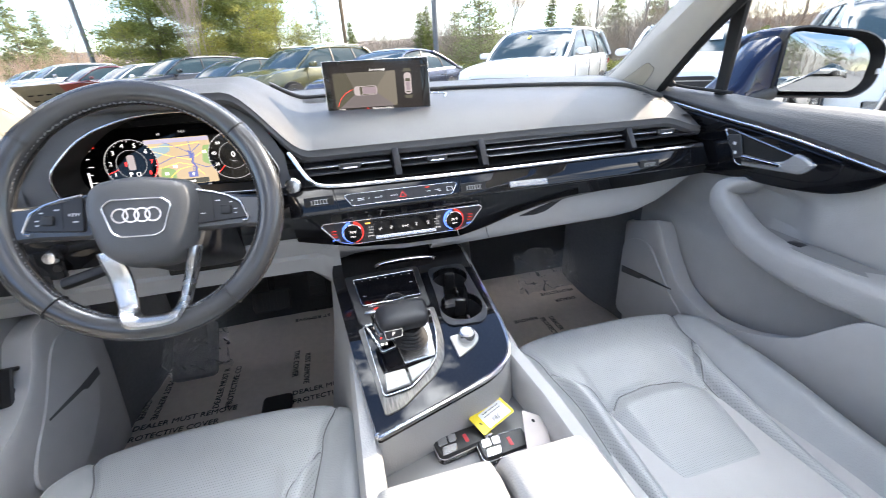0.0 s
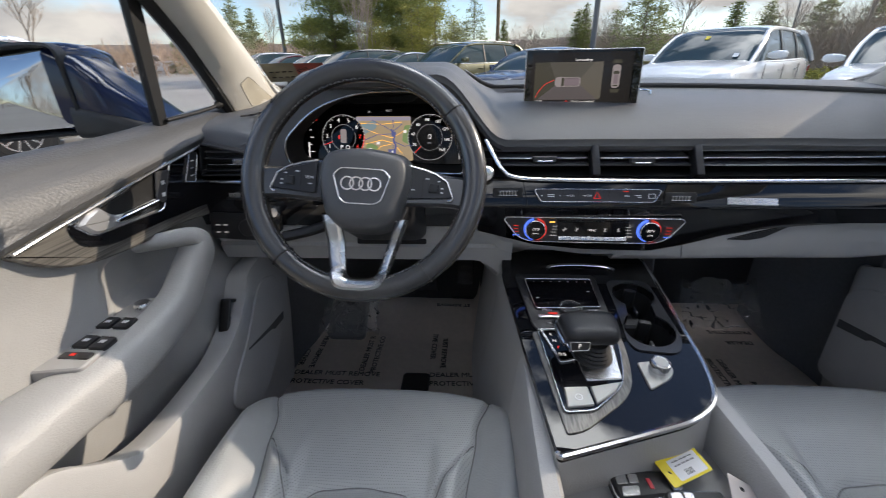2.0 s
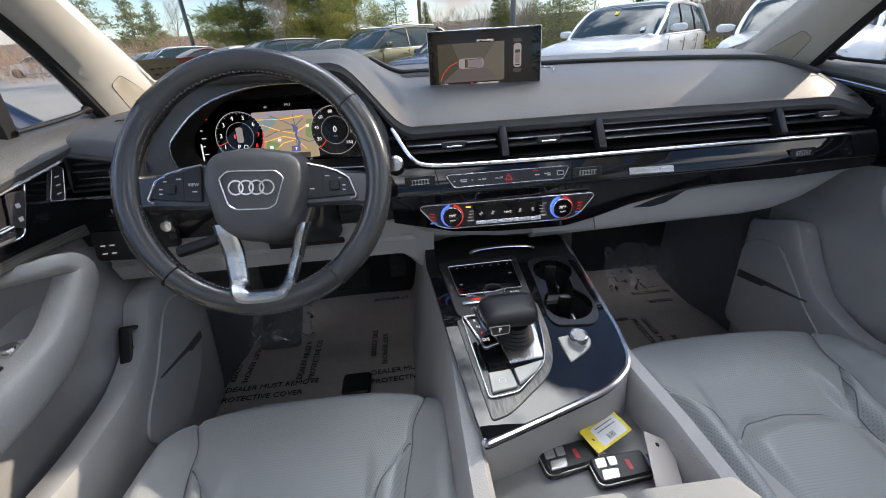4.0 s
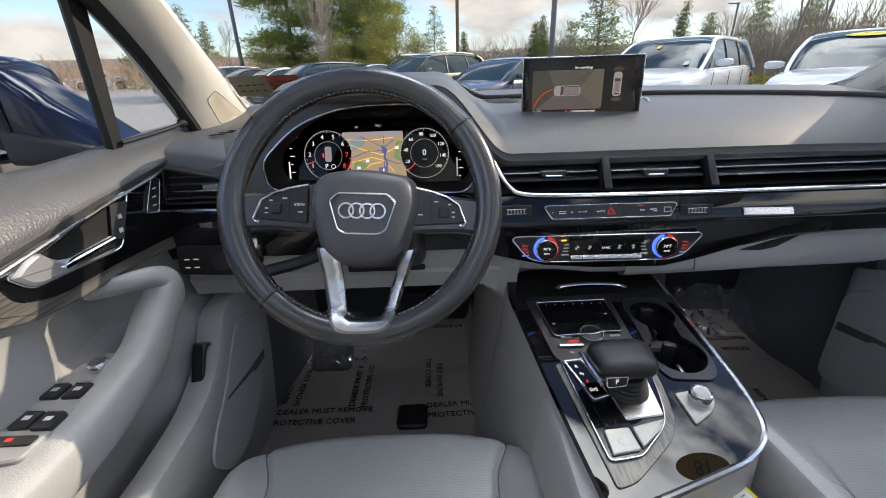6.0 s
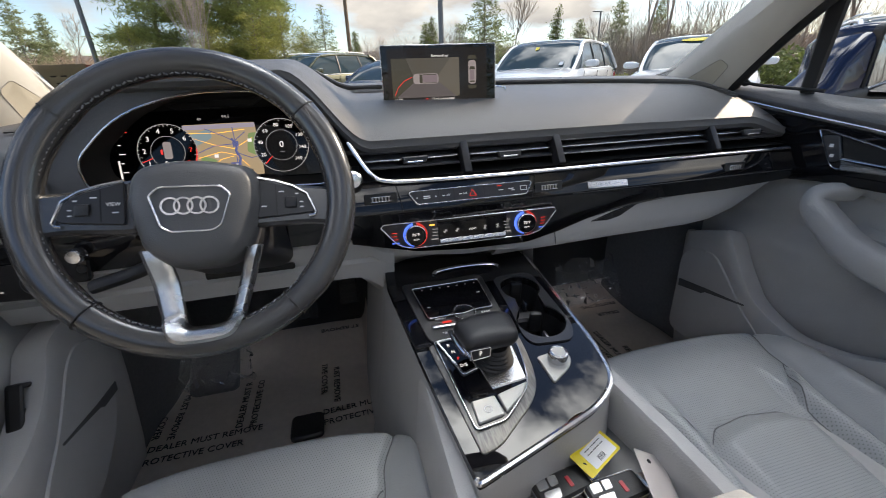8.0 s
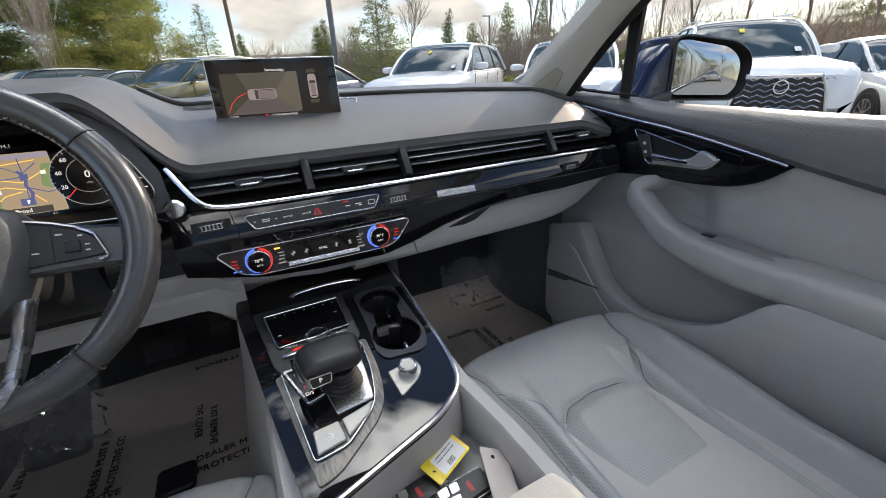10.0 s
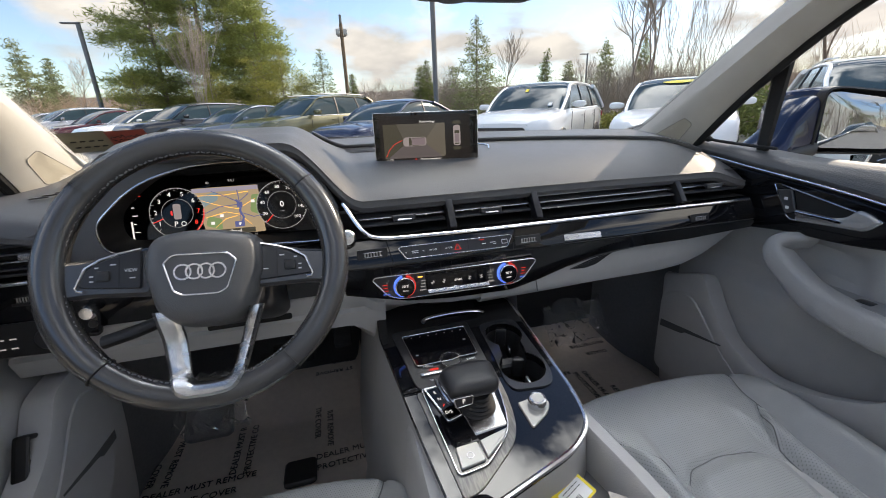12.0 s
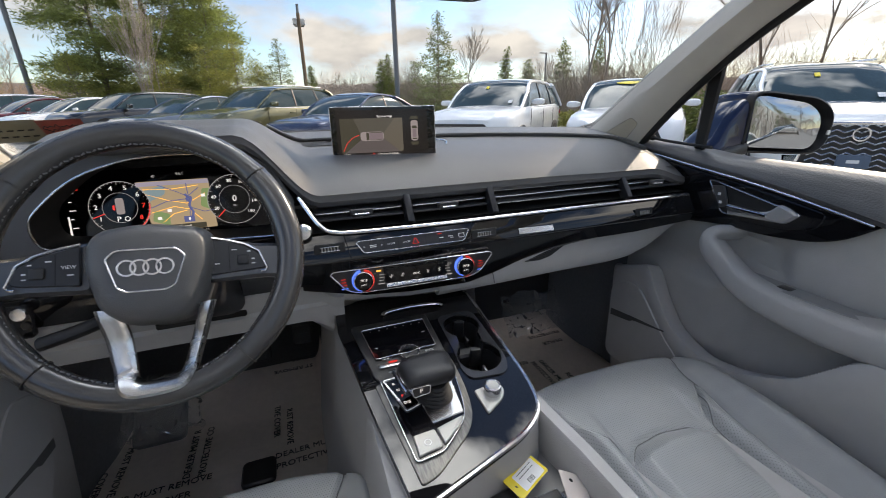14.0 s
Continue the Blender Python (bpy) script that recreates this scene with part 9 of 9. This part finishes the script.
def lamp_post(name, az, d, h, r, label, head):
    x, y, z = at_bearing(az, d)
    t = thing(name, (x, y, z), label, "lamp post", "lamp posts")
    bm = B()
    spin(bm, [(r * 1.15, z - 0.2), (r * 1.1, z + 0.5), (r, z + h)], Matrix.Translation((x, y, 0)), 12)
    part("pole", bm, M_WOODPOLE if head == "flood" else M_POLE, t)
    if head == "arm":
        bm = B()
        box(bm, (x - 0.85, y - 0.13, z + h - 0.10), (x + 0.1, y + 0.13, z + h - 0.02), 0.03)
        part("lamp_head", bm, M_POLE, t)
    if head == "flood":
        for dx in (-0.24, 0.24):
            bm = B()
            m = axes((x + dx, y - 0.1, z + h - 0.5), (1, 0, 0), (0, 0.3, 1))
            box(bm, (-0.12, -0.20, -0.08), (0.12, 0.20, 0.08), 0.04, m)
            part("floodlight", bm, M_KERB, t)
        bm = B()
        tube(bm, [(x - 0.28, y, z + h - 0.72), (x + 0.28, y, z + h - 0.72)], 0.04, 6)
        tube(bm, [(x, y, z + h - 0.9), (x, y, z + h + 0.5)], 0.09, 6)
        part("bracket", bm, M_POLE, t)
    return t


ground()
TURN_ROW = 133.0
sun_tag = [(0.1, 0.62, 0.035, 0.05, M_YELLOW, "windscreen_label"), (-0.55, 0.20, 0.04, 0.05, M_WHITE, "windscreen_label")]
for s_, nm, lab, pt, kd, ln, ht, gr, stk in (
        (0.0, "parked_car", "white crossover parked nose out in the slanting row", PAINT_WHITE, "suv", 4.8, 1.70, "bars", sun_tag),
        (2.75, "parked_car", "white compact crossover with a yellow oval in its windscreen", PAINT_WHITE, "suv", 4.6, 1.66, "bars", [(0.0, 0.82, 0.30, 0.07, M_YELLOW, "windscreen_sign"), (-0.42, 0.45, 0.09, 0.12, M_WHITE, "windscreen_label")]),
        (5.4, "parked_car", "tall white off-roader with a patterned chrome grille", PAINT_PEARL, "suv", 4.9, 1.80, "spindle", sun_tag),
        (8.2, "parked_car", "pearl white saloon at the end of the row", PAINT_PEARL, "sedan", 4.8, 1.46, "bars", None),
        (-4.0, "parked_car", "dark blue saloon with the sun on its roof", PAINT_NAVY, "sedan", 4.9, 1.45, "bars", None),
        (-7.0, "parked_car", "olive green crossover with roof rails", PAINT_OLIVE, "suv", 4.65, 1.66, "bars", None),
        (-10.0, "parked_car", "blue-grey saloon in the row", PAINT_GREY, "sedan", 4.8, 1.45, "bars", None),
        (-13.0, "parked_car", "black crossover in the row", PAINT_BLACK, "suv", 4.7, 1.60, "bars", None),
        (-16.0, "parked_car", "white saloon further along the row", PAINT_WHITE, "sedan", 4.7, 1.45, "bars", None),
        (-19.0, "parked_car", "wine red saloon further along the row", PAINT_WINE, "sedan", 4.7, 1.45, "bars", None),
        (-22.0, "parked_car", "silver crossover far along the row", PAINT_SILVER, "suv", 4.7, 1.62, "bars", None),
        (-25.0, "parked_car", "pale silver saloon far along the row", PAINT_SILVER, "sedan", 4.7, 1.45, "bars", None)):
    px, py = row_place(s_)
    if gr == "spindle":
        px, py = px - 0.45, py - 0.5
    parked_car(nm, lab, pt, px, py, TURN_ROW, kd, ln, 1.9, ht, gr, stk, pt is PAINT_OLIVE or gr == "spindle")
parked_car("parked_car", "white estate seen from its side beside the mulch bed", PAINT_WHITE, -8.6, 5.6, 137.0, "suv", 5.0, 1.95, 1.74)
parked_car("parked_car", "silver saloon parked behind in the next row", PAINT_SILVER, 7.5, -9.0, 60.0, "sedan", 4.8, 1.9, 1.46)
parked_car("parked_car", "white saloon parked behind in the next row", PAINT_WHITE, 5.2, -12.0, 60.0, "sedan", 4.8, 1.9, 1.46)
parked_car("pickup_truck", "white pickup truck far across the lot", PAINT_WHITE, -37.0, 50.0, 120.0, "pickup", 5.6, 2.0, 1.9)
parked_car("parked_car", "white car far across the lot", PAINT_WHITE, -40.0, 45.0, 100.0, "sedan", 4.7, 1.9, 1.45)

lamp_post("lamp_post", 14.6, 14.0, 9.0, 0.075, "grey steel lamp post behind the parked cars", "none")
lamp_post("lamp_post", -22.9, 34.0, 6.4, 0.12, "grey lamp post with a flat side arm", "arm")
lamp_post("lamp_post", 3.2, 30.0, 6.3, 0.11, "wooden pole carrying two floodlights", "flood")
lamp_post("lamp_post", 33.6, 48.0, 5.6, 0.08, "thin distant lamp post", "arm")

for az, d, h, r, sd, nn in ((-17.0, 34, 14.0, 3.4, 1, 26000), (-12.5, 33, 18.5, 4.4, 2, 38000), (-8.6, 34, 15.0, 3.6, 3, 28000), (-6.5, 31, 8.5, 2.2, 4, 12000)):
    conifer(az, d, h, r, M_PINE, "tall green white pine with an uneven open crown", "pine_tree", nn, sd, 0.06, 40, 0.27)
for az, d, h, r, sd in ((-4.6, 29, 4.6, 1.9, 21), (-7.5, 28, 4.0, 2.0, 22), (-2.2, 31, 3.6, 1.6, 23), (-12, 29, 3.4, 2.0, 24), (-19.5, 31, 3.6, 2.4, 25)):
    conifer(az, d, h, r, M_YGREEN, "low yellow-green conifer at the edge of the lot", "conifer_bush", 9000, sd, 0.02, 44, 0.15, "pine")
for az, d, h, r, sd, nn in ((0.3, 30, 5.0, 2.4, 31, 9000), (20.0, 19, 4.8, 1.9, 32, 12000), (17.0, 23, 3.2, 1.6, 35, 6000)):
    conifer(az, d, h, r, M_PINEDARK, "young spruce with thin open boughs", "spruce_tree", nn, sd, 0.03, 70, 0.10, "spruce")
for az, d, h, r, sd in ((4.0, 24, 3.0, 0.30, 41), (12.6, 19, 2.9, 0.30, 42), (13.6, 19.5, 3.2, 0.34, 43), (28.4, 18, 3.2, 0.30, 44)):
    conifer(az, d, h, r, M_CEDAR, "narrow upright evergreen column", "column_cedar", 6000, sd, 0.0, 80, 0.07, "column")
for az, d, h, r, sd in ((35.7, 62, 8.6, 2.4, 51), (40, 58, 8.6, 2.6, 52), (31.5, 65, 6.5, 2.2, 53), (-28, 60, 8.8, 3.0, 54), (-26.1, 64, 7.4, 2.2, 55), (-32, 58, 10, 4, 56), (-60, 70, 12, 5, 57), (-52, 62, 10, 4, 58), (70, 60, 12, 4, 59)):
    conifer(az, d, h, r, M_PINEDARK, "dark spruce standing in the distance", "spruce_tree", 7000, sd, 0.05, 44, 0.26, "spruce")
for az, d, h, st, sp, sd in ((-13.6, 27, 6.8, 14, -0.26, 61), (43.6, 26, 8.0, 7, -0.12, 62), (45.5, 27, 7.5, 5, -0.12, 63)):
    bare_tree(az, d, h, "leafless poplar with many upright stems", M_BIRCH, sd, sp, st, 3, "bare_poplar", 0.017)
for az, d, h, sd, rr in ((38.9, 24, 8.5, 71, 0.085), (41.0, 24.5, 9.0, 72, 0.085), (23.0, 24, 5.8, 73, 0.04), (8.0, 34, 3.6, 74, 0.025), (33.0, 30, 4.0, 75, 0.03), (53, 28, 9, 76, 0.07), (57, 26, 10, 77, 0.08), (61, 30, 11, 78, 0.08), (66, 28, 10, 79, 0.08), (71, 32, 11, 80, 0.08), (77, 30, 10, 81, 0.08), (-24.2, 46, 6.4, 82, 0.05), (-46, 50, 9, 83, 0.08), (-63, 34, 8, 84, 0.07), (-70, 30, 7, 85, 0.07), (84, 28, 10, 86, 0.08)):
    bare_tree(az, d, h, "leafless tree with fine branches", M_BIRCH if sd in (71, 72) else M_BARK, sd, 0.35, 1, 5, "bare_tree", rr)
for az, d, h, sd in ((150, 30, 9, 91), (165, 34, 10, 92), (135, 32, 10, 93), (200, 28, 9, 94), (215, 24, 8, 95), (230, 26, 9, 96), (180, 36, 11, 97), (120, 34, 10, 98)):
    bare_tree(az, d, h, "leafless tree behind the lot", M_BARK, sd, 0.35, 1, 4)
for az, d, h, r, sd in ((158, 36, 11, 4, 101), (172, 40, 12, 4, 102), (143, 38, 11, 4, 103), (188, 42, 10, 4, 104), (222, 38, 10, 4, 105), (100, 40, 10, 4, 106)):
    conifer(az, d, h, r, M_PINEDARK, "dark conifer behind the lot", "pine_tree", 5000, sd, 0.05, 40, 0.4)
brush("undergrowth", 5, 52, 20, 30, 2400, 1.0, 2.6, M_TWIG, "brown leafless undergrowth behind the parked cars", 1)
brush("undergrowth_right", 37, 100, 22, 36, 1900, 1.6, 3.9, M_TWIGRED, "dense rusty leafless thicket", 2, 0.8)
brush("undergrowth_far", -100, -21, 44, 72, 2400, 1.4, 3.3, M_TWIGRED, "brown thicket across the lot", 3, 1.8)
brush("undergrowth_back", 100, 260, 26, 42, 1000, 2.0, 5.0, M_TWIG, "brown thicket behind the lot", 4, 1.5)
leaf_bank("shrub_bank", 8, 40, 19, 23, 16000, 1.1, M_YGREEN, "low olive shrubs along the verge", 7, 0.06)
leaf_bank("shrub_bank_right", 44, 95, 15, 20, 22000, 1.7, M_CEDAR, "dark green shrubs below the thicket", 8, 0.08)
leaf_bank("shrub_bank_left", -22, 2, 28, 31, 26000, 1.5, M_PINE, "green shrubs below the pines", 9, 0.09)
